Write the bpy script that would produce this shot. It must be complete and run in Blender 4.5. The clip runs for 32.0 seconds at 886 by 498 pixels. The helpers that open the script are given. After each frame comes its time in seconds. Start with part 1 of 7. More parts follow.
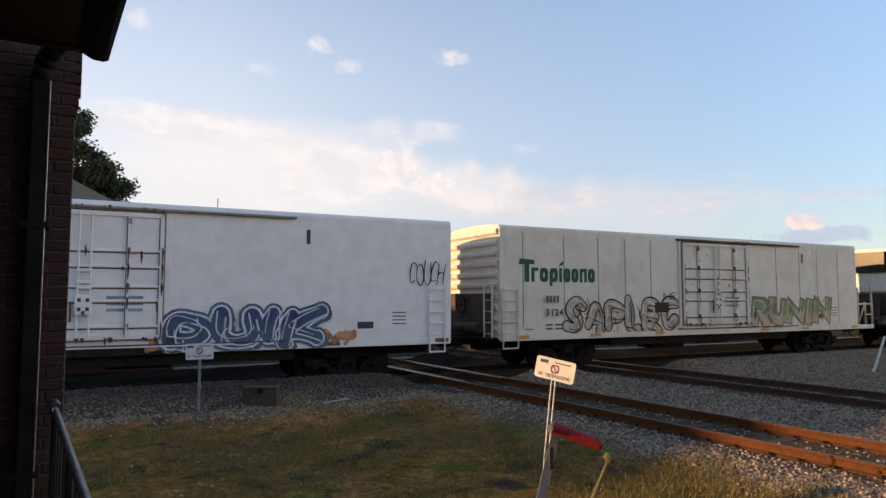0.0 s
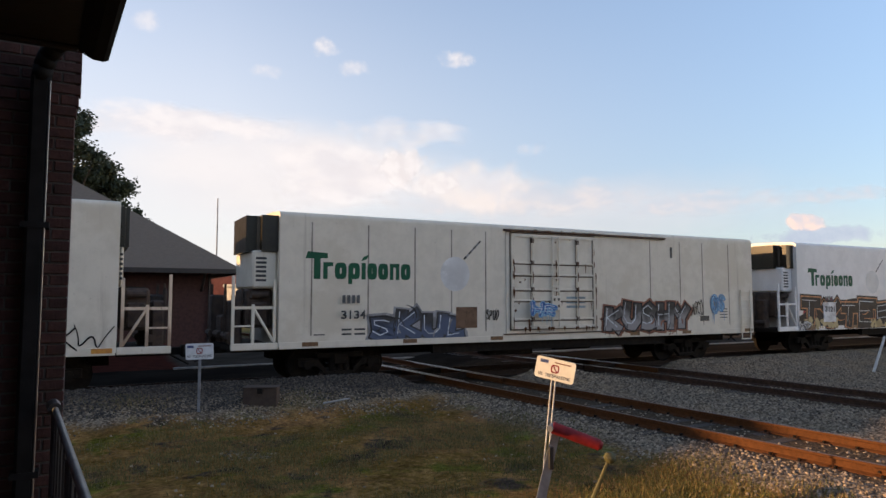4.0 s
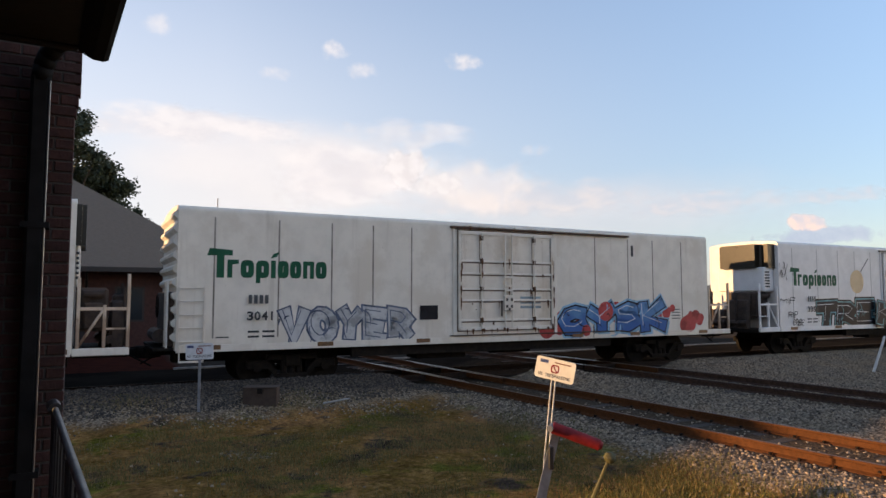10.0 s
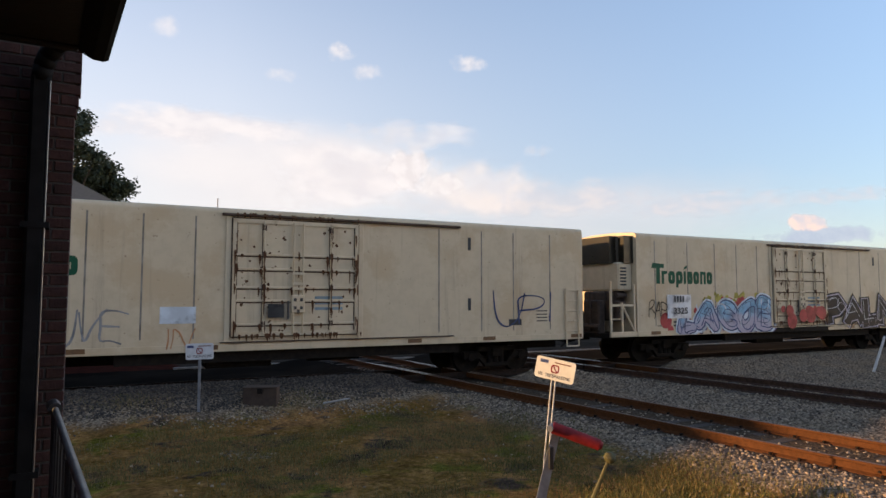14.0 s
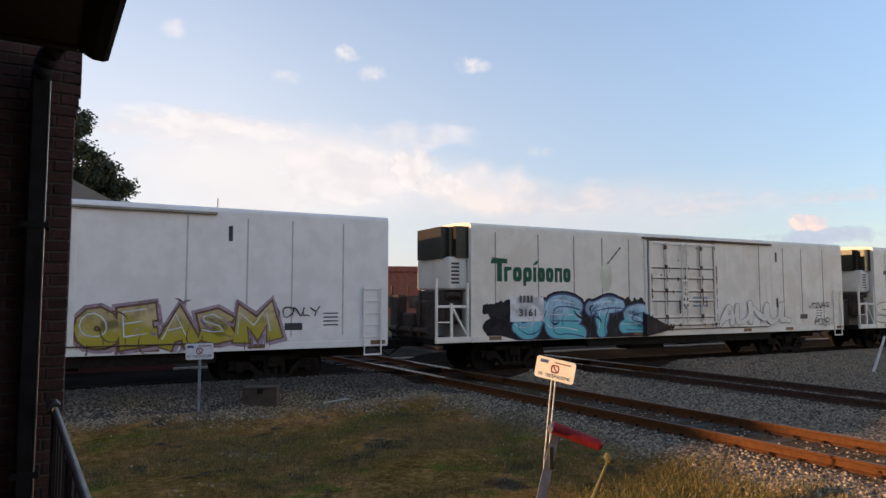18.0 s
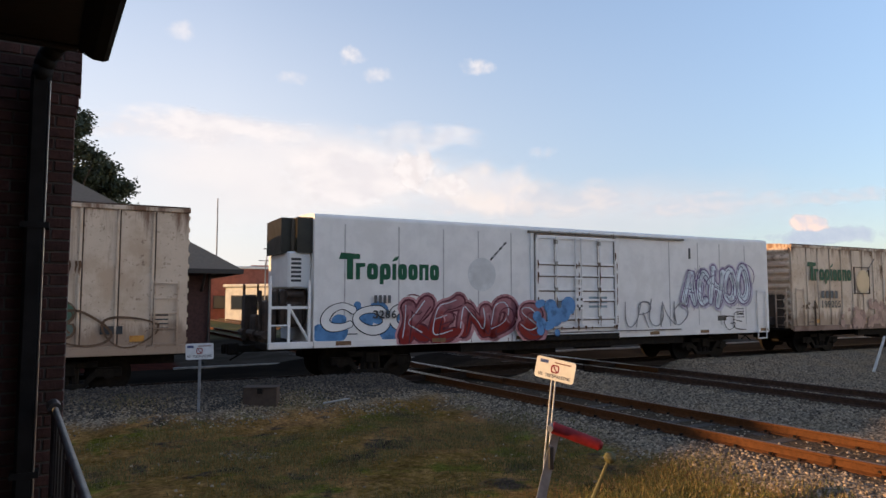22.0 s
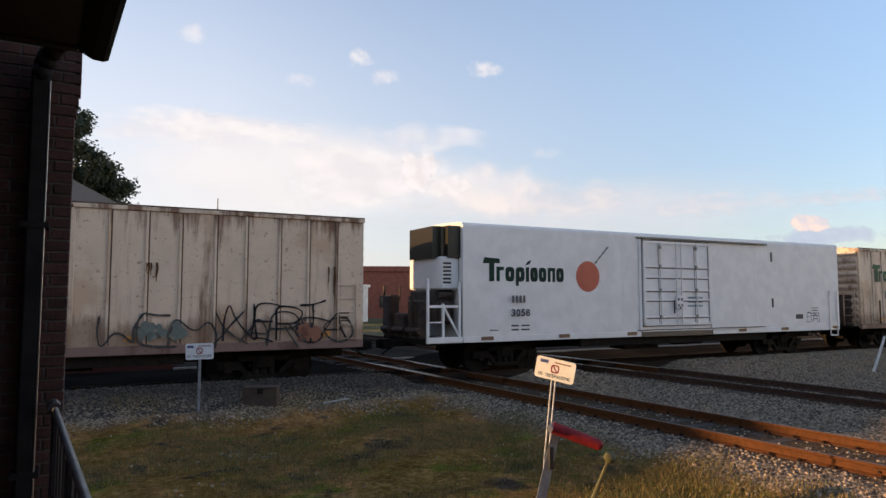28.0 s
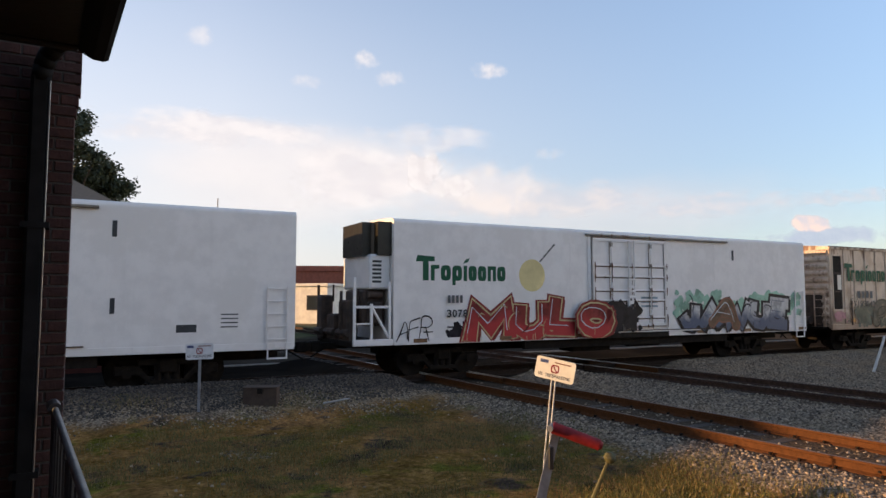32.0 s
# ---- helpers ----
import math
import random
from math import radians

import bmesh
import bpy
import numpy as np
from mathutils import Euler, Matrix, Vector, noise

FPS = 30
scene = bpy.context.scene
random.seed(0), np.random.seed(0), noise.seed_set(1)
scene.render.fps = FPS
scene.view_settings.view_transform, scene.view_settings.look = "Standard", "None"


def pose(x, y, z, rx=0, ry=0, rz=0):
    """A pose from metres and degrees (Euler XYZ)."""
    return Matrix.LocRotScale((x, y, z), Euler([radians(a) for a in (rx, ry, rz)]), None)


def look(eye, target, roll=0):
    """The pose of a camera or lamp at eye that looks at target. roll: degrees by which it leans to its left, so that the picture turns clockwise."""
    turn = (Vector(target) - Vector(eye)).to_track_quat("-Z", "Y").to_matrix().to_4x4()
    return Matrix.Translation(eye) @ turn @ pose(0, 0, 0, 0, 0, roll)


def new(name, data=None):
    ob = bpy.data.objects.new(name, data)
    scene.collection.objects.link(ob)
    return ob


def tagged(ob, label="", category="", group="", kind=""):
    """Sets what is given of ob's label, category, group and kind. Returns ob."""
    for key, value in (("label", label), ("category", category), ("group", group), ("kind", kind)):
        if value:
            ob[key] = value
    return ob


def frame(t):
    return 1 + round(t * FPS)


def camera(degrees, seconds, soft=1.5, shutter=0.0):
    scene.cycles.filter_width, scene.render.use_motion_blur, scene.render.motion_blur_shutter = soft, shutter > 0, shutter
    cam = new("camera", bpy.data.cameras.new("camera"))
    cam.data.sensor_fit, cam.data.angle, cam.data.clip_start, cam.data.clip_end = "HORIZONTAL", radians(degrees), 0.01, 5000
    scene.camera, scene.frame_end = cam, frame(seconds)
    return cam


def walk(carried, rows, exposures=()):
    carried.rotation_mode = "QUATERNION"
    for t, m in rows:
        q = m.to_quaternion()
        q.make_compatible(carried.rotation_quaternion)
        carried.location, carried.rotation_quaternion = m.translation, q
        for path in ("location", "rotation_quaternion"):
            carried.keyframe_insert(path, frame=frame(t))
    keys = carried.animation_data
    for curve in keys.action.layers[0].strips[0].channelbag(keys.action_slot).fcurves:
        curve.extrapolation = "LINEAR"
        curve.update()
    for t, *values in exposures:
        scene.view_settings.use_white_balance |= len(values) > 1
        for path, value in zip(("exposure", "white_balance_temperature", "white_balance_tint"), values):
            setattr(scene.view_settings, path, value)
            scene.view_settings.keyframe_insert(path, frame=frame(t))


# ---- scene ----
cam = camera(66.74, 32.0, soft=1.5)
EYE = pose(0, 0, 2.2, 94.185, 0, 0)
walk(cam, [(0.0, EYE), (32.0, EYE)], [(0.0, 0.99, 6720, 17), (32.0, 0.99, 6720, 17)])

# ---- world, sun, exposure ----
SUN_EL, SUN_AZ = 12.7, 2.0          # the light travels towards SUN_AZ, measured from +x
world = bpy.data.worlds.new("sky")
scene.world = world
world.use_nodes = True
wn = world.node_tree
for nd in list(wn.nodes):
    wn.nodes.remove(nd)
w_out = wn.nodes.new("ShaderNodeOutputWorld")
w_bg = wn.nodes.new("ShaderNodeBackground")
w_sky = wn.nodes.new("ShaderNodeTexSky")
w_sky.sky_type = "NISHITA"
w_sky.sun_disc = False
w_sky.sun_elevation = radians(SUN_EL)
w_sky.sun_rotation = radians(90 + SUN_AZ)
w_sky.air_density, w_sky.dust_density, w_sky.ozone_density = 1.15, 0.6, 2.6
w_bg.inputs["Strength"].default_value = 0.15
# evening haze: whiter towards the horizon and towards the sun's side
w_co = wn.nodes.new("ShaderNodeTexCoord")
w_sep = wn.nodes.new("ShaderNodeSeparateXYZ")
wn.links.new(w_co.outputs["Generated"], w_sep.inputs[0])
w_low = wn.nodes.new("ShaderNodeMapRange")
w_low.interpolation_type = "SMOOTHSTEP"
for k, v in enumerate((0.0, 0.70, 0.95, 0.06), 1):
    w_low.inputs[k].default_value = v
wn.links.new(w_sep.outputs["Z"], w_low.inputs[0])
w_dot = wn.nodes.new("ShaderNodeVectorMath")
w_dot.operation = "DOT_PRODUCT"
w_dot.inputs[1].default_value = (-1.0, -0.035, 0.0)
wn.links.new(w_co.outputs["Generated"], w_dot.inputs[0])
w_side = wn.nodes.new("ShaderNodeMapRange")
for k, v in enumerate((-0.62, 0.5, 0.55, 0.98), 1):
    w_side.inputs[k].default_value = v
wn.links.new(w_dot.outputs["Value"], w_side.inputs[0])
w_mul = wn.nodes.new("ShaderNodeMath")
w_mul.operation = "MULTIPLY"
wn.links.new(w_low.outputs[0], w_mul.inputs[0])
wn.links.new(w_side.outputs[0], w_mul.inputs[1])
w_mix = wn.nodes.new("ShaderNodeMix")
w_mix.data_type = "RGBA"
wn.links.new(w_mul.outputs[0], w_mix.inputs[0])
wn.links.new(w_sky.outputs[0], w_mix.inputs[6])
w_tone = wn.nodes.new("ShaderNodeMix")
w_tone.data_type = "RGBA"
w_far = wn.nodes.new("ShaderNodeMapRange")
w_far.inputs[1].default_value, w_far.inputs[2].default_value = -0.62, 0.27
wn.links.new(w_dot.outputs["Value"], w_far.inputs[0])
wn.links.new(w_far.outputs[0], w_tone.inputs[0])
w_tone.inputs[6].default_value, w_tone.inputs[7].default_value = (0.74, 1.14, 1.80, 1), (2.90, 2.94, 3.00, 1)
wn.links.new(w_tone.outputs[2], w_mix.inputs[7])
wn.links.new(w_mix.outputs[2], w_bg.inputs[0])
wn.links.new(w_bg.outputs[0], w_out.inputs[0])

sun = new("sun", bpy.data.lights.new("sun", "SUN"))
sun.data.energy, sun.data.angle, sun.data.color = 4.1, radians(0.6), (1.0, 0.64, 0.30)
az, el = radians(SUN_AZ), radians(SUN_EL)
LIGHT = Vector((math.cos(az) * math.cos(el), math.sin(az) * math.cos(el), -math.sin(el)))
sun.matrix_world = look((-60, -30, 40), Vector((-60, -30, 40)) + LIGHT)

# ---- plan ----
HEAD = 27.988                         # heading of the train's line, degrees from +x
TH = radians(HEAD)
ALONG = Vector((math.cos(TH), math.sin(TH), 0))
ACROSS = Vector((-math.sin(TH), math.cos(TH), 0))
LINE_A = Vector((0, 19.0, 0)) + ACROSS * 1.6      # centre line of the train's track
U1 = Vector((0.5100, -0.8602, 0))                 # direction of the two crossing tracks, towards the eye
N1 = Vector((0.8602, 0.5100, 0))
TRACK1 = Vector((3.765, 13.986, 0))
TRACK2 = TRACK1 + N1 * 5.83
PU, PN = Vector((0.5155, -0.8569, 0)), Vector((0.8569, 0.5155, 0))       # axes of the porch


# ---- materials ----
def material(name, c1, c2=None, scale=8.0, rough=0.8, metal=0.0, bump=0.0, bump_scale=None, c3=None, scale3=0.8, amount3=0.5,
             stretch=(1, 1, 1), vary=0.0, spec=0.5):
    """Two colours by fine noise, a third in coarse patches, fine relief."""
    m = bpy.data.materials.new(name)
    m.use_nodes = True
    t = m.node_tree
    b = t.nodes["Principled BSDF"]
    b.inputs["Roughness"].default_value, b.inputs["Metallic"].default_value = rough, metal
    b.inputs["Specular IOR Level"].default_value = spec
    co = t.nodes.new("ShaderNodeTexCoord")
    info = t.nodes.new("ShaderNodeObjectInfo")
    off = t.nodes.new("ShaderNodeVectorMath")
    off.operation = "MULTIPLY_ADD"
    t.links.new(co.outputs["Object"], off.inputs[0])
    off.inputs[1].default_value = stretch
    sc = t.nodes.new("ShaderNodeVectorMath")
    sc.operation = "SCALE"
    sc.inputs[0].default_value = (37.0, 19.0, 53.0)
    t.links.new(info.outputs["Random"], sc.inputs["Scale"])
    t.links.new(sc.outputs[0], off.inputs[2])

    def fuzz(s, detail=5.0):
        n = t.nodes.new("ShaderNodeTexNoise")
        n.inputs["Scale"].default_value, n.inputs["Detail"].default_value, n.inputs["Roughness"].default_value = s, detail, 0.62
        t.links.new(off.outputs[0], n.inputs["Vector"])
        return n

    def mix(fac, a, bcol):
        x = t.nodes.new("ShaderNodeMix")
        x.data_type = "RGBA"
        t.links.new(fac, x.inputs[0])
        for k, v in ((6, a), (7, bcol)):
            if isinstance(v, tuple):
                x.inputs[k].default_value = (*v, 1)
            else:
                t.links.new(v, x.inputs[k])
        return x.outputs[2]

    def ramp(src, lo, hi):
        r = t.nodes.new("ShaderNodeMapRange")
        r.interpolation_type = "SMOOTHSTEP"
        r.inputs[1].default_value, r.inputs[2].default_value = lo, hi
        t.links.new(src, r.inputs[0])
        return r.outputs[0]

    colour = c1
    n1 = fuzz(scale)
    if c2:
        colour = mix(ramp(n1.outputs[0], 0.35, 0.68), c1, c2)
    if c3:
        n3 = fuzz(scale3, 6.0)
        colour = mix(ramp(n3.outputs[0], 0.72 - 0.3 * amount3, 0.86 - 0.3 * amount3), colour, c3)
    if vary:
        hsv = t.nodes.new("ShaderNodeHueSaturation")
        mr = t.nodes.new("ShaderNodeMapRange")
        mr.inputs[3].default_value, mr.inputs[4].default_value = 1 - vary, 1 + vary
        t.links.new(info.outputs["Random"], mr.inputs[0])
        t.links.new(mr.outputs[0], hsv.inputs["Value"])
        if isinstance(colour, tuple):
            hsv.inputs["Color"].default_value = (*colour, 1)
        else:
            t.links.new(colour, hsv.inputs["Color"])
        colour = hsv.outputs[0]
    if isinstance(colour, tuple):
        b.inputs["Base Color"].default_value = (*colour, 1)
    else:
        t.links.new(colour, b.inputs["Base Color"])
    rr = t.nodes.new("ShaderNodeMapRange")
    rr.inputs[3].default_value, rr.inputs[4].default_value = max(0.05, rough - 0.12), min(1.0, rough + 0.12)
    t.links.new(n1.outputs[0], rr.inputs[0])
    t.links.new(rr.outputs[0], b.inputs["Roughness"])
    if bump:
        bp = t.nodes.new("ShaderNodeBump")
        bp.inputs["Strength"].default_value, bp.inputs["Distance"].default_value = bump, 0.02
        nb = fuzz(bump_scale or scale * 3)
        t.links.new(nb.outputs[0], bp.inputs["Height"])
        t.links.new(bp.outputs[0], b.inputs["Normal"])
    return m


def car_paint(name, base, grime, streak, rust, rust_amount, streak_amount, top=0.0, low=0.0):
    """Old wagon paint: soft grime, vertical runs, rust spots along the sheets."""
    m = material(name, base, tuple(0.9 * c for c in base), 2.2, 0.55, 0, 0.12, 5.0, grime, 0.55, 0.75)
    t = m.node_tree
    b = t.nodes["Principled BSDF"]
    b.inputs["Specular IOR Level"].default_value = 0.22
    src = b.inputs["Base Color"].links[0].from_socket
    co = [n for n in t.nodes if n.type == "VECT_MATH" and n.operation == "MULTIPLY_ADD"][0].outputs[0]

    def layer(src, stretch, scale, lo, hi, colour, strength, detail=6.0):
        vm = t.nodes.new("ShaderNodeVectorMath")
        vm.operation = "MULTIPLY"
        vm.inputs[1].default_value = stretch
        t.links.new(co, vm.inputs[0])
        n = t.nodes.new("ShaderNodeTexNoise")
        n.inputs["Scale"].default_value, n.inputs["Detail"].default_value, n.inputs["Roughness"].default_value = scale, detail, 0.65
        t.links.new(vm.outputs[0], n.inputs["Vector"])
        r = t.nodes.new("ShaderNodeMapRange")
        r.interpolation_type = "SMOOTHSTEP"
        r.inputs[1].default_value, r.inputs[2].default_value, r.inputs[4].default_value = lo, hi, strength
        t.links.new(n.outputs[0], r.inputs[0])
        x = t.nodes.new("ShaderNodeMix")
        x.data_type = "RGBA"
        t.links.new(r.outputs[0], x.inputs[0])
        t.links.new(src, x.inputs[6])
        x.inputs[7].default_value = (*colour, 1)
        return x.outputs[2]

    src = layer(src, (1, 1, 0.06), 3.0, 0.55, 0.75, streak, streak_amount)
    src = layer(src, (1, 1, 0.12), 1.3, 0.78 - rust_amount, 0.92 - rust_amount, rust, 0.85)
    src = layer(src, (1, 1, 1), 9.0, 0.7 - 0.5 * rust_amount, 0.8 - 0.5 * rust_amount, rust, 0.6)
    for edge, slope, tint in ((top, 0.26, (0.12, 0.045, 0.02, 1)), (low, -0.55, (0.16, 0.085, 0.05, 1))):
        if not edge:
            continue
        # rust creeping down from the roof edge, grime up from the sill
        sep = t.nodes.new("ShaderNodeSeparateXYZ")
        raw = [n for n in t.nodes if n.type == "TEX_COORD"][0].outputs["Object"]
        t.links.new(raw, sep.inputs[0])
        vm = t.nodes.new("ShaderNodeVectorMath")
        vm.operation = "MULTIPLY"
        vm.inputs[1].default_value = (1, 1, 0.10)
        t.links.new(co, vm.inputs[0])
        n = t.nodes.new("ShaderNodeTexNoise")
        n.inputs["Scale"].default_value, n.inputs["Detail"].default_value, n.inputs["Roughness"].default_value = 2.4, 6.0, 0.7
        t.links.new(vm.outputs[0], n.inputs["Vector"])
        add = t.nodes.new("ShaderNodeMath")
        add.operation = "MULTIPLY_ADD"
        t.links.new(sep.outputs["Z"], add.inputs[0])
        add.inputs[1].default_value = slope
        t.links.new(n.outputs[0], add.inputs[2])
        r = t.nodes.new("ShaderNodeMapRange")
        r.interpolation_type = "SMOOTHSTEP"
        r.inputs[1].default_value, r.inputs[2].default_value, r.inputs[4].default_value = edge * slope + 0.42, edge * slope + 0.60, 0.85 if slope > 0 else 0.6
        t.links.new(add.outputs[0], r.inputs[0])
        x = t.nodes.new("ShaderNodeMix")
        x.data_type = "RGBA"
        t.links.new(r.outputs[0], x.inputs[0])
        t.links.new(src, x.inputs[6])
        x.inputs[7].default_value = tint
        src = x.outputs[2]
    t.links.new(src, b.inputs["Base Color"])
    return m


M = {}
RUST = (0.13, 0.05, 0.025)
M["white"] = car_paint("fresh white paint", (0.725, 0.71, 0.692), (0.655, 0.64, 0.618), (0.56, 0.55, 0.53), RUST, 0.0, 0.25)
M["worn"] = car_paint("worn white paint", (0.71, 0.665, 0.585), (0.63, 0.575, 0.49), (0.40, 0.35, 0.285), RUST, 0.06, 0.4)
M["worn_door"] = car_paint("rust-bled worn door paint", (0.70, 0.64, 0.55), (0.58, 0.50, 0.40), (0.34, 0.25, 0.17), (0.27, 0.15, 0.085), 0.15, 0.6)
M["cream"] = car_paint("chalky cream paint", (0.63, 0.585, 0.495), (0.56, 0.51, 0.415), (0.30, 0.255, 0.2), RUST, 0.09, 0.45)
M["beige"] = car_paint("dirty beige paint", (0.60, 0.50, 0.35), (0.53, 0.415, 0.27), (0.26, 0.205, 0.15), RUST, 0.12, 0.5)
M["rusty"] = car_paint("rust-streaked cream paint", (0.615, 0.49, 0.375), (0.49, 0.36, 0.255), (0.20, 0.13, 0.088), (0.10, 0.04, 0.019), 0.22, 0.6, 4.22, 1.6)
M["rusty_door"] = car_paint("rust-stained cream door paint", (0.60, 0.47, 0.36), (0.42, 0.29, 0.21), (0.16, 0.095, 0.065), (0.06, 0.026, 0.015), 0.24, 0.75)
M["sill_rust"] = car_paint("rust-red grimy sill paint", (0.20, 0.13, 0.11), (0.12, 0.07, 0.055), (0.06, 0.04, 0.035), (0.07, 0.03, 0.02), 0.2, 0.6)
M["red_door"] = car_paint("faded oxide red paint", (0.115, 0.020, 0.013), (0.085, 0.016, 0.011), (0.055, 0.014, 0.010), (0.09, 0.035, 0.02), 0.1, 0.5)
M["oxide_bar"] = car_paint("rubbed oxide red paint", (0.24, 0.115, 0.085), (0.17, 0.06, 0.042), (0.32, 0.235, 0.19), (0.09, 0.035, 0.02), 0.08, 0.7)
M["red_door"].node_tree.nodes["Principled BSDF"].inputs["Specular IOR Level"].default_value = 0.1
M["seam"] = material("grimy seam", (0.27, 0.25, 0.215), (0.15, 0.13, 0.105), 3, 0.8)
M["seam_rust"] = material("rusty seam", (0.10, 0.062, 0.04), (0.042, 0.024, 0.016), 4, 0.85)
M["rust_run"] = material("brown rust run", (0.075, 0.034, 0.018), (0.14, 0.075, 0.042), 5, 0.9, spec=0.1)
M["door_grime_shade"] = material("brown grime line", (0.20, 0.14, 0.10), (0.06, 0.038, 0.026), 4, 0.85)
M["seam_faint"] = material("faint painted seam", (0.43, 0.425, 0.415), (0.34, 0.33, 0.315), 3, 0.7)
M["lock_dark"] = material("grimy lock steel", (0.05, 0.042, 0.036), (0.09, 0.08, 0.07), 6, 0.7)
M["black_metal"] = material("black painted metal", (0.02, 0.02, 0.021), (0.035, 0.032, 0.03), 5, 0.45, 0.0, 0.1)
M["brown_metal"] = material("weathered brown steel", (0.07, 0.045, 0.032), (0.035, 0.025, 0.02), 4, 0.8, 0, 0.3)
M["truck"] = material("grimy cast steel", (0.011, 0.0095, 0.0085), (0.019, 0.0155, 0.0125), 6, 0.85, 0.0, 0.3, spec=0.08)
M["bright_steel"] = material("polished tread steel", (0.5, 0.48, 0.45), (0.35, 0.32, 0.3), 10, 0.35, 0.9)
M["recess_shade"] = material("dark machinery recess", (0.012, 0.011, 0.010), (0.025, 0.021, 0.017), 6, 0.8, spec=0.1)
M["smoked"] = material("smoked bronze hood", (0.023, 0.019, 0.012), (0.015, 0.012, 0.008), 4, 0.32, 0.3)
M["rail_rust"] = material("rusted rail steel", (0.098, 0.035, 0.010), (0.070, 0.026, 0.008), 14, 0.8, 0.0, 0.12, 40, spec=0.15)
# darker rail steels for the shaded tracks, shade put into the colour
M["rail_shaded"] = material("dark oily rail steel", (0.04, 0.024, 0.017), (0.025, 0.017, 0.013), 9, 0.8, 0.0, 0.25, 30, spec=0.15)
M["rail_brown"] = material("weathered brown rail steel", (0.072, 0.040, 0.026), (0.045, 0.027, 0.019), 9, 0.8, 0.0, 0.25, 30, spec=0.15)
M["rail_head"] = material("worn rail head", (0.125, 0.060, 0.028), (0.085, 0.043, 0.022), 14, 0.6, 0.1)
M["sleeper"] = material("creosoted weathered oak", (0.034, 0.022, 0.015), (0.062, 0.044, 0.032), 7, 0.95, 0, 0.5, 14, stretch=(1, 8, 1), vary=0.25)
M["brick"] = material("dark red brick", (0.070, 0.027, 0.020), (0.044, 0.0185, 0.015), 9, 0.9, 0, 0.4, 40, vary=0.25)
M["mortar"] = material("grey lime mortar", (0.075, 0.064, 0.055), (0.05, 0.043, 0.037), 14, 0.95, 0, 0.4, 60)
M["dark_wood"] = material("dark brown painted timber", (0.017, 0.0125, 0.0105), (0.026, 0.019, 0.016), 5, 0.6, 0, 0.2)
M["gutter"] = material("black enamelled gutter", (0.014, 0.0135, 0.013), (0.021, 0.020, 0.020), 6, 0.7, spec=0.08)
M["rail_pipe"] = material("worn grey pipe", (0.20, 0.19, 0.175), (0.11, 0.105, 0.10), 9, 0.42, 0.3)
M["concrete"] = material("worn concrete", (0.33, 0.31, 0.28), (0.25, 0.235, 0.21), 5, 0.95, 0, 0.3, 30)
M["kerb"] = material("pale worn kerb concrete", (0.25, 0.235, 0.205), (0.17, 0.155, 0.135), 4, 0.9, 0, 0.3, 30)
M["depot_wall"] = material("brown brick of the far station", (0.072, 0.030, 0.024), (0.05, 0.022, 0.018), 6, 0.9, 0, 0.3)
M["shingle"] = material("grey-brown shingles", (0.125, 0.095, 0.070), (0.16, 0.122, 0.091), 6, 0.95, 0, 0.4, 20, stretch=(1, 1, 6))
M["brick_far"] = material("orange-red brick", (0.30, 0.095, 0.06), (0.23, 0.075, 0.048), 2, 0.9)
M["white_wall"] = material("off-white render", (0.7, 0.67, 0.6), (0.58, 0.55, 0.5), 1.5, 0.9)
M["glass"] = material("dark window glass", (0.02, 0.025, 0.03), None, 3, 0.1)
M["bark"] = material("grey-brown bark", (0.09, 0.065, 0.045), (0.05, 0.036, 0.026), 7, 0.95, 0, 0.6, 20, stretch=(1, 1, 0.3))
M["leaf"] = material("dark oak leaves", (0.02, 0.030, 0.012), (0.034, 0.046, 0.018), 3, 0.7)
M["woods"] = material("far foliage", (0.055, 0.08, 0.03), (0.085, 0.11, 0.04), 0.4, 0.9)
M["sign"] = material("cream enamelled sign board", (0.78, 0.74, 0.64), (0.7, 0.66, 0.56), 6, 0.5)
M["sign_grey"] = material("weathered white sign board", (0.66, 0.67, 0.68), (0.55, 0.56, 0.57), 6, 0.6)
M["red_handle"] = material("scuffed red enamel", (0.27, 0.02, 0.022), (0.19, 0.016, 0.018), 9, 0.6, spec=0.2)
M["amber"] = material("amber reflective plate", (0.55, 0.26, 0.05), (0.4, 0.17, 0.04), 9, 0.4)
M["dull_plate"] = material("grimy reflective plate", (0.17, 0.085, 0.03), (0.10, 0.05, 0.022), 9, 0.5)
M["yellow_green"] = material("yellowed plastic knob", (0.10, 0.09, 0.026), (0.06, 0.054, 0.02), 9, 0.7)
M["grey_post"] = material("weathered grey timber", (0.33, 0.33, 0.33), (0.2, 0.2, 0.2), 6, 0.9, 0, 0.4, 20, stretch=(1, 1, 0.15))
M["lever_plate"] = material("dull grey painted plate", (0.19, 0.195, 0.205), (0.13, 0.133, 0.14), 6, 0.8, 0, 0.2, 20)
M["mark_grey"] = material("faded stencil block", (0.06, 0.064, 0.068), (0.10, 0.104, 0.108), 3, 0.7)
M["white_post"] = material("chipped white paint on steel", (0.6, 0.59, 0.56), (0.45, 0.43, 0.4), 8, 0.55)
M["rust_box"] = material("rusted sheet box", (0.042, 0.026, 0.018), (0.062, 0.042, 0.03), 5, 0.9, 0, 0.3)

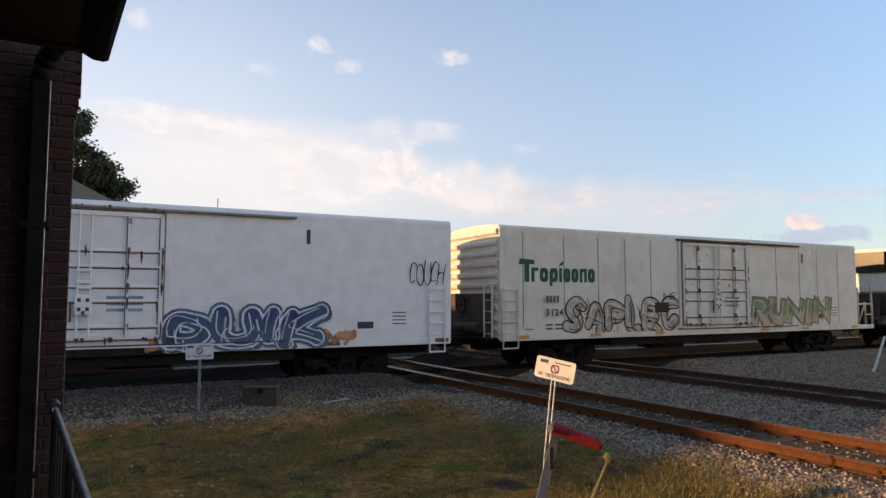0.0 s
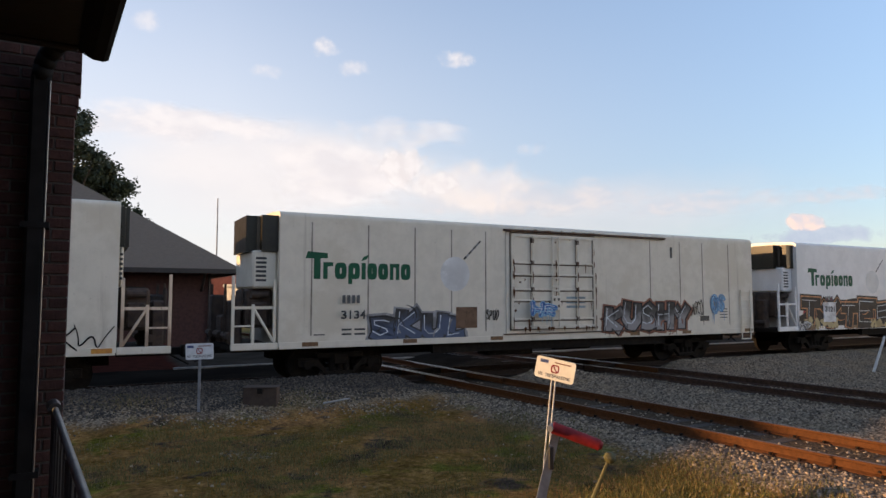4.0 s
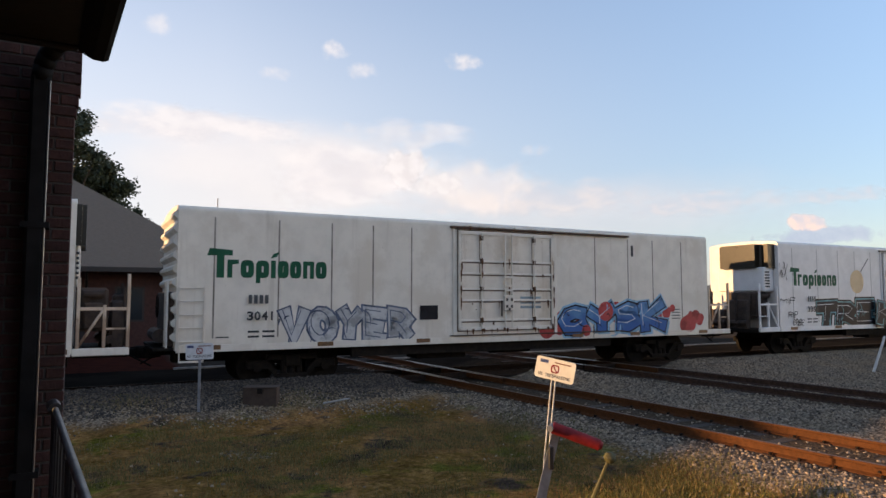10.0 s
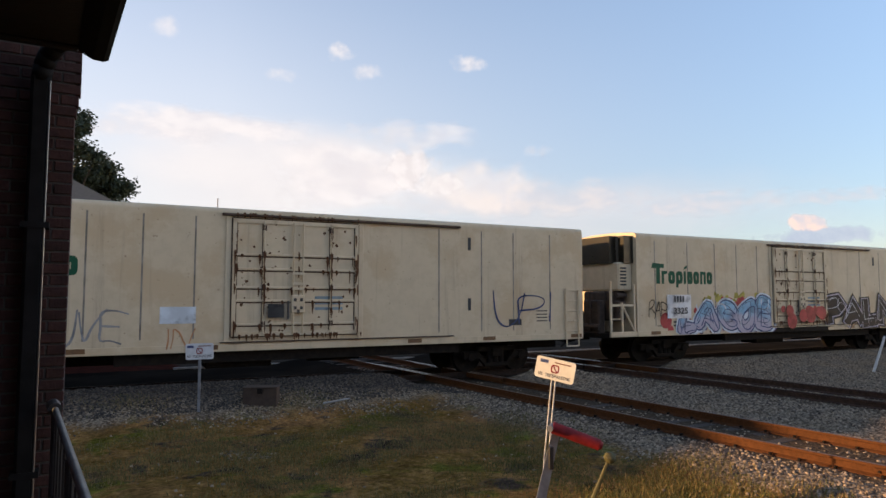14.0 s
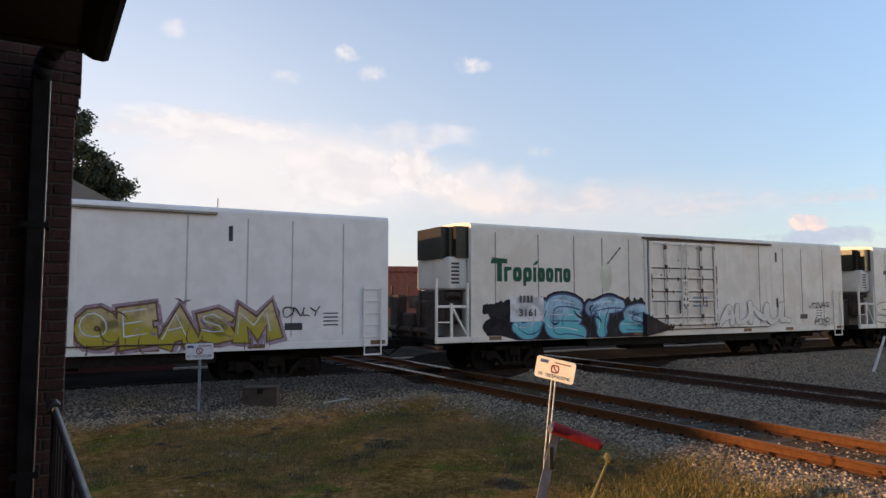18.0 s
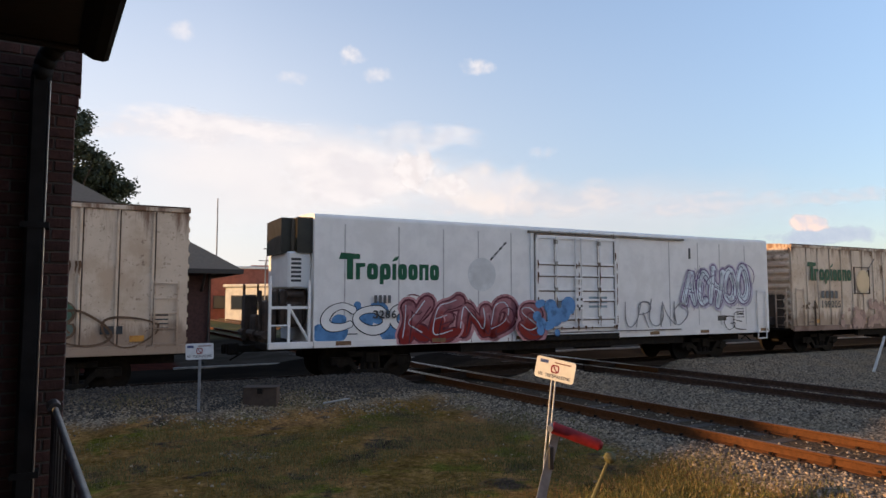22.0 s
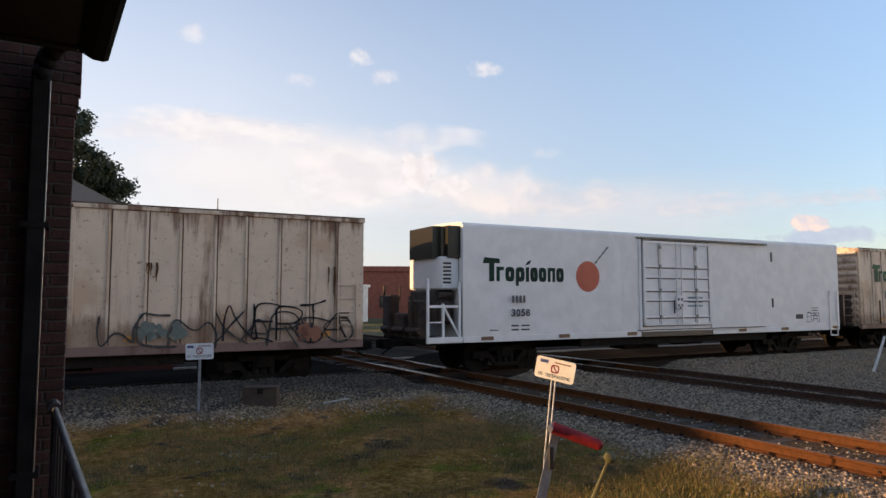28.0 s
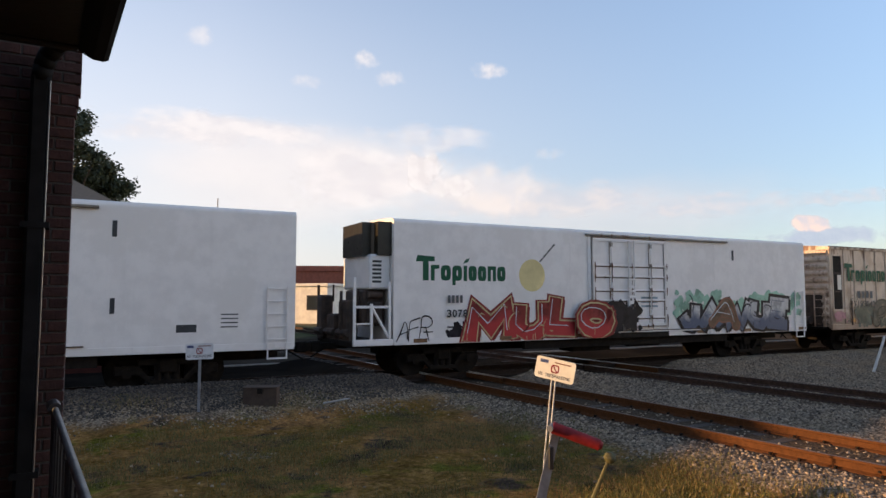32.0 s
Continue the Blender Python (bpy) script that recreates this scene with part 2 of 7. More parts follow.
INKS = {"tan": (0.50, 0.40, 0.28), "black": (0.006, 0.006, 0.007), "moss": (0.21, 0.25, 0.09), "umber": (0.16, 0.09, 0.05), "ink": (0.010, 0.010, 0.016),
        "grey": (0.3, 0.3, 0.31), "crimson": (0.42, 0.03, 0.07), "steel": (0.24, 0.33, 0.37), "forest": (0.06, 0.13, 0.08), "navy": (0.05, 0.08, 0.2),
        "pale": (0.6, 0.68, 0.75), "sky": (0.22, 0.47, 0.68), "olive": (0.45, 0.38, 0.05), "white": (0.75, 0.75, 0.75),
        "slate": (0.10, 0.13, 0.2), "lilac": (0.5, 0.47, 0.58), "char": (0.05, 0.05, 0.05), "rust": (0.25, 0.1, 0.06), "blue": (0.04, 0.14, 0.4),
        "cream": (0.58, 0.55, 0.48), "cyan": (0.17, 0.45, 0.66), "green": (0.10, 0.36, 0.14), "azure": (0.07, 0.24, 0.5), "teal": (0.13, 0.38, 0.45),
        "silver": (0.48, 0.49, 0.5), "red": (0.5, 0.05, 0.05), "lime": (0.2, 0.36, 0.06), "violet": (0.13, 0.07, 0.19), "gold": (0.50, 0.39, 0.19),
        "rose": (0.5, 0.22, 0.24), "wine": (0.13, 0.02, 0.035), "orange": (0.55, 0.24, 0.1), "mauve": (0.36, 0.26, 0.32), "maroon": (0.25, 0.022, 0.018),
        "lake": (0.30, 0.52, 0.66), "lagoon": (0.14, 0.55, 0.62), "lichen": (0.115, 0.115, 0.09), "pine": (0.10, 0.125, 0.095), "mint": (0.26, 0.5, 0.38), "pewter": (0.15, 0.18, 0.16), "dusk": (0.33, 0.12, 0.14), "blush": (0.44, 0.27, 0.22), "plum": (0.26, 0.19, 0.24)}
for ink, rgb in INKS.items():
    grey_ = sum(rgb) / 3
    rgb = tuple(0.80 * (0.88 * c + 0.12 * grey_) for c in rgb)
    M["ink_" + ink] = material("sprayed " + ink + " paint", rgb, tuple(min(0.8, c * 1.3 + 0.006) for c in rgb), 1.6, 0.5, c3=tuple(0.7 * c for c in rgb), scale3=2.5, amount3=0.8, spec=0.15)
M["word_green"] = material("green wagon lettering", (0.009, 0.074, 0.039), (0.013, 0.092, 0.048), 3, 0.6, spec=0.2)
M["word_dark"] = material("dark green wagon lettering", (0.006, 0.024, 0.017), (0.009, 0.034, 0.024), 3, 0.6, spec=0.15)
M["stencil"] = material("dark stencil paint", (0.018, 0.021, 0.024), (0.035, 0.038, 0.042), 3, 0.6)


# ---- mesh helpers ----
class Build:
    """Collects boxes, tubes and plates into one mesh."""

    def __init__(self):
        self.v, self.f = [], []

    def add(self, verts, faces):
        n = len(self.v)
        self.v += [tuple(p) for p in verts]
        self.f += [tuple(i + n for i in q) for q in faces]
        return self

    def box(self, x0, x1, y0, y1, z0, z1, c=0.0):
        if c <= 0:
            vs = [(x, y, z) for x in (x0, x1) for y in (y0, y1) for z in (z0, z1)]
            return self.add(vs, [(0, 1, 3, 2), (4, 6, 7, 5), (0, 4, 5, 1), (2, 3, 7, 6), (0, 2, 6, 4), (1, 5, 7, 3)])
        bm = bmesh.new()
        bmesh.ops.create_cube(bm, size=1.0, matrix=Matrix.LocRotScale(((x0 + x1) / 2, (y0 + y1) / 2, (z0 + z1) / 2), None, (abs(x1 - x0), abs(y1 - y0), abs(z1 - z0))))
        bmesh.ops.bevel(bm, geom=bm.edges[:], offset=c, segments=1, affect="EDGES")
        return self.bm(bm)

    def bm(self, bm):
        bm.verts.index_update()
        self.add([v.co[:] for v in bm.verts], [[v.index for v in q.verts] for q in bm.faces])
        bm.free()
        return self

    def tube(self, a, b, r, n=8, r2=None):
        a, b = Vector(a), Vector(b)
        q = (b - a).to_track_quat("Z", "Y")
        r2 = r if r2 is None else r2
        vs = []
        for p, rad in ((a, r), (b, r2)):
            vs += [p + q @ Vector((rad * math.cos(2 * math.pi * i / n), rad * math.sin(2 * math.pi * i / n), 0)) for i in range(n)]
        fs = [(i, (i + 1) % n, n + (i + 1) % n, n + i) for i in range(n)]
        return self.add(vs, fs + [tuple(range(n - 1, -1, -1)), tuple(range(n, 2 * n))])

    def plate(self, pts, y, depth=0.0):
        """A flat outline in x and z at y, facing -y."""
        return self.add([(x, y, z) for x, z in pts], [tuple(range(len(pts)))])

    def mesh(self, name, smooth=False):
        me = bpy.data.meshes.new(name)
        me.from_pydata(self.v, [], self.f)
        bm = bmesh.new()
        bm.from_mesh(me)
        bmesh.ops.recalc_face_normals(bm, faces=bm.faces[:])
        bm.to_mesh(me)
        bm.free()
        if smooth:
            me.polygons.foreach_set("use_smooth", [True] * len(me.polygons))
        me.update()
        return me


def place(name, mesh, mat, parent=None, m=None, label=""):
    """An object on a mesh that may be shared, with its own material."""
    ob = new(name, mesh)
    if not mesh.materials:
        mesh.materials.append(None)
    ob.material_slots[0].link = "OBJECT"
    ob.material_slots[0].material = mat
    if parent is not None:
        ob.parent = parent
    if m is not None:
        ob.matrix_basis = m
    if label:
        ob["label"] = label
    return ob


def part(name, b, mat, parent, label="", smooth=False):
    return place(name, b.mesh(name, smooth), mat, parent, None, label)


def thing(name, label, category, group="", m=None, kind=""):
    ob = new(name)
    ob.empty_display_size = 0.3
    if m is not None:
        ob.matrix_basis = m
    return tagged(ob, label, category, group, kind)


FRAME_T = Matrix.Rotation(TH, 4, "Z")

# ---- ground ----
def smooth(x, a, b):
    t = np.clip((x - a) / (b - a), 0, 1)
    return t * t * (3 - 2 * t)


def ground_z(x, y):
    """Height of the ground: lawn, raised ballast beds under the three tracks."""
    x, y = np.asarray(x, float), np.asarray(y, float)
    w = (x - LINE_A.x) * ACROSS.x + (y - LINE_A.y) * ACROSS.y
    d1 = (x - TRACK1.x) * N1.x + (y - TRACK1.y) * N1.y
    d2 = (x - TRACK2.x) * N1.x + (y - TRACK2.y) * N1.y
    bed = np.maximum.reduce([1 - smooth(abs(w), 1.5, 3.6), 1 - smooth(abs(d1), 1.3, 3.0), 1 - smooth(abs(d2), 1.3, 3.2)])
    bumps = 0.02 * np.sin(1.3 * x + 0.7 * y) + 0.015 * np.sin(2.9 * x - 2.1 * y) + 0.012 * np.sin(5.1 * y + 3.3 * x)
    near = np.exp(-((x - 2) ** 2 + (y - 12) ** 2) / 900.0)
    # heaped ballast along the train's line, cut where the other tracks cross it
    heap = smooth(w, -5.0, -2.3) * (1 - smooth(w, -1.75, -1.2)) * smooth(abs(d1), 1.2, 2.6) * smooth(abs(d2), 1.2, 2.6)
    heap = heap * (0.30 + 0.12 * smooth(-d1, 1.0, 3.0)) * (1 - smooth(np.hypot(x, y), 60, 120))
    return -0.36 + 0.19 * bed + heap + bumps * near * (1 - bed * 0.7)


def ground_sheet():
    def axis(lo, hi, step, reach):
        core = np.arange(lo, hi + 1e-6, step)
        k, out, d = 0, [], step
        while sum(out) < reach:
            d *= 1.35
            out.append(d)
        far = np.cumsum(out)
        return np.concatenate([(lo - far)[::-1], core, hi + far])
    xs, ys = axis(-14, 26, 0.3, 4300), axis(4, 34, 0.3, 4300)
    gx, gy = np.meshgrid(xs, ys, indexing="ij")
    gz = ground_z(gx, gy)
    n, k = gx.shape
    idx = np.arange(n * k).reshape(n, k)
    quads = np.stack([idx[:-1, :-1], idx[1:, :-1], idx[1:, 1:], idx[:-1, 1:]], -1).reshape(-1, 4)
    me = bpy.data.meshes.new("ground")
    me.from_pydata(np.stack([gx, gy, gz], -1).reshape(-1, 3).tolist(), [], quads.tolist())
    me.polygons.foreach_set("use_smooth", [True] * len(me.polygons))
    return me


def ground_material():
    m = bpy.data.materials.new("lawn, ballast and yard")
    m.use_nodes = True
    t = m.node_tree
    b = t.nodes["Principled BSDF"]
    b.inputs["Roughness"].default_value = 0.95
    b.inputs["Specular IOR Level"].default_value = 0.0
    co = t.nodes.new("ShaderNodeTexCoord").outputs["Object"]

    def fuzz(s, detail=6.0, rough=0.62):
        n = t.nodes.new("ShaderNodeTexNoise")
        n.inputs["Scale"].default_value, n.inputs["Detail"].default_value, n.inputs["Roughness"].default_value = s, detail, rough
        t.links.new(co, n.inputs["Vector"])
        return n.outputs[0]

    def far_from(origin, way, wobble, amount):
        d = t.nodes.new("ShaderNodeVectorMath")
        d.operation = "SUBTRACT"
        t.links.new(co, d.inputs[0])
        d.inputs[1].default_value = origin
        p = t.nodes.new("ShaderNodeVectorMath")
        p.operation = "DOT_PRODUCT"
        t.links.new(d.outputs[0], p.inputs[0])
        p.inputs[1].default_value = way
        ma = t.nodes.new("ShaderNodeMath")
        ma.operation = "MULTIPLY_ADD"
        t.links.new(wobble, ma.inputs[0])
        ma.inputs[1].default_value = amount
        t.links.new(p.outputs["Value"], ma.inputs[2])
        return ma.outputs[0]

    def step(src, a, bb):
        r = t.nodes.new("ShaderNodeMapRange")
        r.interpolation_type = "SMOOTHSTEP"
        r.inputs[1].default_value, r.inputs[2].default_value = a, bb
        t.links.new(src, r.inputs[0])
        return r.outputs[0]

    def mix(fac, a, bcol):
        x = t.nodes.new("ShaderNodeMix")
        x.data_type = "RGBA"
        t.links.new(fac, x.inputs[0])
        for k, v in ((6, a), (7, bcol)):
            if isinstance(v, tuple):
                x.inputs[k].default_value = (*v, 1)
            else:
                t.links.new(v, x.inputs[k])
        return x.outputs[2]

    def math2(op, a, bb):
        x = t.nodes.new("ShaderNodeMath")
        x.operation = op
        for k, v in ((0, a), (1, bb)):
            if isinstance(v, (int, float)):
                x.inputs[k].default_value = v
            else:
                t.links.new(v, x.inputs[k])
        return x.outputs[0]

    lawn = mix(step(fuzz(0.55), 0.42, 0.62), (0.15, 0.086, 0.022), (0.275, 0.135, 0.05))
    lawn = mix(step(fuzz(6.0), 0.4, 0.7), lawn, (0.23, 0.126, 0.047))
    lawn = mix(step(fuzz(0.9, 3.0), 0.55, 0.66), lawn, (0.104, 0.096, 0.017))
    lawn = mix(step(fuzz(1.1), 0.54, 0.64), lawn, (0.056, 0.041, 0.030))
    def mottle(col, scale, dark, light):
        r = t.nodes.new("ShaderNodeMapRange")
        r.inputs[1].default_value, r.inputs[2].default_value = 0.32, 0.68
        r.inputs[3].default_value, r.inputs[4].default_value = dark, light
        t.links.new(fuzz(scale, 7.0, 0.7), r.inputs[0])
        x = t.nodes.new("ShaderNodeVectorMath")
        x.operation = "SCALE"
        t.links.new(col, x.inputs[0])
        t.links.new(r.outputs[0], x.inputs["Scale"])
        return x.outputs[0]

    lawn = mottle(mottle(lawn, 13.0, 0.42, 1.6), 2.1, 0.55, 1.35)
    vor = t.nodes.new("ShaderNodeTexVoronoi")
    vor.inputs["Scale"].default_value = 17.0
    t.links.new(co, vor.inputs["Vector"])
    grey = mix(step(vor.outputs["Distance"], 0.2, 0.75), (0.37, 0.305, 0.232), (0.11, 0.086, 0.063))
    tint = mix(step(fuzz(0.9), 0.4, 0.65), (0.78, 0.76, 0.74), (0.95, 0.86, 0.76))
    mul = t.nodes.new("ShaderNodeMix")
    mul.data_type, mul.blend_type = "RGBA", "MULTIPLY"
    mul.inputs[0].default_value = 1.0
    t.links.new(grey, mul.inputs[6])
    t.links.new(tint, mul.inputs[7])
    gravel = mul.outputs[2]
    gravel = mix(step(fuzz(0.35), 0.56, 0.72), gravel, (0.085, 0.068, 0.05))
    wob = fuzz(0.8)
    wa = far_from(LINE_A, ACROSS, wob, 1.6)
    d1 = far_from(TRACK1, N1, wob, 1.6)
    m_bed = math2("MAXIMUM", step(wa, -3.4, -2.6), step(d1, -1.9, -0.9))
    # shade under the train, put into the ballast colour along its line
    under_train_shade = math2("MULTIPLY", step(wa, -1.1, -0.3), step(wa, 5.6, 4.6))
    # gravel darker towards the train's line, left of the first crossing track
    heap_dark = math2("MULTIPLY", math2("MULTIPLY", step(wa, -2.6, -1.6), step(d1, 1.0, -1.5)), 0.72)
    gravel = mix(heap_dark, gravel, (0.03, 0.027, 0.024))
    gravel = mix(math2("MULTIPLY", under_train_shade, 0.9), gravel, (0.011, 0.009, 0.0075))
    d2 = far_from(TRACK2, N1, wob, 0.5)
    d1n = far_from(TRACK1, N1, wob, 0.5)
    for d, k in ((d1n, 0.8), (d2, 0.55)):
        between = math2("MULTIPLY", step(d, -1.15, -0.75), step(d, 1.65, 1.25))
        gravel = mix(math2("MULTIPLY", between, k), gravel, (0.05, 0.035, 0.024))
    # yard colour kept near black for the shade behind the train
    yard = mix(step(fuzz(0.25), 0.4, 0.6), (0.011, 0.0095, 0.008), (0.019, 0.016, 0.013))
    paved = mix(step(fuzz(0.5), 0.4, 0.65), (0.034, 0.028, 0.022), (0.054, 0.045, 0.036))
    bricks = mix(step(fuzz(2.5), 0.4, 0.65), (0.052, 0.017, 0.012), (0.034, 0.013, 0.010))
    paved = mix(step(far_from(LINE_A + ALONG * -5.6, ALONG, wob, 0.6), 0.0, 0.5), bricks, paved)
    field = mix(step(fuzz(0.08), 0.42, 0.58), (0.085, 0.088, 0.045), (0.16, 0.13, 0.08))
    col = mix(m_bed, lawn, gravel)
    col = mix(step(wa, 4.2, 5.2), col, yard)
    col = mix(step(far_from(LINE_A, ACROSS, wob, 0.0), 7.9, 8.0), col, paved)
    col = mix(step(wa, 22, 26), col, field)
    t.links.new(col, b.inputs["Base Color"])
    bp = t.nodes.new("ShaderNodeBump")
    bp.inputs["Strength"].default_value, bp.inputs["Distance"].default_value = 0.7, 0.05
    hgt = math2("ADD", math2("MULTIPLY", vor.outputs["Distance"], -0.6), fuzz(9.0))
    t.links.new(hgt, bp.inputs["Height"])
    t.links.new(bp.outputs[0], b.inputs["Normal"])
    return m


ground = place("ground", ground_sheet(), ground_material())
tagged(ground, "patchy lawn and dirt giving way to grey ballast", "ground", kind="structure")


def platform_edge():
    """Low pale kerb of the paved yard beyond the train's line."""
    root = thing("kerb", "low pale concrete kerb of the far yard", "kerb", m=Matrix.Translation(LINE_A) @ FRAME_T, kind="structure")
    for i in range(22):
        part("kerbstone", Build().box(-6.0 + 2.4 * i, -3.62 + 2.4 * i, 7.80, 7.95, -0.45, -0.30, 0.015), M["kerb"], root)


platform_edge()


# ---- tracks ----
def rail_mesh(length):
    prof = [(-0.07, -0.17), (0.07, -0.17), (0.07, -0.155), (0.012, -0.13), (0.01, -0.045), (0.036, -0.035), (0.036, -0.006), (0.028, 0.0),
            (-0.028, 0.0), (-0.036, -0.006), (-0.036, -0.035), (-0.01, -0.045), (-0.012, -0.13), (-0.07, -0.155)]
    n = len(prof)
    vs = [(x, y, z) for x in (0, length) for y, z in prof]
    fs = [(i, (i + 1) % n, n + (i + 1) % n, n + i) for i in range(n)] + [tuple(range(n)), tuple(range(2 * n - 1, n - 1, -1))]
    return Build().add(vs, fs).mesh("rail")


def head_mesh(length):
    return Build().box(0, length, -0.026, 0.026, -0.001, 0.002).mesh("rail_head")


SLEEPER = Build().box(-0.115, 0.115, -1.3, 1.3, -0.18, 0.0, 0.012).mesh("sleeper")
SPIKE = Build().box(-0.012, 0.012, -0.02, 0.02, -0.02, 0.03).box(-0.02, 0.02, -0.02, 0.035, 0.02, 0.035).mesh("spike")
TIEPLATE = Build().box(-0.09, 0.09, -0.15, 0.15, 0, 0.012).mesh("tie_plate")


def track(name, label, m, length, skip, first, last, steel="rail_rust"):
    """A track along local x. skip: (from, to) stretch left free of sleepers; sleepers between first and last as parts."""
    root = thing(name, label, "railway track", m=m, kind="structure")
    for side in (-0.7525, 0.7525):
        r = place("rail", rail_mesh(length), M[steel], root, pose(0, side, 0))
        place("running_surface", head_mesh(length), M["rail_head" if steel == "rail_rust" else steel], r)
    rnd = random.Random(3)
    x = first
    while x < last:
        if not (skip[0] < x < skip[1]):
            place("sleeper", SLEEPER, M["sleeper"], root, pose(x, rnd.uniform(-0.05, 0.05), (-0.172 if steel == "rail_shaded" else -0.158) + rnd.uniform(-0.02, 0.0), 0, 0, rnd.uniform(-1.5, 1.5)))
        x += 0.53
    return root


T1_AX = math.degrees(math.atan2(U1.y, U1.x))
# where the crossing tracks meet the train's line
def meet(p):
    k = (LINE_A - p).dot(ACROSS) / U1.dot(ACROSS)
    return k


K1, K2 = meet(TRACK1), meet(TRACK2)
line_start = LINE_A - ALONG * 420
t_main = track("track_1", "busy railway track the freight train runs on", Matrix.Translation(line_start) @ FRAME_T, 840, (423.0, 427.6), 408, 452, "rail_shaded")
L1 = TRACK1 + U1 * (K1 - 60)
t_cross = track("track_2", "rusty crossing track with a bolted rail joint", Matrix.Translation(L1) @ Matrix.Rotation(radians(T1_AX), 4, "Z"), 100, (58.0, 62.0), 45, 84)
L2 = TRACK2 + U1 * (K2 - 60)
t_far = track("track_3", "second rusty crossing track in grey ballast", Matrix.Translation(L2) @ Matrix.Rotation(radians(T1_AX), 4, "Z"), 100, (58.0, 62.0), 50, 82, "rail_brown")

# joint bars with bolts on the near rail, tie plates and spikes where the camera sees them
for xj in (60 + 11.9 + 1.4,):
    for side in (-0.7525,):
        j = Build().box(xj - 0.32, xj + 0.32, side - 0.04, side + 0.04, -0.125, -0.048, 0.006)
        jb = part("joint_bar", j, M["rail_rust"], t_cross)
        for i in range(4):
            part("bolt", Build().tube((xj - 0.24 + 0.16 * i, side - 0.065, -0.085), (xj - 0.24 + 0.16 * i, side + 0.065, -0.085), 0.018, 6), M["truck"], jb)
rs = random.Random(5)
xk = 66.0
while xk < 82:
    xs_ = 45 + round((xk - 45) / 0.53) * 0.53
    for side in (-0.7525, 0.7525):
        place("tie_plate", TIEPLATE, M["rail_brown"], t_cross, pose(xs_, side, -0.164))
        for dy in (-0.1, 0.1):
            place("spike", SPIKE, M["truck"], t_cross, pose(xs_ + rs.uniform(-0.05, 0.05), side + dy, -0.152, 0, 0, 0 if dy < 0 else 180))
    xk += 0.53

# guard rails of the two diamonds
for k0, root in ((60.0, t_cross), (60.0, t_far)):
    for side in (-0.62, 0.62):
        g = part("guard_rail", Build().box(k0 - 2.6, k0 + 2.6, side - 0.03, side + 0.03, -0.15, 0.0, 0.006), M["rail_rust"], root)
        part("running_surface", Build().box(k0 - 2.6, k0 + 2.6, side - 0.02, side + 0.02, -0.001, 0.003), M["bright_steel"], g)
    for side in (-0.7525, 0.7525):
        part("polished_tread", Build().box(k0 - 3.4, k0 + 3.0, side - 0.022, side + 0.022, 0.001, 0.005), M["bright_steel"], root)


# ---- wagon meshes, shared by all wagons ----
def section_body(length, top, corner, crown):
    """Closed body shell along x with rounded eaves and a slightly crowned roof."""
    pts = [(-1.6, 0.98), (-1.6, top - corner)]
    for i in range(1, 5):
        a = math.pi / 2 * i / 5
        pts.append((-1.6 + corner * (1 - math.cos(a)), top - corner + corner * math.sin(a)))
    pts += [(-1.6 + corner, top)]
    for i in range(1, 8):
        u = i / 8
        pts.append((-(1.6 - corner) * (1 - u) + 0.0, top + crown * (1 - (1 - u) ** 2)))
    half = pts + [(0, top + crown)]
    full = half + [(-y, z) for y, z in reversed(half[:-1])]
    n = len(full)
    vs = [(x, y, z) for x in (0, length) for y, z in full]
    fs = [(i, (i + 1) % n, n + (i + 1) % n, n + i) for i in range(n)] + [tuple(range(n)), tuple(range(2 * n - 1, n - 1, -1))]
    b = Build().add(vs, fs)
    return b


def wheelset():
    b = Build()
    for s in (-1, 1):
        b.tube((0, s * 0.68, 0.46), (0, s * 0.80, 0.46), 0.46, 24)
        b.tube((0, s * 0.655, 0.46), (0, s * 0.68, 0.46), 0.49, 24)
    b.tube((0, -1.1, 0.46), (0, 1.1, 0.46), 0.075, 10)
    return b.mesh("wheelset")


def side_frame(s):
    b = Build()
    y0, y1 = (s * 0.93, s * 1.08) if s > 0 else (s * 1.08, s * 0.93)
    b.box(-1.15, -0.6, y0, y1, 0.40, 0.62, 0.02).box(0.6, 1.15, y0, y1, 0.40, 0.62, 0.02)
    b.box(-0.65, 0.65, y0, y1, 0.62, 0.76, 0.02)
    b.box(-0.42, 0.42, y0, y1, 0.16, 0.28, 0.02)
    for q in (-1, 1):
        b.add([(q * 0.62, y, z) for y in (y0, y1) for z in (0.42, 0.6)] + [(q * 0.38, y, z) for y in (y0, y1) for z in (0.18, 0.34)],
              [(0, 1, 5, 4), (2, 6, 7, 3), (0, 4, 6, 2), (1, 3, 7, 5), (0, 2, 3, 1), (4, 5, 7, 6)])
        b.tube((q * 0.875, y0 - 0.03, 0.46), (q * 0.875, y1 + 0.03, 0.46), 0.12, 10)
    return b.mesh("side_frame")


def springs(s):
    b = Build()
    for i in (-1, 0, 1):
        b.tube((i * 0.2, s * 1.0, 0.28), (i * 0.2, s * 1.0, 0.62), 0.085, 8)
    return b.mesh("springs")


WHEELSET, FRAME_L, FRAME_R, SPRING_L, SPRING_R = wheelset(), side_frame(-1), side_frame(1), springs(-1), springs(1)
BOLSTER = Build().box(-0.2, 0.2, -1.15, 1.15, 0.45, 0.75, 0.03).mesh("bolster")


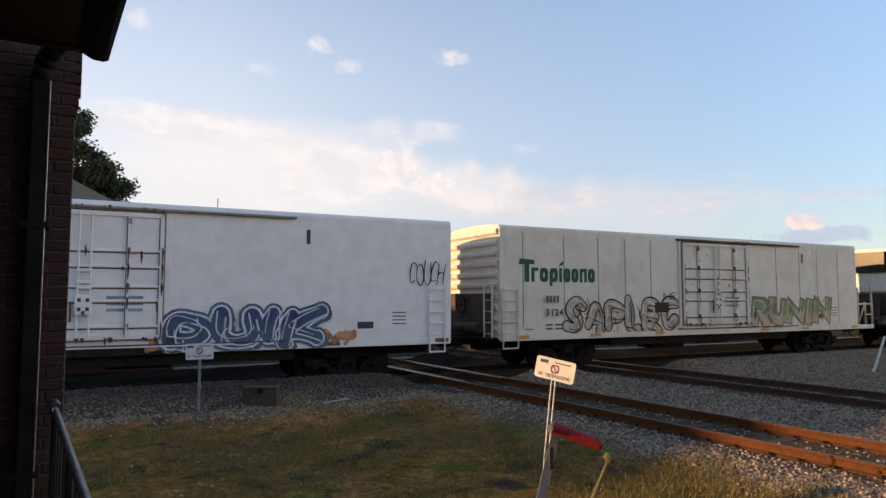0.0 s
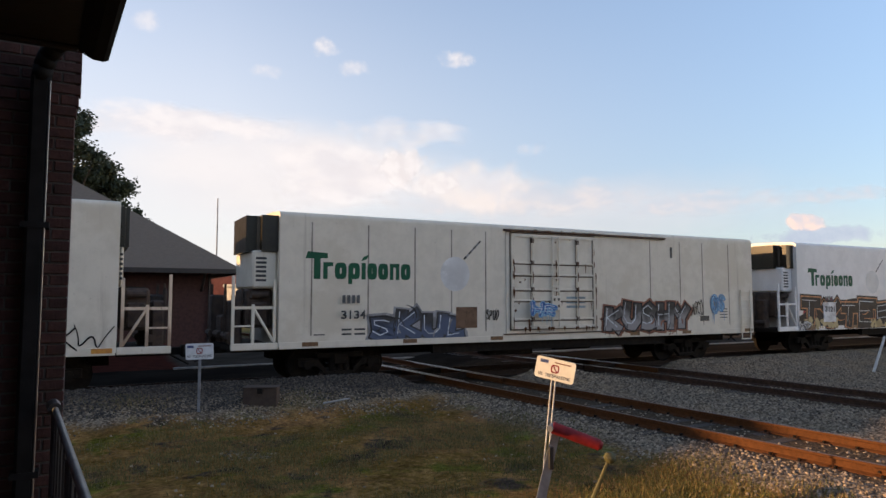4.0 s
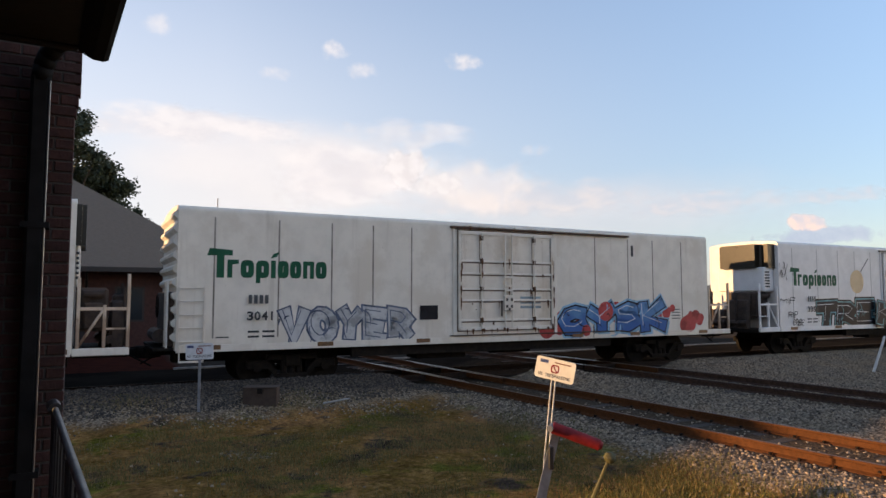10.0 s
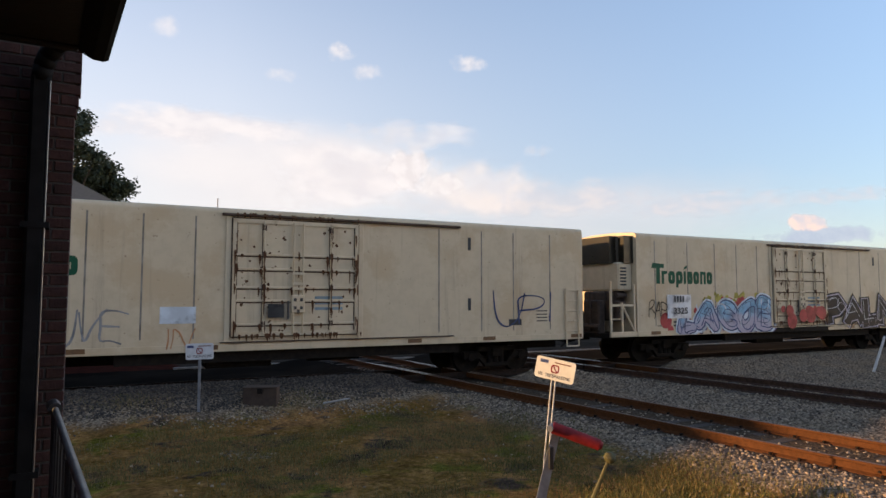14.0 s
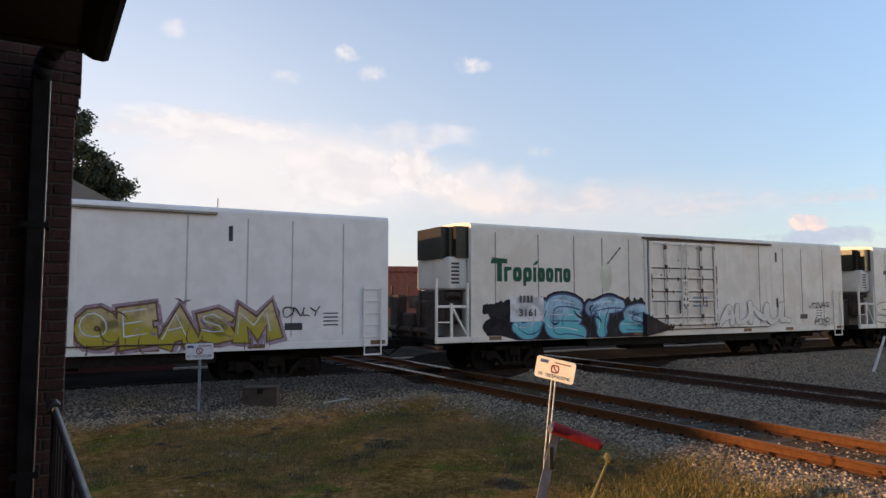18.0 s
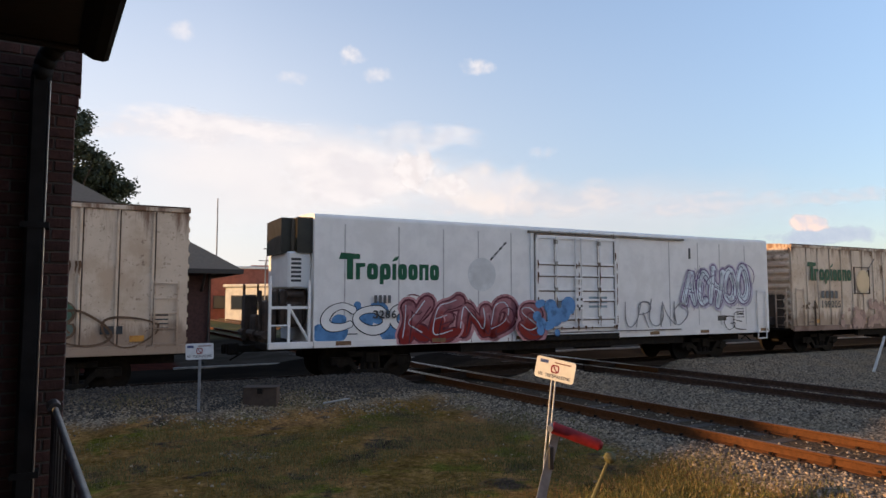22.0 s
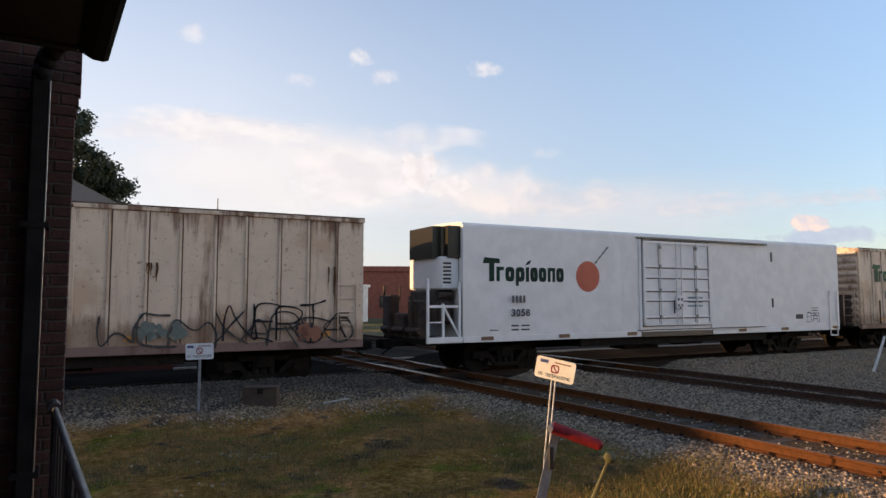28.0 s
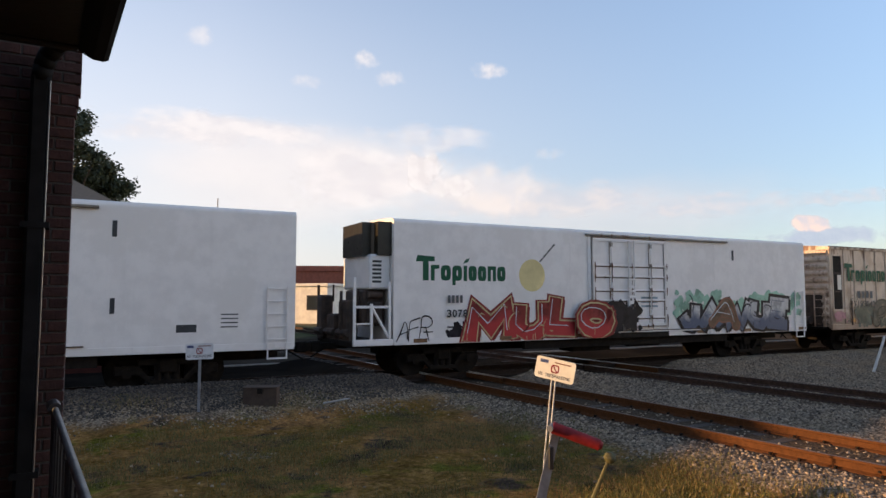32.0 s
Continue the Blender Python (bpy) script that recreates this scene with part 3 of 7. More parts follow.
def coupler_mesh():
    b = Build()
    b.box(-0.1, 0.75, -0.09, 0.09, 0.78, 0.96, 0.02)
    b.box(0.68, 1.0, -0.19, 0.13, 0.72, 1.02, 0.04).box(0.9, 1.1, -0.19, -0.08, 0.74, 1.0, 0.03)
    b.tube((0.15, -0.35, 0.95), (0.85, -0.3, 0.55), 0.025, 6)
    return b.mesh("coupler")


COUPLER = coupler_mesh()


def underframe_mesh(length):
    b = Build()
    b.box(0.1, length - 0.1, -0.3, 0.3, 0.6, 0.99)
    return b.mesh("centre_sill")


def under_bits(length):
    """Brake reservoir, valve box and the two inner sills under the floor."""
    return [("brake_cylinder", Build().tube((9.0, -0.9, 0.75), (10.4, -0.9, 0.75), 0.2, 12).mesh("brake_cylinder")),
            ("valve_box", Build().box(6.4, 8.0, -1.2, -0.5, 0.5, 0.98, 0.03).mesh("valve_box")),
            ("inner_sill", Build().box(4.4, length - 4.4, -1.45, -1.3, 0.66, 0.99).mesh("inner_sill")),
            ("inner_sill", Build().box(4.4, length - 4.4, 1.3, 1.45, 0.66, 0.99).mesh("inner_sill"))]


def ladder_mesh(x0, x1, z0, z1, y, rungs):
    b = Build()
    for x in (x0, x1):
        b.box(x - 0.02, x + 0.02, y - 0.06, y - 0.03, z0, z1)
    for i in range(rungs):
        z = z0 + 0.06 + (z1 - z0 - 0.12) * i / (rungs - 1)
        b.tube((x0, y - 0.07, z), (x1, y - 0.07, z), 0.014, 6)
    return b.mesh("ladder")


def end_ribs(x, s, n, z0, z1):
    """One pressed rib across a wagon end."""
    out = []
    for i in range(n):
        z = z0 + (z1 - z0) * i / (n - 1)
        b = Build()
        y = 1.52
        pr = [(0, -0.13), (s * 0.09, -0.05), (s * 0.09, 0.03), (0, 0.10)]
        vs = [(x + a, yy, z + c) for yy in (-y, y) for a, c in pr]
        b.add(vs, [(0, 1, 5, 4), (1, 2, 6, 5), (2, 3, 7, 6), (0, 4, 7, 3), (0, 3, 2, 1), (4, 5, 6, 7)])
        out.append(b.mesh("end_rib"))
    return out


DOOR_BARS = {False: (0.10, 0.30, 0.414, 0.57, 0.695), True: (0.075, 0.335, 0.45, 0.66)}


def door_parts(x0, x1, z0, z1, heavy):
    """Plug door: slab, edge frame, bars, lock rods and lock box."""
    y = -1.6
    slab = Build().box(x0, x1, y - 0.045, y + 0.02, z0, z1, 0.012).mesh("door")
    frame_ = Build()
    for xa in (x0, x1 - 0.09):
        frame_.box(xa, xa + 0.09, y - 0.085, y - 0.04, z0, z1)
    frame_.box(x0, x1, y - 0.085, y - 0.04, z1 - 0.1, z1).box(x0, x1, y - 0.085, y - 0.04, z0, z0 + 0.1)
    bars = []
    for k in DOOR_BARS[heavy]:
        z = z0 + (z1 - z0) * k
        h = 0.028 if not heavy else 0.055
        bars.append(Build().box(x0 + 0.05, x1 - 0.05, y - 0.085, y - 0.04, z - h, z + h, 0.008).mesh("bar"))
    rods = []
    xm = (x0 + x1) / 2
    for x in ((x0 + 0.75, xm - 0.12, xm + 0.12, x1 - 0.75) if not heavy else (xm - 0.1, xm + 0.1)):
        rods.append(Build().tube((x, y - 0.11, z0 + 0.05), (x, y - 0.11, z1 - 0.05), 0.022, 8).mesh("lock_rod"))
    lock = Build().box(xm - 0.17, xm + 0.17, y - 0.14, y - 0.05, z0 + 0.55, z0 + 1.0, 0.02).mesh("lock_box")
    hinges = []
    for x in (x0 + 0.75, x1 - 0.75):
        for k in (0.10, 0.414, 0.695, 0.93):
            z = z0 + (z1 - z0) * k
            hinges.append(Build().box(x - 0.05, x + 0.05, y - 0.13, y - 0.08, z - 0.07, z + 0.07, 0.01).mesh("keeper"))
    stencil = [Build().box(xm + 0.45, xm + 1.2, y - 0.0475, y - 0.046, z0 + 0.62 + 0.14 * i, z0 + 0.69 + 0.14 * i).mesh("stencil_line") for i in range(3)]
    return slab, frame_.mesh("door_frame"), bars, rods, lock, hinges, stencil


MESH = {}


def cached(key, make):
    if key not in MESH:
        MESH[key] = make()
    return MESH[key]


# ---- lettering and sprayed pieces ----
LETTERS = {}


def glyph(ch, fat):
    """Flat outline of one character: points, faces and width; fat thickens it."""
    key = (ch, round(fat, 3))
    if key not in LETTERS:
        cu = bpy.data.curves.new("glyph", "FONT")
        cu.body, cu.size, cu.offset, cu.resolution_u = ch, 1.0, fat, 3
        ob = bpy.data.objects.new("glyph", cu)
        me = bpy.data.meshes.new_from_object(ob)
        vs = [(v.co.x, v.co.y) for v in me.vertices]
        fs = [tuple(p.vertices) for p in me.polygons]
        LETTERS[key] = (vs, fs)
        bpy.data.objects.remove(ob)
        bpy.data.curves.remove(cu)
        bpy.data.meshes.remove(me)
    return LETTERS[key]


def lettered(text, rect, y, fat=0.0, wild=0.0, seed=0, grow=0.0, layer=0.0, door=None):
    """Text fitted to rect (x0, x1, z0, z1), facing -y. wild: how far letters lean and swell. grow: outline added to fat."""
    x0, x1, z0, z1 = rect
    rnd = random.Random(seed)
    b = Build()
    n = len(text)
    cell = (x1 - x0) / n
    for i, ch in enumerate(text):
        if ch == " ":
            continue
        base, _ = glyph(ch, fat)
        if not base:
            continue
        bx0, bx1 = min(p[0] for p in base), max(p[0] for p in base)
        bz0, bz1 = min(p[1] for p in base), max(p[1] for p in base)
        vs, fs = glyph(ch, fat + grow)
        over = 1.0 + rnd.uniform(0.15, 0.5) * wild
        wide = cell * (0.86 if not wild else over)
        if ch in "I1i" and not wild:
            wide *= 0.3
        high = (z1 - z0) * (1.0 - (rnd.uniform(0, 0.18) * wild))
        lean, low = rnd.uniform(-0.28, 0.28) * wild, rnd.uniform(0, (z1 - z0) - high) if wild else 0
        cx = x0 + cell * (i + 0.5)
        yi = y - (0.13 if door and door[0] - 0.25 < cx < door[1] + 0.25 else 0.0)
        pts = []
        for px, pz in vs:
            u, v = (px - bx0) / (bx1 - bx0) - 0.5, (pz - bz0) / (bz1 - bz0)
            swell = 1 + wild * 0.2 * math.sin(4.0 * v + 2.3 * i + seed)
            bend = wild * 0.10 * cell * math.sin(6.0 * v + 1.7 * i)
            pts.append((cx + u * wide * swell + lean * (v - 0.5) * high + bend, yi - i * layer,
                        z0 + low + v * high + wild * 0.09 * high * math.sin(5 * u + 1.3 * i + seed)))
        b.add(pts, fs)
    return b


def disc(b, cx, cz, rx, rz, y, n=18):
    return b.plate([(cx + rx * math.cos(2 * math.pi * i / n), cz + rz * math.sin(2 * math.pi * i / n)) for i in range(n)], y)


def ring(b, x0, x1, z0, z1, y, w, n=16):
    cx, cz, rx, rz = (x0 + x1) / 2, (z0 + z1) / 2, (x1 - x0) / 2, (z1 - z0) / 2

    def rr(a, ax, az):
        c, s = math.cos(a), math.sin(a)
        return (cx + ax * math.copysign(abs(c) ** 0.6, c), cz + az * math.copysign(abs(s) ** 0.6, s))
    vs = [(*rr(2 * math.pi * i / n, rx, rz),) for i in range(n)] + [(*rr(2 * math.pi * i / n, rx - w, rz - w),) for i in range(n)]
    return b.add([(x, y, z) for x, z in vs], [(i, (i + 1) % n, n + (i + 1) % n, n + i) for i in range(n)])


def wordmark(x0, x1, z0, z1, y):
    """The owner's mark as plain bars and rings of its size."""
    out = []
    k, h = (x1 - x0), (z1 - z0)
    base, mid = z0 + 0.15 * h, z0 + 0.68 * h
    out.append(Build().plate([(x0, z1 - 0.22 * h), (x0 + 0.02 * k, z1), (x0 + 0.2 * k, z1 - 0.04 * h), (x0 + 0.2 * k, z1 - 0.2 * h)], y))
    out.append(Build().plate([(x0 + 0.075 * k, base), (x0 + 0.075 * k, z1 - 0.1 * h), (x0 + 0.135 * k, z1 - 0.1 * h), (x0 + 0.135 * k, base)], y - 0.001))
    b = Build().plate([(x0 + 0.16 * k, base), (x0 + 0.16 * k, mid), (x0 + 0.2 * k, mid), (x0 + 0.2 * k, base)], y)
    b.plate([(x0 + 0.2 * k, mid - 0.14 * h), (x0 + 0.2 * k, mid), (x0 + 0.25 * k, mid), (x0 + 0.25 * k, mid - 0.12 * h)], y)
    out.append(b)
    out.append(ring(Build(), x0 + 0.265 * k, x0 + 0.375 * k, base, mid, y, 0.047 * k))
    b = ring(Build(), x0 + 0.39 * k, x0 + 0.5 * k, base, mid, y, 0.047 * k)
    b.plate([(x0 + 0.39 * k, z0), (x0 + 0.39 * k, mid - 0.1 * h), (x0 + 0.428 * k, mid - 0.1 * h), (x0 + 0.428 * k, z0)], y - 0.001)
    out.append(b)
    out.append(Build().plate([(x0 + 0.515 * k, base), (x0 + 0.515 * k, mid), (x0 + 0.555 * k, mid), (x0 + 0.555 * k, base)], y))
    out.append(Build().plate([(x0 + 0.51 * k, mid + 0.06 * h), (x0 + 0.535 * k, mid + 0.2 * h), (x0 + 0.585 * k, mid + 0.27 * h), (x0 + 0.565 * k, mid + 0.12 * h)], y))
    for a, c in ((0.57, 0.665), (0.675, 0.775), (0.90, 1.0)):
        out.append(ring(Build(), x0 + a * k, x0 + c * k, base, mid, y, 0.046 * k))
    b = Build()
    for a in (0.79, 0.85):
        b.plate([(x0 + a * k, base), (x0 + a * k, mid), (x0 + (a + 0.037) * k, mid), (x0 + (a + 0.037) * k, base)], y)
    b.plate([(x0 + 0.79 * k, mid - 0.13 * h), (x0 + 0.79 * k, mid), (x0 + 0.887 * k, mid), (x0 + 0.887 * k, mid - 0.13 * h)], y - 0.001)
    out.append(b)
    return [b.mesh("wordmark_bar") for b in out]


def loop(n, rx=0.5, rz=0.5):
    return [(0.5 + rx * math.cos(6.2832 * i / n + 0.4), 0.5 + rz * math.sin(6.2832 * i / n + 0.4)) for i in range(n + 1)]


BOW_C = [(0.95, 0.82), (0.6, 1), (0.2, 0.9), (0, 0.5), (0.2, 0.1), (0.6, 0), (0.95, 0.18)]
BOW_P = [(0, 0), (0, 1), (0.7, 1), (0.98, 0.75), (0.7, 0.48), (0.05, 0.48)]
SKELETON = {
    "A": [[(0, 0), (0.5, 1), (1, 0)], [(0.22, 0.36), (0.78, 0.36)]], "B": [[(0, 0), (0, 1), (0.7, 1), (0.9, 0.78), (0.65, 0.54), (0.05, 0.52)], [(0.65, 0.54), (0.98, 0.3), (0.7, 0), (0, 0)]],
    "C": [BOW_C], "D": [[(0, 0), (0, 1), (0.55, 1), (0.95, 0.7), (0.95, 0.3), (0.55, 0), (0, 0)]], "E": [[(0.95, 1), (0, 1), (0, 0), (0.95, 0)], [(0, 0.52), (0.75, 0.52)]],
    "F": [[(0.95, 1), (0, 1), (0, 0)], [(0, 0.55), (0.7, 0.55)]], "G": [BOW_C + [(0.95, 0.46), (0.55, 0.46)]], "H": [[(0, 0), (0, 1)], [(1, 0), (1, 1)], [(0, 0.5), (1, 0.5)]],
    "I": [[(0.5, 0), (0.5, 1)]], "J": [[(0.9, 1), (0.9, 0.25), (0.6, 0), (0.25, 0.05), (0.05, 0.3)]], "K": [[(0, 0), (0, 1)], [(0.95, 1), (0.05, 0.45), (1, 0)]],
    "L": [[(0, 1), (0, 0), (0.95, 0)]], "M": [[(0, 0), (0.1, 1), (0.5, 0.35), (0.9, 1), (1, 0)]], "N": [[(0, 0), (0, 1), (1, 0), (1, 1)]], "O": [loop(12)],
    "P": [BOW_P], "R": [BOW_P, [(0.45, 0.48), (1, 0)]], "S": [[(0.92, 0.85), (0.55, 1), (0.1, 0.85), (0.15, 0.6), (0.8, 0.42), (0.95, 0.18), (0.5, 0), (0.05, 0.15)]],
    "T": [[(0, 1), (1, 1)], [(0.5, 1), (0.5, 0)]], "U": [[(0, 1), (0, 0.3), (0.3, 0), (0.7, 0), (1, 0.3), (1, 1)]], "V": [[(0, 1), (0.5, 0), (1, 1)]],
    "W": [[(0, 1), (0.2, 0), (0.5, 0.65), (0.8, 0), (1, 1)]], "X": [[(0, 0), (1, 1)], [(0, 1), (1, 0)]], "Y": [[(0, 1), (0.5, 0.5), (1, 1)], [(0.5, 0.5), (0.5, 0)]],
    "Z": [[(0, 1), (1, 1), (0, 0), (1, 0)]], "2": [[(0, 0.8), (0.4, 1), (0.9, 0.75), (0, 0), (1, 0)]],
}


def soften(pts, times=2):
    """Rounds the corners of a line."""
    for _ in range(times):
        out = [pts[0]]
        for (ax, az), (bx, bz) in zip(pts, pts[1:]):
            out += [(0.75 * ax + 0.25 * bx, 0.75 * az + 0.25 * bz), (0.25 * ax + 0.75 * bx, 0.25 * az + 0.75 * bz)]
        pts = out + [pts[-1]]
    return pts


def ribbon(b, pts, widths, y):
    """A flat band along a line in x and z, with round ends."""
    n = len(pts)
    left, right = [], []
    for k in range(n):
        (ax, az), (cx, cz) = pts[max(0, k - 1)], pts[min(n - 1, k + 1)]
        d = math.hypot(cx - ax, cz - az) or 1.0
        nx, nz = -(cz - az) / d, (cx - ax) / d
        left.append((pts[k][0] + nx * widths[k], y, pts[k][1] + nz * widths[k]))
        right.append((pts[k][0] - nx * widths[k], y, pts[k][1] - nz * widths[k]))
    start, end = [], []
    for k, store, way in ((0, start, -1), (n - 1, end, 1)):
        (ax, az), (cx, cz) = (pts[0], pts[1]) if k == 0 else (pts[-2], pts[-1])
        base = math.atan2(cz - az, cx - ax)
        for q in range(1, 6):
            t = base + way * math.pi / 2 * (1 - 2 * q / 6) if k else base + math.pi / 2 + math.pi * q / 6
            store.append((pts[k][0] + widths[k] * math.cos(t), y, pts[k][1] + widths[k] * math.sin(t)))
    vs = left + right + start + end
    fs = [(k, k + 1, n + k + 1, n + k) for k in range(n - 1)]
    fs.append(tuple([0] + list(range(2 * n, 2 * n + 5)) + [n]))
    fs.append(tuple([n - 1] + list(range(2 * n + 5, 2 * n + 10)) + [2 * n - 1]))
    return b.add(vs, fs)


def angular(b, pts, w, y):
    """A flat band with square ends and mitred corners."""
    n = len(pts)
    dirs = []
    for (ax, az), (cx, cz) in zip(pts, pts[1:]):
        d = math.hypot(cx - ax, cz - az) or 1.0
        dirs.append(((cx - ax) / d, (cz - az) / d))
    left, right = [], []
    for k in range(n):
        d0, d1 = dirs[max(0, k - 1)], dirs[min(n - 2, k)]
        mx, mz = -(d0[1] + d1[1]), d0[0] + d1[0]
        q = math.hypot(mx, mz)
        if q < 0.3:
            mx, mz, q = -d0[1], d0[0], 1.0
        mx, mz = mx / q, mz / q
        long_ = min(1.45, 1.0 / max(0.3, abs(-d1[1] * mx + d1[0] * mz)))
        ex = (-w * 0.7 if k == 0 else (w * 0.7 if k == n - 1 else 0.0))
        px, pz = pts[k][0] + ex * d1[0], pts[k][1] + ex * d1[1]
        left.append((px + mx * w * long_, y, pz + mz * w * long_))
        right.append((px - mx * w * long_, y, pz - mz * w * long_))
    return b.add(left + right, [(k, k + 1, n + k + 1, n + k) for k in range(n - 1)])


WIDE = {"I": 0.55, "J": 0.85, "L": 0.85, "M": 1.3, "W": 1.3, "N": 1.1, "O": 1.05, "1": 0.5}


def brushed(text, rect, y, width, core, wild, seed, door=None, layer=0.0, square=False):
    """Letters drawn as thick strokes inside rect: one mesh builder a letter. width: of a stroke; core: of its fill, which sets the inset."""
    x0, x1, z0, z1 = rect
    rnd = random.Random(seed)
    out = []
    h = z1 - z0
    share = [WIDE.get(ch, 1.0) for ch in text.upper()]
    unit = (x1 - x0) / sum(share)
    tilt = rnd.uniform(-0.05, 0.30)
    at_x = x0
    for i, ch in enumerate(text.upper()):
        b = Build()
        cell = unit * share[i]
        a, c = at_x - 0.08 * cell, at_x + 1.09 * cell
        at_x += cell
        cx = (a + c) / 2
        wide = max(0.15 * cell, c - a - core)
        low = rnd.uniform(0.0, 0.12) * h
        high = max(0.3 * h, h - core - low - rnd.uniform(0.0, 0.16) * h)
        lean, ph = tilt + rnd.uniform(-0.14, 0.14) * wild, rnd.uniform(0, 6.28)
        yi = y - i * layer - (0.13 if door and door[0] - 0.25 < cx < door[1] + 0.25 else 0.0)

        def at(u, v):
            sw = 1 + wild * (0.05 if square else 0.14) * math.sin(3.5 * v + ph)
            bow = 0.0 if square else wild * 0.06 * cell * math.sin(5 * v + ph)
            return (cx + (u - 0.5) * wide * sw + lean * (v - 0.5) * high * 0.6 + bow,
                    z0 + low + core / 2 + v * high + wild * (0.03 if square else 0.05) * h * math.sin(4 * u + 1.7 * ph))
        for j, line in enumerate(SKELETON.get(ch, [])):
            if square:
                angular(b, [at(*p) for p in line], 0.5 * width, yi - 0.00004 * j)
                continue
            pts = []
            for (ua, va), (ub, vb) in zip(line, line[1:]):
                steps = max(1, int(2.5 * math.hypot(ub - ua, vb - va)))
                pts += [at(ua + (ub - ua) * k / steps, va + (vb - va) * k / steps) for k in range(steps)]
            pts.append(at(*line[-1]))
            pts = soften(pts, 2)
            m_ = len(pts)
            ws = [0.5 * width + 0.5 * min(core, width) * wild * 0.20 * math.sin(9.0 * k / m_ + ph + j) for k in range(m_)]
            ribbon(b, pts, ws, yi - 0.00004 * j)
        out.append(b)
    return out


def two_tone(top, low):
    """Sprayed fill that fades unevenly from one ink to another down the letters."""
    key = "fade_" + top + "_" + low
    if key in M:
        return M[key]
    m = M["ink_" + top].copy()
    m.name = "sprayed fade " + top + " to " + low
    t = m.node_tree
    b = t.nodes["Principled BSDF"]
    src = b.inputs["Base Color"].links[0].from_socket
    co = [n for n in t.nodes if n.type == "TEX_COORD"][0].outputs["Object"]
    sep = t.nodes.new("ShaderNodeSeparateXYZ")
    t.links.new(co, sep.inputs[0])
    n = t.nodes.new("ShaderNodeTexNoise")
    n.inputs["Scale"].default_value, n.inputs["Detail"].default_value = 1.8, 4.0
    t.links.new(co, n.inputs["Vector"])
    add = t.nodes.new("ShaderNodeMath")
    add.operation = "MULTIPLY_ADD"
    add.inputs[1].default_value = 1.4
    t.links.new(n.outputs[0], add.inputs[0])
    t.links.new(sep.outputs["Z"], add.inputs[2])
    r = t.nodes.new("ShaderNodeMapRange")
    r.interpolation_type = "SMOOTHSTEP"
    r.inputs[1].default_value, r.inputs[2].default_value = 2.0, 2.55
    t.links.new(add.outputs[0], r.inputs[0])
    x = t.nodes.new("ShaderNodeMix")
    x.data_type = "RGBA"
    t.links.new(r.outputs[0], x.inputs[0])
    x.inputs[6].default_value = (*(0.8 * v for v in INKS[low]), 1)
    t.links.new(src, x.inputs[7])
    t.links.new(x.outputs[2], b.inputs["Base Color"])
    M[key] = m
    return m


def weathered(key, m0):
    """The same ink worn through to the rusty paint below it."""
    key = "weathered_" + key
    if key not in M:
        m = m0.copy()
        m.name = m0.name + ", worn thin"
        t = m.node_tree
        b = t.nodes["Principled BSDF"]
        src = b.inputs["Base Color"].links[0].from_socket
        co = [n for n in t.nodes if n.type == "TEX_COORD"][0].outputs["Object"]
        n = t.nodes.new("ShaderNodeTexNoise")
        n.inputs["Scale"].default_value, n.inputs["Detail"].default_value, n.inputs["Roughness"].default_value = 5.0, 7.0, 0.7
        t.links.new(co, n.inputs["Vector"])
        r = t.nodes.new("ShaderNodeMapRange")
        r.interpolation_type = "SMOOTHSTEP"
        r.inputs[1].default_value, r.inputs[2].default_value, r.inputs[4].default_value = 0.56, 0.70, 0.65
        t.links.new(n.outputs[0], r.inputs[0])
        x = t.nodes.new("ShaderNodeMix")
        x.data_type = "RGBA"
        t.links.new(r.outputs[0], x.inputs[0])
        t.links.new(src, x.inputs[6])
        x.inputs[7].default_value = (0.36, 0.26, 0.19, 1)
        t.links.new(x.outputs[2], b.inputs["Base Color"])
        M[key] = m
    return M[key]


def fill_of(c, mat):
    if c == "bare":
        return mat
    m = two_tone(*c.split("/")) if "/" in c else M["ink_" + c]
    return weathered(c, m) if mat is M["rusty"] else m


def joined(builds):
    b = Build()
    for q in builds:
        b.add(q.v, q.f)
    return b


def strokes(rect, y, n, width, rnd, door=None):
    """Short curved spray strokes inside rect."""
    x0, x1, z0, z1 = rect
    b = Build()
    h = z1 - z0
    for k in range(n):
        cx, cz = rnd.uniform(x0 + 0.1, x1 - 0.1), rnd.uniform(z0 + 0.15 * h, z1 - 0.15 * h)
        r, a0, da = rnd.uniform(0.1, 0.32) * h, rnd.uniform(0, 6.28), rnd.uniform(0.8, 2.4)
        sx = rnd.uniform(0.5, 1.2)
        yi = y - 0.0001 * k - (0.13 if door and door[0] - 0.25 < cx < door[1] + 0.25 else 0.0)
        vs, m_ = [], 7
        for i in range(m_):
            a = a0 + da * i / (m_ - 1)
            wd = width * (0.35 + math.sin(math.pi * i / (m_ - 1)))
            for q in (-0.5, 0.5):
                vs.append((cx + (r + q * wd) * math.cos(a) * sx, yi, cz + (r + q * wd) * math.sin(a)))
        b.add(vs, [(2 * i, 2 * i + 1, 2 * i + 3, 2 * i + 2) for i in range(m_ - 1)])
    return b


def held(b, length):
    """Keeps paint on the side between the sill's lower edge and the ends."""
    b.v = [(min(max(x, 0.03), length - 0.03), y, max(z, 0.945 + 0.002 * math.sin(9 * x))) for x, y, z in b.v]
    return b


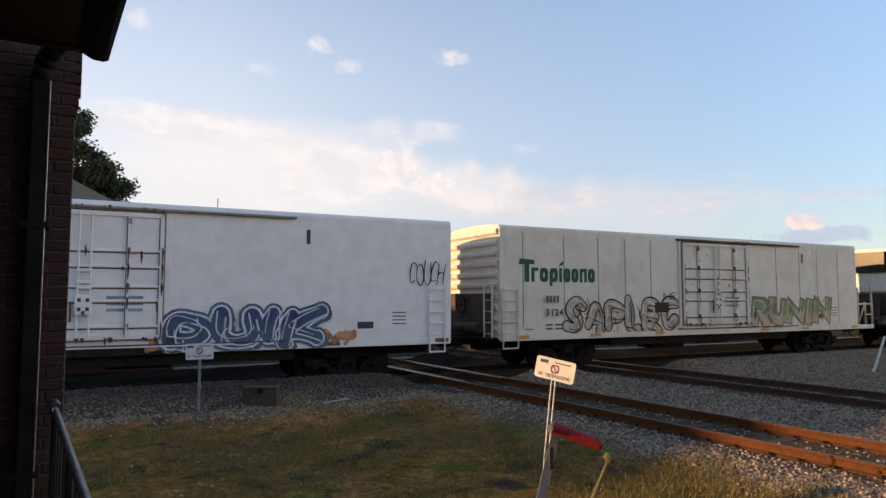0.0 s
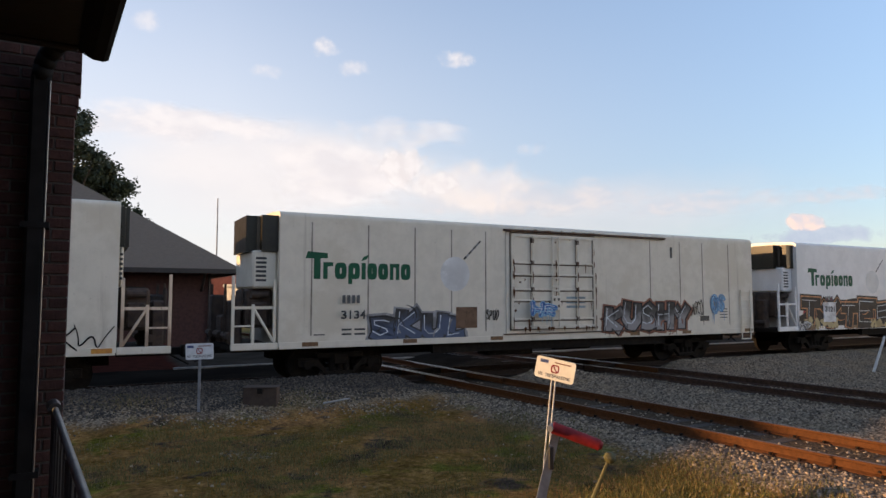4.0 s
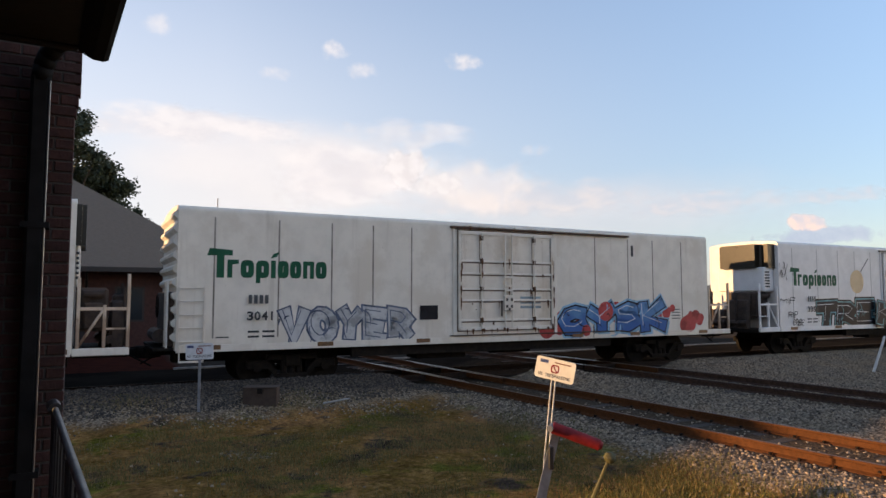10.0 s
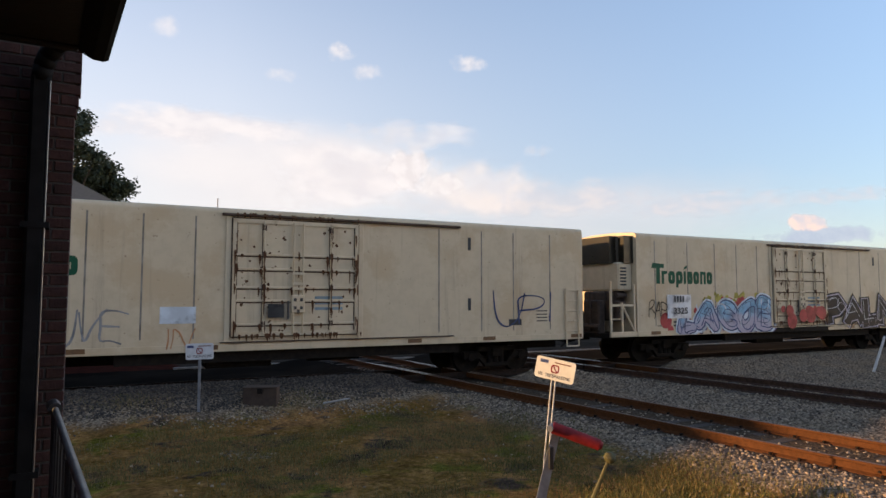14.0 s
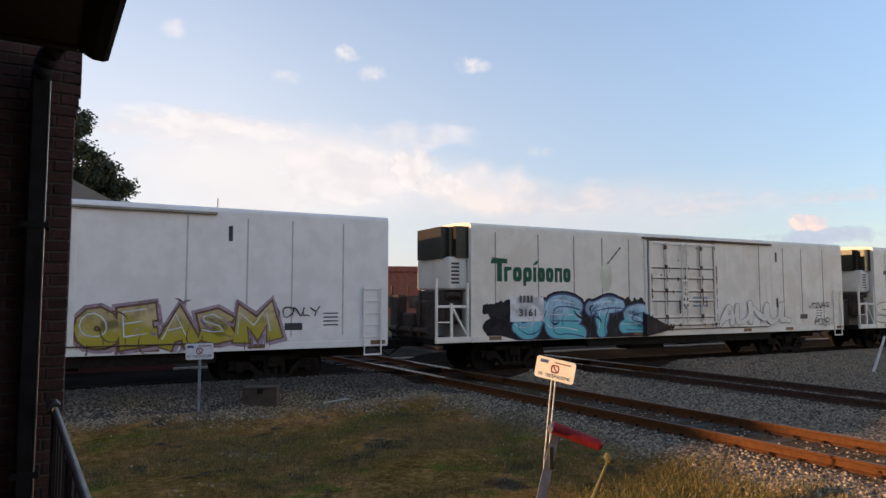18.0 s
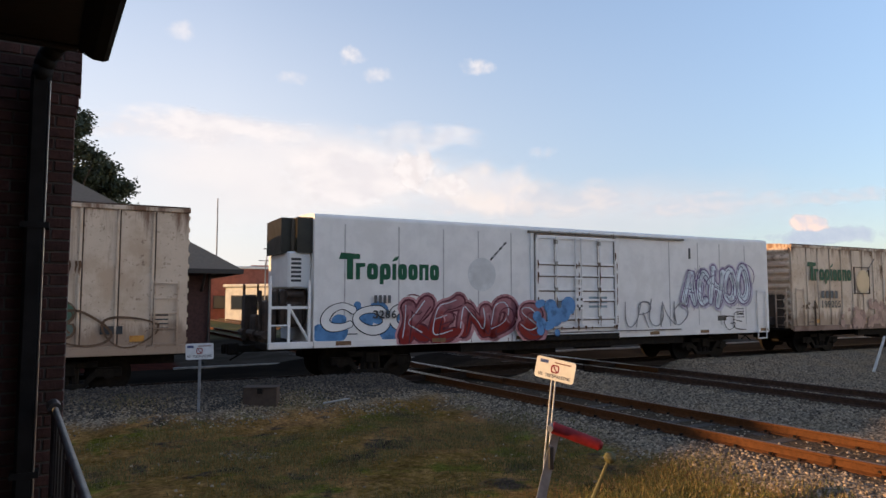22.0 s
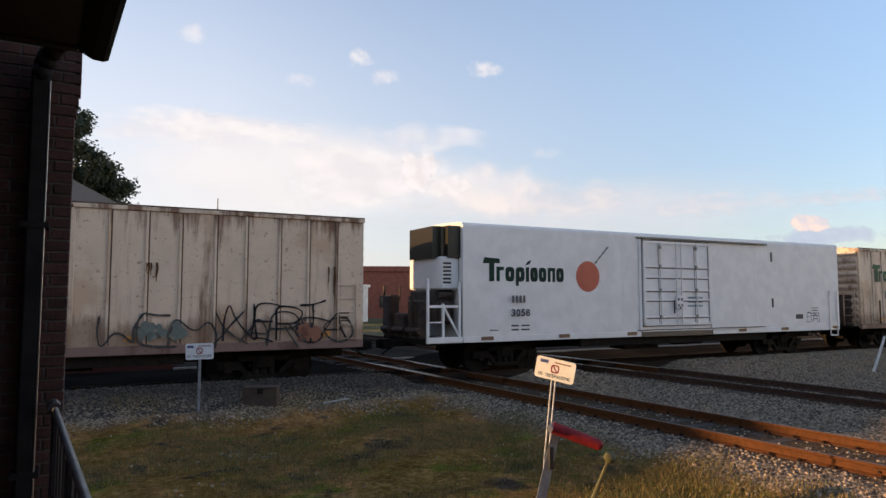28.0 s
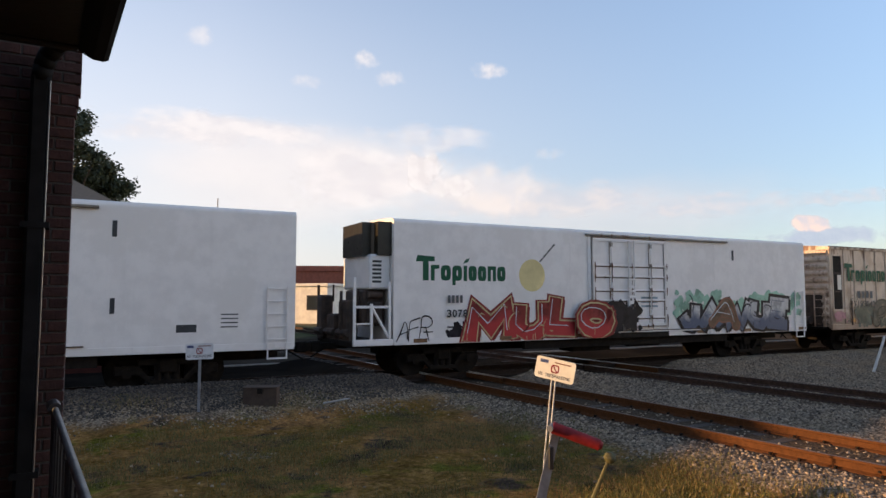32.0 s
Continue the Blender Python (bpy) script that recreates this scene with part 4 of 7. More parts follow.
def sprayed(car, items, door, length, mat):
    for q, (kind, text, rect, c1, c2, c3, on_door) in enumerate(items):
        y = -1.6 - 0.006 - (0.135 if on_door == 1 else (0.038 if on_door else 0.0))
        seed = q * 7 + len(text) * 3 + int(rect[0] * 10)
        rnd = random.Random(seed)
        x0, x1, z0, z1 = rect
        y -= 0.0042 * q
        if kind in ("block", "bubble", "line"):
            n = len(text)
            cell = (x1 - x0) / n
            square = kind == "block"
            fat = min((0.41 if square else 0.38) * cell, 0.30 * (z1 - z0))
            rim = min(0.10, 0.34 * fat)
            if kind == "line":
                fat, rim = min(0.24 * cell, 0.2 * (z1 - z0)), 0.05
            gap_ = 0.00012

            def layer(dy, w):
                return brushed(text, rect, y - dy, w, fat + rim, 1.0, seed, door, gap_, square)
            if c3:
                cast = joined(layer(0.0, fat + 2.3 * rim))
                drop = joined(layer(-0.0004, fat + rim))
                cast.add([(vx + 0.09, vy, vz - 0.07) for vx, vy, vz in drop.v], drop.f)
                tagged(part("piece_halo", held(cast, length), fill_of(c3, mat), car, "sprayed halo round the letters"), kind="stuff")
            rims, fills = layer(0.001, fat + rim), layer(0.0016, fat)
            body = fill_of(c1, mat)
            for rb, fb in zip(rims, fills):
                if rb.v:
                    edge = part("sprayed_letter", held(rb, length), fill_of(c2, mat), car)
                    part("letter_fill", held(fb, length), body, edge)
            inner = (x0 + 0.1, x1 - 0.1, z0 + 0.08, z1 - 0.08)
            if kind != "line":
                shine = joined(layer(0.0022, 0.026))
                shine.v = [(vx - 0.24 * fat, vy, vz + 0.22 * fat) for vx, vy, vz in shine.v]
                if mat is not M["rusty"]:
                    tagged(part("highlight", held(shine, length), M["ink_" + ("pale" if c1.split("/")[0] not in ("white", "pale", "cream", "silver", "sky") else "slate")], car), kind="stuff")
                if not square:
                    dark = joined(layer(0.0024, 0.035))
                    dark.v = [(vx + 0.30 * fat, vy, vz - 0.24 * fat) for vx, vy, vz in dark.v]
                    tagged(part("inner_shade", held(dark, length), fill_of(c2, mat), car), kind="stuff")
                tagged(part("inner_line", held(strokes(inner, y - 0.0028, 2 * n, 0.03, rnd, door), length), fill_of(c2, mat), car), kind="stuff")
                if c3:
                    tagged(part("colour_flare", held(strokes(inner, y - 0.003, n, 0.05, rnd, door), length), fill_of(c3, mat), car), kind="stuff")
            # paint that has run below the letters
            runs = Build()
            for k in range(2 * n):
                xr, zr, lr = rnd.uniform(x0, x1), z0 + rnd.uniform(0.0, 0.35) * (z1 - z0), rnd.uniform(0.1, 0.4)
                yr = y - 0.0032 - (0.13 if door[0] - 0.25 < xr < door[1] + 0.25 else 0.0)
                ribbon(runs, [(xr, zr), (xr + 0.004, zr - 0.5 * lr), (xr, zr - lr)], [0.014, 0.010, 0.006], yr)
            if kind != "line":
                tagged(part("paint_run", held(runs, length), fill_of(c2, mat), car), kind="stuff")
        elif kind == "mass":
            m_ = max(8, int((x1 - x0) / 0.07))
            top, low = [], []
            for k in range(m_ + 1):
                u = k / m_
                taper = min(1.0, 6 * u, 6 * (1 - u))
                bump = 0.5 + 0.5 * math.sin(13.0 * u + seed) * math.sin(5.0 * u + 2 * seed)
                x = x0 + (x1 - x0) * u
                yi = y - (0.13 if door[0] - 0.25 < x < door[1] + 0.25 else 0.0)
                top.append((x, yi, z1 - (z1 - z0) * (0.06 + 0.16 * bump + 0.35 * (1 - taper))))
                low.append((x, yi, z0 + (z1 - z0) * (0.02 + 0.05 * math.sin(9 * u + seed) + 0.25 * (1 - taper))))
            b = Build().add(top + low, [(k, k + 1, m_ + 2 + k, m_ + 1 + k) for k in range(m_)])
            part("piece_backing", held(b, length), fill_of(c1, mat), car, "dark painted backing of the letters")
        elif kind == "tag":
            part("sprayed_tag", held(joined(brushed(text, rect, y, 0.03 if z1 - z0 < 0.8 else 0.045, 0.05, 1.2, seed, door)), length), fill_of(c1, mat), car, "thin sprayed tag")
        elif kind == "patch":
            part("paint_patch", Build().plate([(x0, z0), (x0, z1), (x1, z1), (x1, z0)], y), fill_of(c1, mat), car, "painted-over patch")
        elif kind == "dots":
            b = Build()
            for i in range(int(text)):
                r = rnd.uniform(0.10, 0.32) * min(1.0, (z1 - z0))
                disc(b, rnd.uniform(x0 + r, x1 - r), rnd.uniform(z0 + r, z1 - r), r, r, y - 0.0002 * i, 14)
            tagged(part("sprayed_dot", held(b, length), fill_of(c1, mat), car, "sprayed round splashes"), kind="stuff")
        elif kind == "smear":
            b = Build()
            h = z1 - z0
            for i in range(int(10 + 9 * (x1 - x0))):
                r = rnd.uniform(0.06, 0.27) * h
                cx, cz = rnd.uniform(x0 + r, max(x0 + r, x1 - r)), z0 + r + (h - 2 * r) * rnd.random() ** 1.3
                b.add([(cx + r * (1 + 0.25 * math.sin(3 * a + i)) * math.cos(a), y - 0.00005 * i, cz + r * (1 + 0.2 * math.sin(4 * a + 2 * i)) * math.sin(a))
                       for a in (6.2832 * k / 16 for k in range(16))], [tuple(range(16))])
            tagged(part("paint_splash", held(b, length), fill_of(c1, mat), car, "uneven splashes of sprayed paint"), kind="stuff")


# ---- the train ----
PAINT = {k: [] for k in (*"ABCDEFGHIJKLMNOPQRSTUVWXYZ", "AA")}
PAINT["A"] = [
    ("bubble", "SAPLEC", (2.35, 7.3, 0.95, 2.34), "tan", "black", "", 0),
    ("patch", "", (6.2, 6.85, 1.72, 2.06), "ink", "", "", 0),
    ("block", "RUNIN", (11.1, 15.83, 1.03, 2.31), "moss/tan", "umber", "", 0),
    ("tag", "ME", (6.59, 7.22, 2.1, 2.44), "black", "", "", 0),
]
PAINT["B"] = [
    ("bubble", "MOS", (0.0, 1.42, 1.3, 2.28), "ink", "grey", "", 0),
    ("tag", "UVL", (0.05, 1.4, 0.95, 1.4), "ink", "", "", 0),
    ("dots", "12", (1.7, 6.83, 0.97, 2.33), "crimson", "", "", 0),
    ("bubble", "RAWMB", (2.42, 6.0, 0.85, 2.3), "steel/pewter", "black", "char", 0),
    ("line", "AV", (5.3, 7.1, 0.95, 2.25), "bare", "black", "", 0),
    ("smear", "", (1.5, 2.3, 2.2, 2.66), "forest", "", "", 0),
    ("smear", "", (9.72, 10.5, 0.95, 1.5), "orange", "", "", 0),
    ("smear", "", (13.5, 14.9, 0.95, 1.5), "orange", "", "", 0),
    ("bubble", "DUIK", (10.2, 13.95, 0.86, 2.06), "navy/slate", "pale", "slate", 0),
    ("tag", "COUCH", (16.39, 17.47, 2.53, 3.26), "black", "", "", 0),
]
PAINT["C"] = [
    ("smear", "", (0.2, 6.9, 1.0, 2.28), "crimson", "", "", 0),
    ("mass", "", (0.0, 6.6, 0.8, 2.3), "ink", "", "", 0),
    ("block", "TYTEB", (0.1, 6.5, 0.86, 2.28), "ink", "orange", "ink", 0),
    ("smear", "", (0.2, 2.6, 0.95, 1.5), "gold", "", "", 0),
    ("smear", "", (4.6, 6.0, 0.95, 1.4), "gold", "", "", 0),
    ("bubble", "HO", (-0.02, 0.71, 0.95, 1.35), "white", "ink", "", 0),
    ("block", "TAHOE", (10.24, 15.21, 1.0, 2.21), "ink/slate", "black", "lilac", 0),
    ("patch", "", (1.53, 2.35, 1.25, 2.04), "white", "", "", 0),
]
PAINT["D"] = [
    ("block", "SKUL", (2.43, 5.4, 0.84, 1.95), "char/slate", "char", "grey", 0),
    ("patch", "", (5.05, 5.75, 1.35, 1.95), "umber", "", "", 0),
    ("block", "KUSHY", (10.53, 14.35, 0.99, 2.16), "char/grey", "ink", "rust", 0),
    ("bubble", "OS", (15.44, 16.18, 1.66, 2.42), "sky", "azure", "", 0),
    ("tag", "ABCO", (14.46, 15.03, 1.55, 2.18), "black", "", "", 0),
    ("bubble", "HE", (7.46, 8.38, 1.6, 2.12), "blue", "sky", "", 1),
    ("tag", "SPUD", (6.04, 6.49, 1.55, 1.93), "black", "", "", 0),
]
PAINT["E"] = [
    ("line", "SAKIM", (1.93, 6.31, 0.92, 2.25), "bare", "black", "", 0),
    ("smear", "", (2.52, 4.23, 1.6, 2.18), "ink", "", "", 0),
    ("block", "TEZNER", (11.31, 16.2, 0.95, 2.09), "cream/char", "ink", "", 0),
    ("tag", "XW", (16.4, 17.5, 1.0, 1.7), "black", "", "", 0),
]
PAINT["F"] = [
    ("smear", "", (1.1, 7.22, 0.83, 1.68), "azure", "", "", 0),
    ("smear", "", (5.9, 7.0, 1.4, 2.2), "blue", "", "", 0),
    ("bubble", "EINKO", (2.0, 7.6, 0.85, 2.45), "moss/pewter", "ink", "", 0),
    ("tag", "GROB", (0.82, 1.61, 1.39, 2.58), "cyan", "", "", 0),
    ("tag", "HOLA", (7.6, 8.6, 1.6, 2.0), "teal", "", "", 1),
    ("smear", "", (10.58, 18.0, 1.1, 2.2), "azure", "", "", 0),
    ("block", "MECB", (11.23, 17.3, 0.86, 2.42), "green", "black", "azure", 0),
]
PAINT["G"] = [
    ("block", "TREK", (2.22, 7.58, 0.86, 2.3), "ink", "teal", "black", 0),
    ("line", "MEARK", (10.3, 14.6, 1.0, 2.15), "white", "tan", "", 0),
    ("tag", "MIF", (0.01, 0.95, 1.96, 2.25), "black", "", "", 0),
    ("tag", "RIP", (0.49, 1.08, 1.42, 1.74), "black", "", "", 0),
    ("tag", "COBE", (0.73, 1.42, 1.1, 1.41), "black", "", "", 0),
    ("tag", "WX", (-0.02, 0.48, 2.85, 3.65), "char", "", "", 0),
    ("tag", "AND", (7.46, 8.15, 1.78, 2.1), "black", "", "", 1),
    ("tag", "PRIDE", (7.5, 8.3, 1.5, 1.75), "black", "", "", 1),
]
PAINT["H"] = [
    ("block", "VOYER", (2.43, 6.08, 0.92, 2.08), "silver", "slate", "", 0),
    ("dots", "34", (9.5, 17.5, 0.92, 2.1), "red", "", "", 0),
    ("block", "CYSK", (11.1, 15.6, 0.94, 2.21), "azure/blue", "ink", "sky", 0),
    ("patch", "", (6.3, 6.86, 1.61, 2.0), "ink", "", "", 0),
]
PAINT["I"] = [
    ("block", "WISEP", (2.3, 6.96, 0.8, 2.45), "char/ink", "ink", "cream", 0),
    ("bubble", "SEC", (3.55, 5.5, 0.95, 2.04), "lime/moss", "ink", "", 0),
    ("bubble", "BENUES", (11.18, 16.91, 0.91, 2.44), "ink", "white", "blush", 0),
    ("tag", "BOOM", (0.2, 1.49, 1.75, 2.09), "black", "", "", 0),
    ("tag", "DASH", (0.2, 1.43, 1.44, 1.75), "black", "", "", 0),
    ("tag", "WO", (6.4, 7.1, 1.7, 2.3), "black", "", "", 0),
]
PAINT["J"] = [
    ("dots", "9", (0.84, 3.3, 0.96, 2.18), "red", "", "", 0),
    ("smear", "", (3.0, 6.6, 1.9, 2.45), "olive", "", "", 0),
    ("smear", "", (3.6, 6.9, 1.3, 2.3), "red", "", "", 0),
    ("smear", "", (1.9, 7.1, 0.9, 1.4), "violet", "", "", 0),
    ("bubble", "LAGOB", (1.9, 6.96, 0.85, 2.4), "sky/lilac", "navy", "pale", 0),
    ("patch", "", (1.35, 2.49, 1.51, 2.32), "white", "", "", 0),
    ("dots", "9", (7.02, 10.0, 0.99, 2.02), "red", "", "", 1),
    ("block", "PALM", (10.1, 15.3, 0.93, 2.4), "ink", "lilac", "black", 0),
    ("smear", "", (15.4, 17.58, 0.95, 2.3), "rose", "", "", 0),
    ("tag", "RAP", (0.48, 1.33, 1.52, 2.18), "black", "", "", 0),
]
PAINT["K"] = [
    ("tag", "RUVE", (2.62, 4.59, 1.09, 2.0), "grey", "", "", 0),
    ("patch", "", (5.31, 6.1, 1.61, 2.0), "pale", "", "", 0),
    ("tag", "UPI", (14.44, 16.65, 1.37, 2.45), "navy", "", "", 0),
    ("tag", "IN", (5.4, 6.0, 1.0, 1.58), "orange", "", "", 0),
    ("patch", "", (7.75, 8.15, 1.72, 2.06), "char", "", "", 1),
]
PAINT["L"] = [
    ("line", "SIER", (0.0, 5.26, 1.0, 2.13), "bare", "char", "", 0),
    ("patch", "", (1.37, 2.42, 1.48, 2.41), "white", "", "", 0),
    ("bubble", "O", (5.8, 6.75, 1.58, 2.6), "bare", "black", "", 0),
    ("patch", "", (5.36, 5.89, 1.59, 1.96), "ink", "", "", 0),
    ("bubble", "ALF", (7.24, 10.04, 1.16, 2.36), "white", "black", "", 1),
    ("bubble", "SMS", (11.66, 15.84, 1.05, 2.13), "umber/tan", "char", "", 0),
]
PAINT["M"] = [
    ("smear", "", (0.3, 2.2, 0.95, 2.2), "ink", "", "", 0),
    ("smear", "", (5.6, 8.3, 0.9, 2.25), "ink", "", "", 0),
    ("mass", "", (0.6, 7.6, 0.85, 1.9), "ink", "", "", 0),
    ("bubble", "JETS", (1.4, 7.1, 0.82, 2.28), "lake/lagoon", "navy", "ink", 0),
    ("patch", "", (1.33, 2.55, 1.5, 2.24), "white", "", "", 0),
    ("line", "AUNUL", (10.36, 14.4, 1.14, 2.18), "bare", "grey", "", 0),
    ("tag", "JONAS", (15.41, 16.76, 1.78, 2.08), "char", "", "", 0),
    ("tag", "POOR", (15.8, 16.7, 1.1, 1.45), "char", "", "", 0),
]
PAINT["N"] = [
    ("smear", "", (2.2, 7.2, 0.95, 1.4), "rose", "", "", 0),
    ("smear", "", (6.0, 7.3, 0.9, 2.0), "char", "", "", 0),
    ("block", "NEAR", (2.47, 6.75, 0.9, 2.15), "gold/tan", "ink", "umber", 0),
    ("patch", "", (5.55, 6.2, 1.55, 1.95), "umber", "", "", 0),
    ("block", "OEASM", (10.3, 14.75, 0.92, 2.14), "gold/olive", "umber", "mauve", 0),
    ("tag", "ONLY", (14.84, 15.8, 1.71, 2.03), "char", "", "", 0),
    ("tag", "CREW", (6.3, 6.85, 2.0, 2.2), "char", "", "", 0),
]
PAINT["O"] = [
    ("smear", "", (2.9, 6.9, 0.95, 1.9), "blush", "", "", 0),
    ("smear", "", (4.9, 6.7, 1.7, 2.25), "blush", "", "", 0),
    ("smear", "", (0.5, 1.6, 1.75, 2.05), "umber", "", "", 0),
    ("tag", "WALVESTOM", (9.83, 14.4, 0.99, 1.95), "umber", "", "", 0),
    ("tag", "TOTEM", (10.1, 13.6, 1.5, 2.4), "char", "", "", 0),
    ("tag", "NA", (13.8, 14.8, 1.0, 1.6), "slate", "", "", 0),
]
PAINT["P"] = [
    ("dots", "16", (-0.1, 2.65, 0.91, 2.18), "azure", "", "", 0),
    ("line", "COC", (0.2, 3.0, 1.2, 2.15), "bare", "ink", "", 0),
    ("bubble", "KENDS", (2.5, 7.1, 0.86, 2.33), "dusk/maroon", "wine", "rose", 0),
    ("dots", "14", (6.69, 8.4, 0.91, 2.26), "azure", "", "", 1),
    ("bubble", "ACHOO", (13.18, 16.6, 1.78, 3.49), "pale", "violet", "lilac", 0),
    ("tag", "URUNO", (10.52, 13.3, 1.2, 2.18), "grey", "", "", 0),
    ("tag", "GE", (15.2, 16.28, 1.04, 1.7), "black", "", "", 0),
]
PAINT["Q"] = [
    ("smear", "", (2.8, 6.9, 1.0, 1.6), "tan", "", "", 0),
    ("bubble", "AXUTR", (2.94, 6.9, 0.95, 2.3), "forest/tan", "char", "", 0),
    ("bubble", "SOOPER", (10.25, 14.4, 1.2, 2.35), "forest/pewter", "umber", "", 0),
    ("tag", "OO", (13.99, 15.94, 1.02, 2.0), "umber", "", "", 0),
    ("tag", "POP", (7.4, 8.1, 1.6, 1.95), "char", "", "", 1),
]
PAINT["R"] = [
    ("smear", "", (1.9, 6.6, 0.9, 2.3), "blue", "", "", 0),
    ("bubble", "PASK", (2.38, 6.0, 0.9, 2.28), "orange/mauve", "navy", "azure", 0),
    ("patch", "", (5.4, 6.1, 1.4, 1.95), "umber", "", "", 0),
    ("tag", "SOS", (10.2, 10.9, 1.0, 2.1), "azure", "", "", 0),
    ("smear", "", (14.2, 15.3, 0.95, 1.8), "azure", "", "", 0),
    ("block", "LUNCH", (10.6, 14.7, 0.96, 2.3), "moss/pewter", "ink", "char", 0),
    ("tag", "REIGN", (0.3, 1.4, 2.05, 2.37), "black", "", "", 0),
    ("tag", "MOM", (0.44, 1.3, 1.45, 2.0), "black", "", "", 0),
    ("tag", "OPHEAR", (16.45, 17.64, 3.39, 3.76), "black", "", "", 0),
    ("tag", "REGN", (16.85, 17.52, 2.46, 3.21), "black", "", "", 0),
    ("patch", "", (1.52, 2.42, 1.53, 2.2), "white", "", "", 0),
]
PAINT["S"] = [
    ("tag", "MIRKAZONEXAB", (9.87, 12.27, 1.32, 1.9), "char", "", "", 0),
    ("tag", "ROMEKSU", (12.0, 14.27, 1.25, 1.9), "umber", "", "", 0),
    ("tag", "XENRASTO", (9.9, 13.6, 1.1, 1.6), "grey", "", "", 0),
    ("tag", "EX", (9.82, 10.6, 3.79, 4.05), "char", "", "", 0),
]
PAINT["T"] = [
    ("tag", "BAI", (15.58, 16.44, 1.22, 1.73), "navy", "", "", 0),
]
PAINT["U"] = [
    ("bubble", "PUSHA", (2.74, 6.96, 0.88, 2.3), "char/pewter", "ink", "grey", 0),
    ("patch", "", (4.9, 5.6, 1.45, 2.1), "umber", "", "", 0),
    ("tag", "WEMXARSO", (10.4, 16.4, 1.0, 1.9), "char", "", "", 0),
    ("tag", "NERTA", (13.2, 16.2, 1.05, 2.15), "ink", "", "", 0),
    ("smear", "", (14.9, 15.6, 1.1, 1.6), "rust", "", "", 0),
    ("smear", "", (11.2, 12.4, 1.2, 1.7), "pewter", "", "", 0),
    ("patch", "", (7.95, 8.4, 1.55, 1.95), "ink", "", "", 1),
]
PAINT["V"] = [
    ("smear", "", (1.5, 3.6, 0.98, 2.0), "pine", "", "", 0),
    ("smear", "", (2.2, 7.0, 0.95, 1.5), "pine", "", "", 0),
    ("smear", "", (0.1, 1.0, 1.2, 1.7), "rose", "", "", 0),
    ("bubble", "PASA", (2.85, 6.95, 0.93, 2.38), "lichen", "black", "", 0),
    ("block", "HAUTE", (9.9, 15.6, 1.14, 2.5), "plum/char", "black", "black", 0),
    ("tag", "EX", (1.15, 1.7, 1.75, 2.25), "char", "", "", 0),
]
PAINT["W"] = [
    ("smear", "", (7.0, 8.9, 1.05, 2.15), "ink", "", "", 1),
    ("smear", "", (1.55, 2.6, 0.97, 1.6), "ink", "", "", 0),
    ("block", "MULO", (2.27, 7.6, 0.83, 2.33), "maroon/red", "gold", "maroon", 0),
    ("smear", "", (10.19, 17.45, 1.5, 2.52), "mint", "", "", 0),
    ("block", "JAWUE", (10.8, 16.6, 0.9, 2.3), "silver/slate", "black", "ink", 0),
    ("bubble", "A", (12.3, 13.9, 0.98, 2.3), "umber", "rust", "", 0),
    ("tag", "AFR", (0.13, 1.14, 1.02, 1.75), "black", "", "", 0),
]
# wagon: (rear corner of its side at the clip's start, style, machinery end, paint, number, decal colour or "")
WAGONS = {
    "Z": (23.3, "reefer", "rear", "worn", "", ""), "A": (1.9, "reefer", "front", "cream", "3124", ""),
    "B": (-17.45, "reefer", "rear", "white", "3311", "grey"), "C": (-37.55, "reefer", "rear", "white", "3121", "grey"),
    "D": (-57.9, "reefer", "rear", "cream", "3134", "grey"), "E": (-79.22, "reefer", "front", "cream", "3344", "lime"),
    "F": (-99.7, "reefer", "front", "cream", "3263", ""), "G": (-118.56, "reefer", "rear", "white", "3358", "apricot"),
    "H": (-140.2, "reefer", "front", "worn", "3041", ""), "I": (-160.0, "reefer", "front", "worn", "3316", "faint"),
    "J": (-179.3, "reefer", "rear", "beige", "3325", ""), "K": (-199.3, "reefer", "rear", "beige", "3136", ""),
    "L": (-219.4, "reefer", "rear", "worn", "3290", "melon"), "M": (-239.4, "reefer", "rear", "worn", "3161", "melon"),
    "N": (-259.7, "reefer", "rear", "white", "3197", "grey"), "O": (-279.0, "boxcar", "front", "rusty", "199005", "apricot"),
    "P": (-298.15, "reefer", "rear", "white", "3286", "grey"), "Q": (-317.9, "boxcar", "rear", "rusty", "198937", ""),
    "R": (-337.2, "reefer", "rear", "white", "3248", "grey"), "S": (-356.66, "boxcar", "front", "rusty", "199063", "apricot"),
    "T": (-375.85, "reefer", "rear", "white", "3058", "orange"), "U": (-395.6, "boxcar", "rear", "rusty", "199068", "panel"),
    "V": (-414.2, "boxcar", "rear", "rusty", "199042", "apricot"), "W": (-433.55, "reefer", "rear", "white", "3078", "pear"),
    "X": (-453.95, "reefer", "rear", "white", "", ""),
    # two unseen wagons added behind X, so the train's shade doesn't end there
    "Y": (-474.0, "reefer", "rear", "white", "", ""), "AA": (-494.0, "reefer", "rear", "worn", "", ""),
}
DECAL = {"grey": (0.56, 0.57, 0.57), "lime": (0.55, 0.52, 0.10), "apricot": (0.50, 0.37, 0.22), "faint": (0.62, 0.64, 0.55), "melon": (0.56, 0.555, 0.45),
         "orange": (0.42, 0.07, 0.035), "pear": (0.58, 0.50, 0.24), "panel": (0.36, 0.32, 0.28)}
for key, rgb in DECAL.items():
    M["decal_" + key] = material("faded decal " + key, rgb, tuple(0.82 * c for c in rgb), 1.5, 0.5, c3=tuple(min(1, 1.15 * c) for c in rgb), scale3=1.2, amount3=0.6)
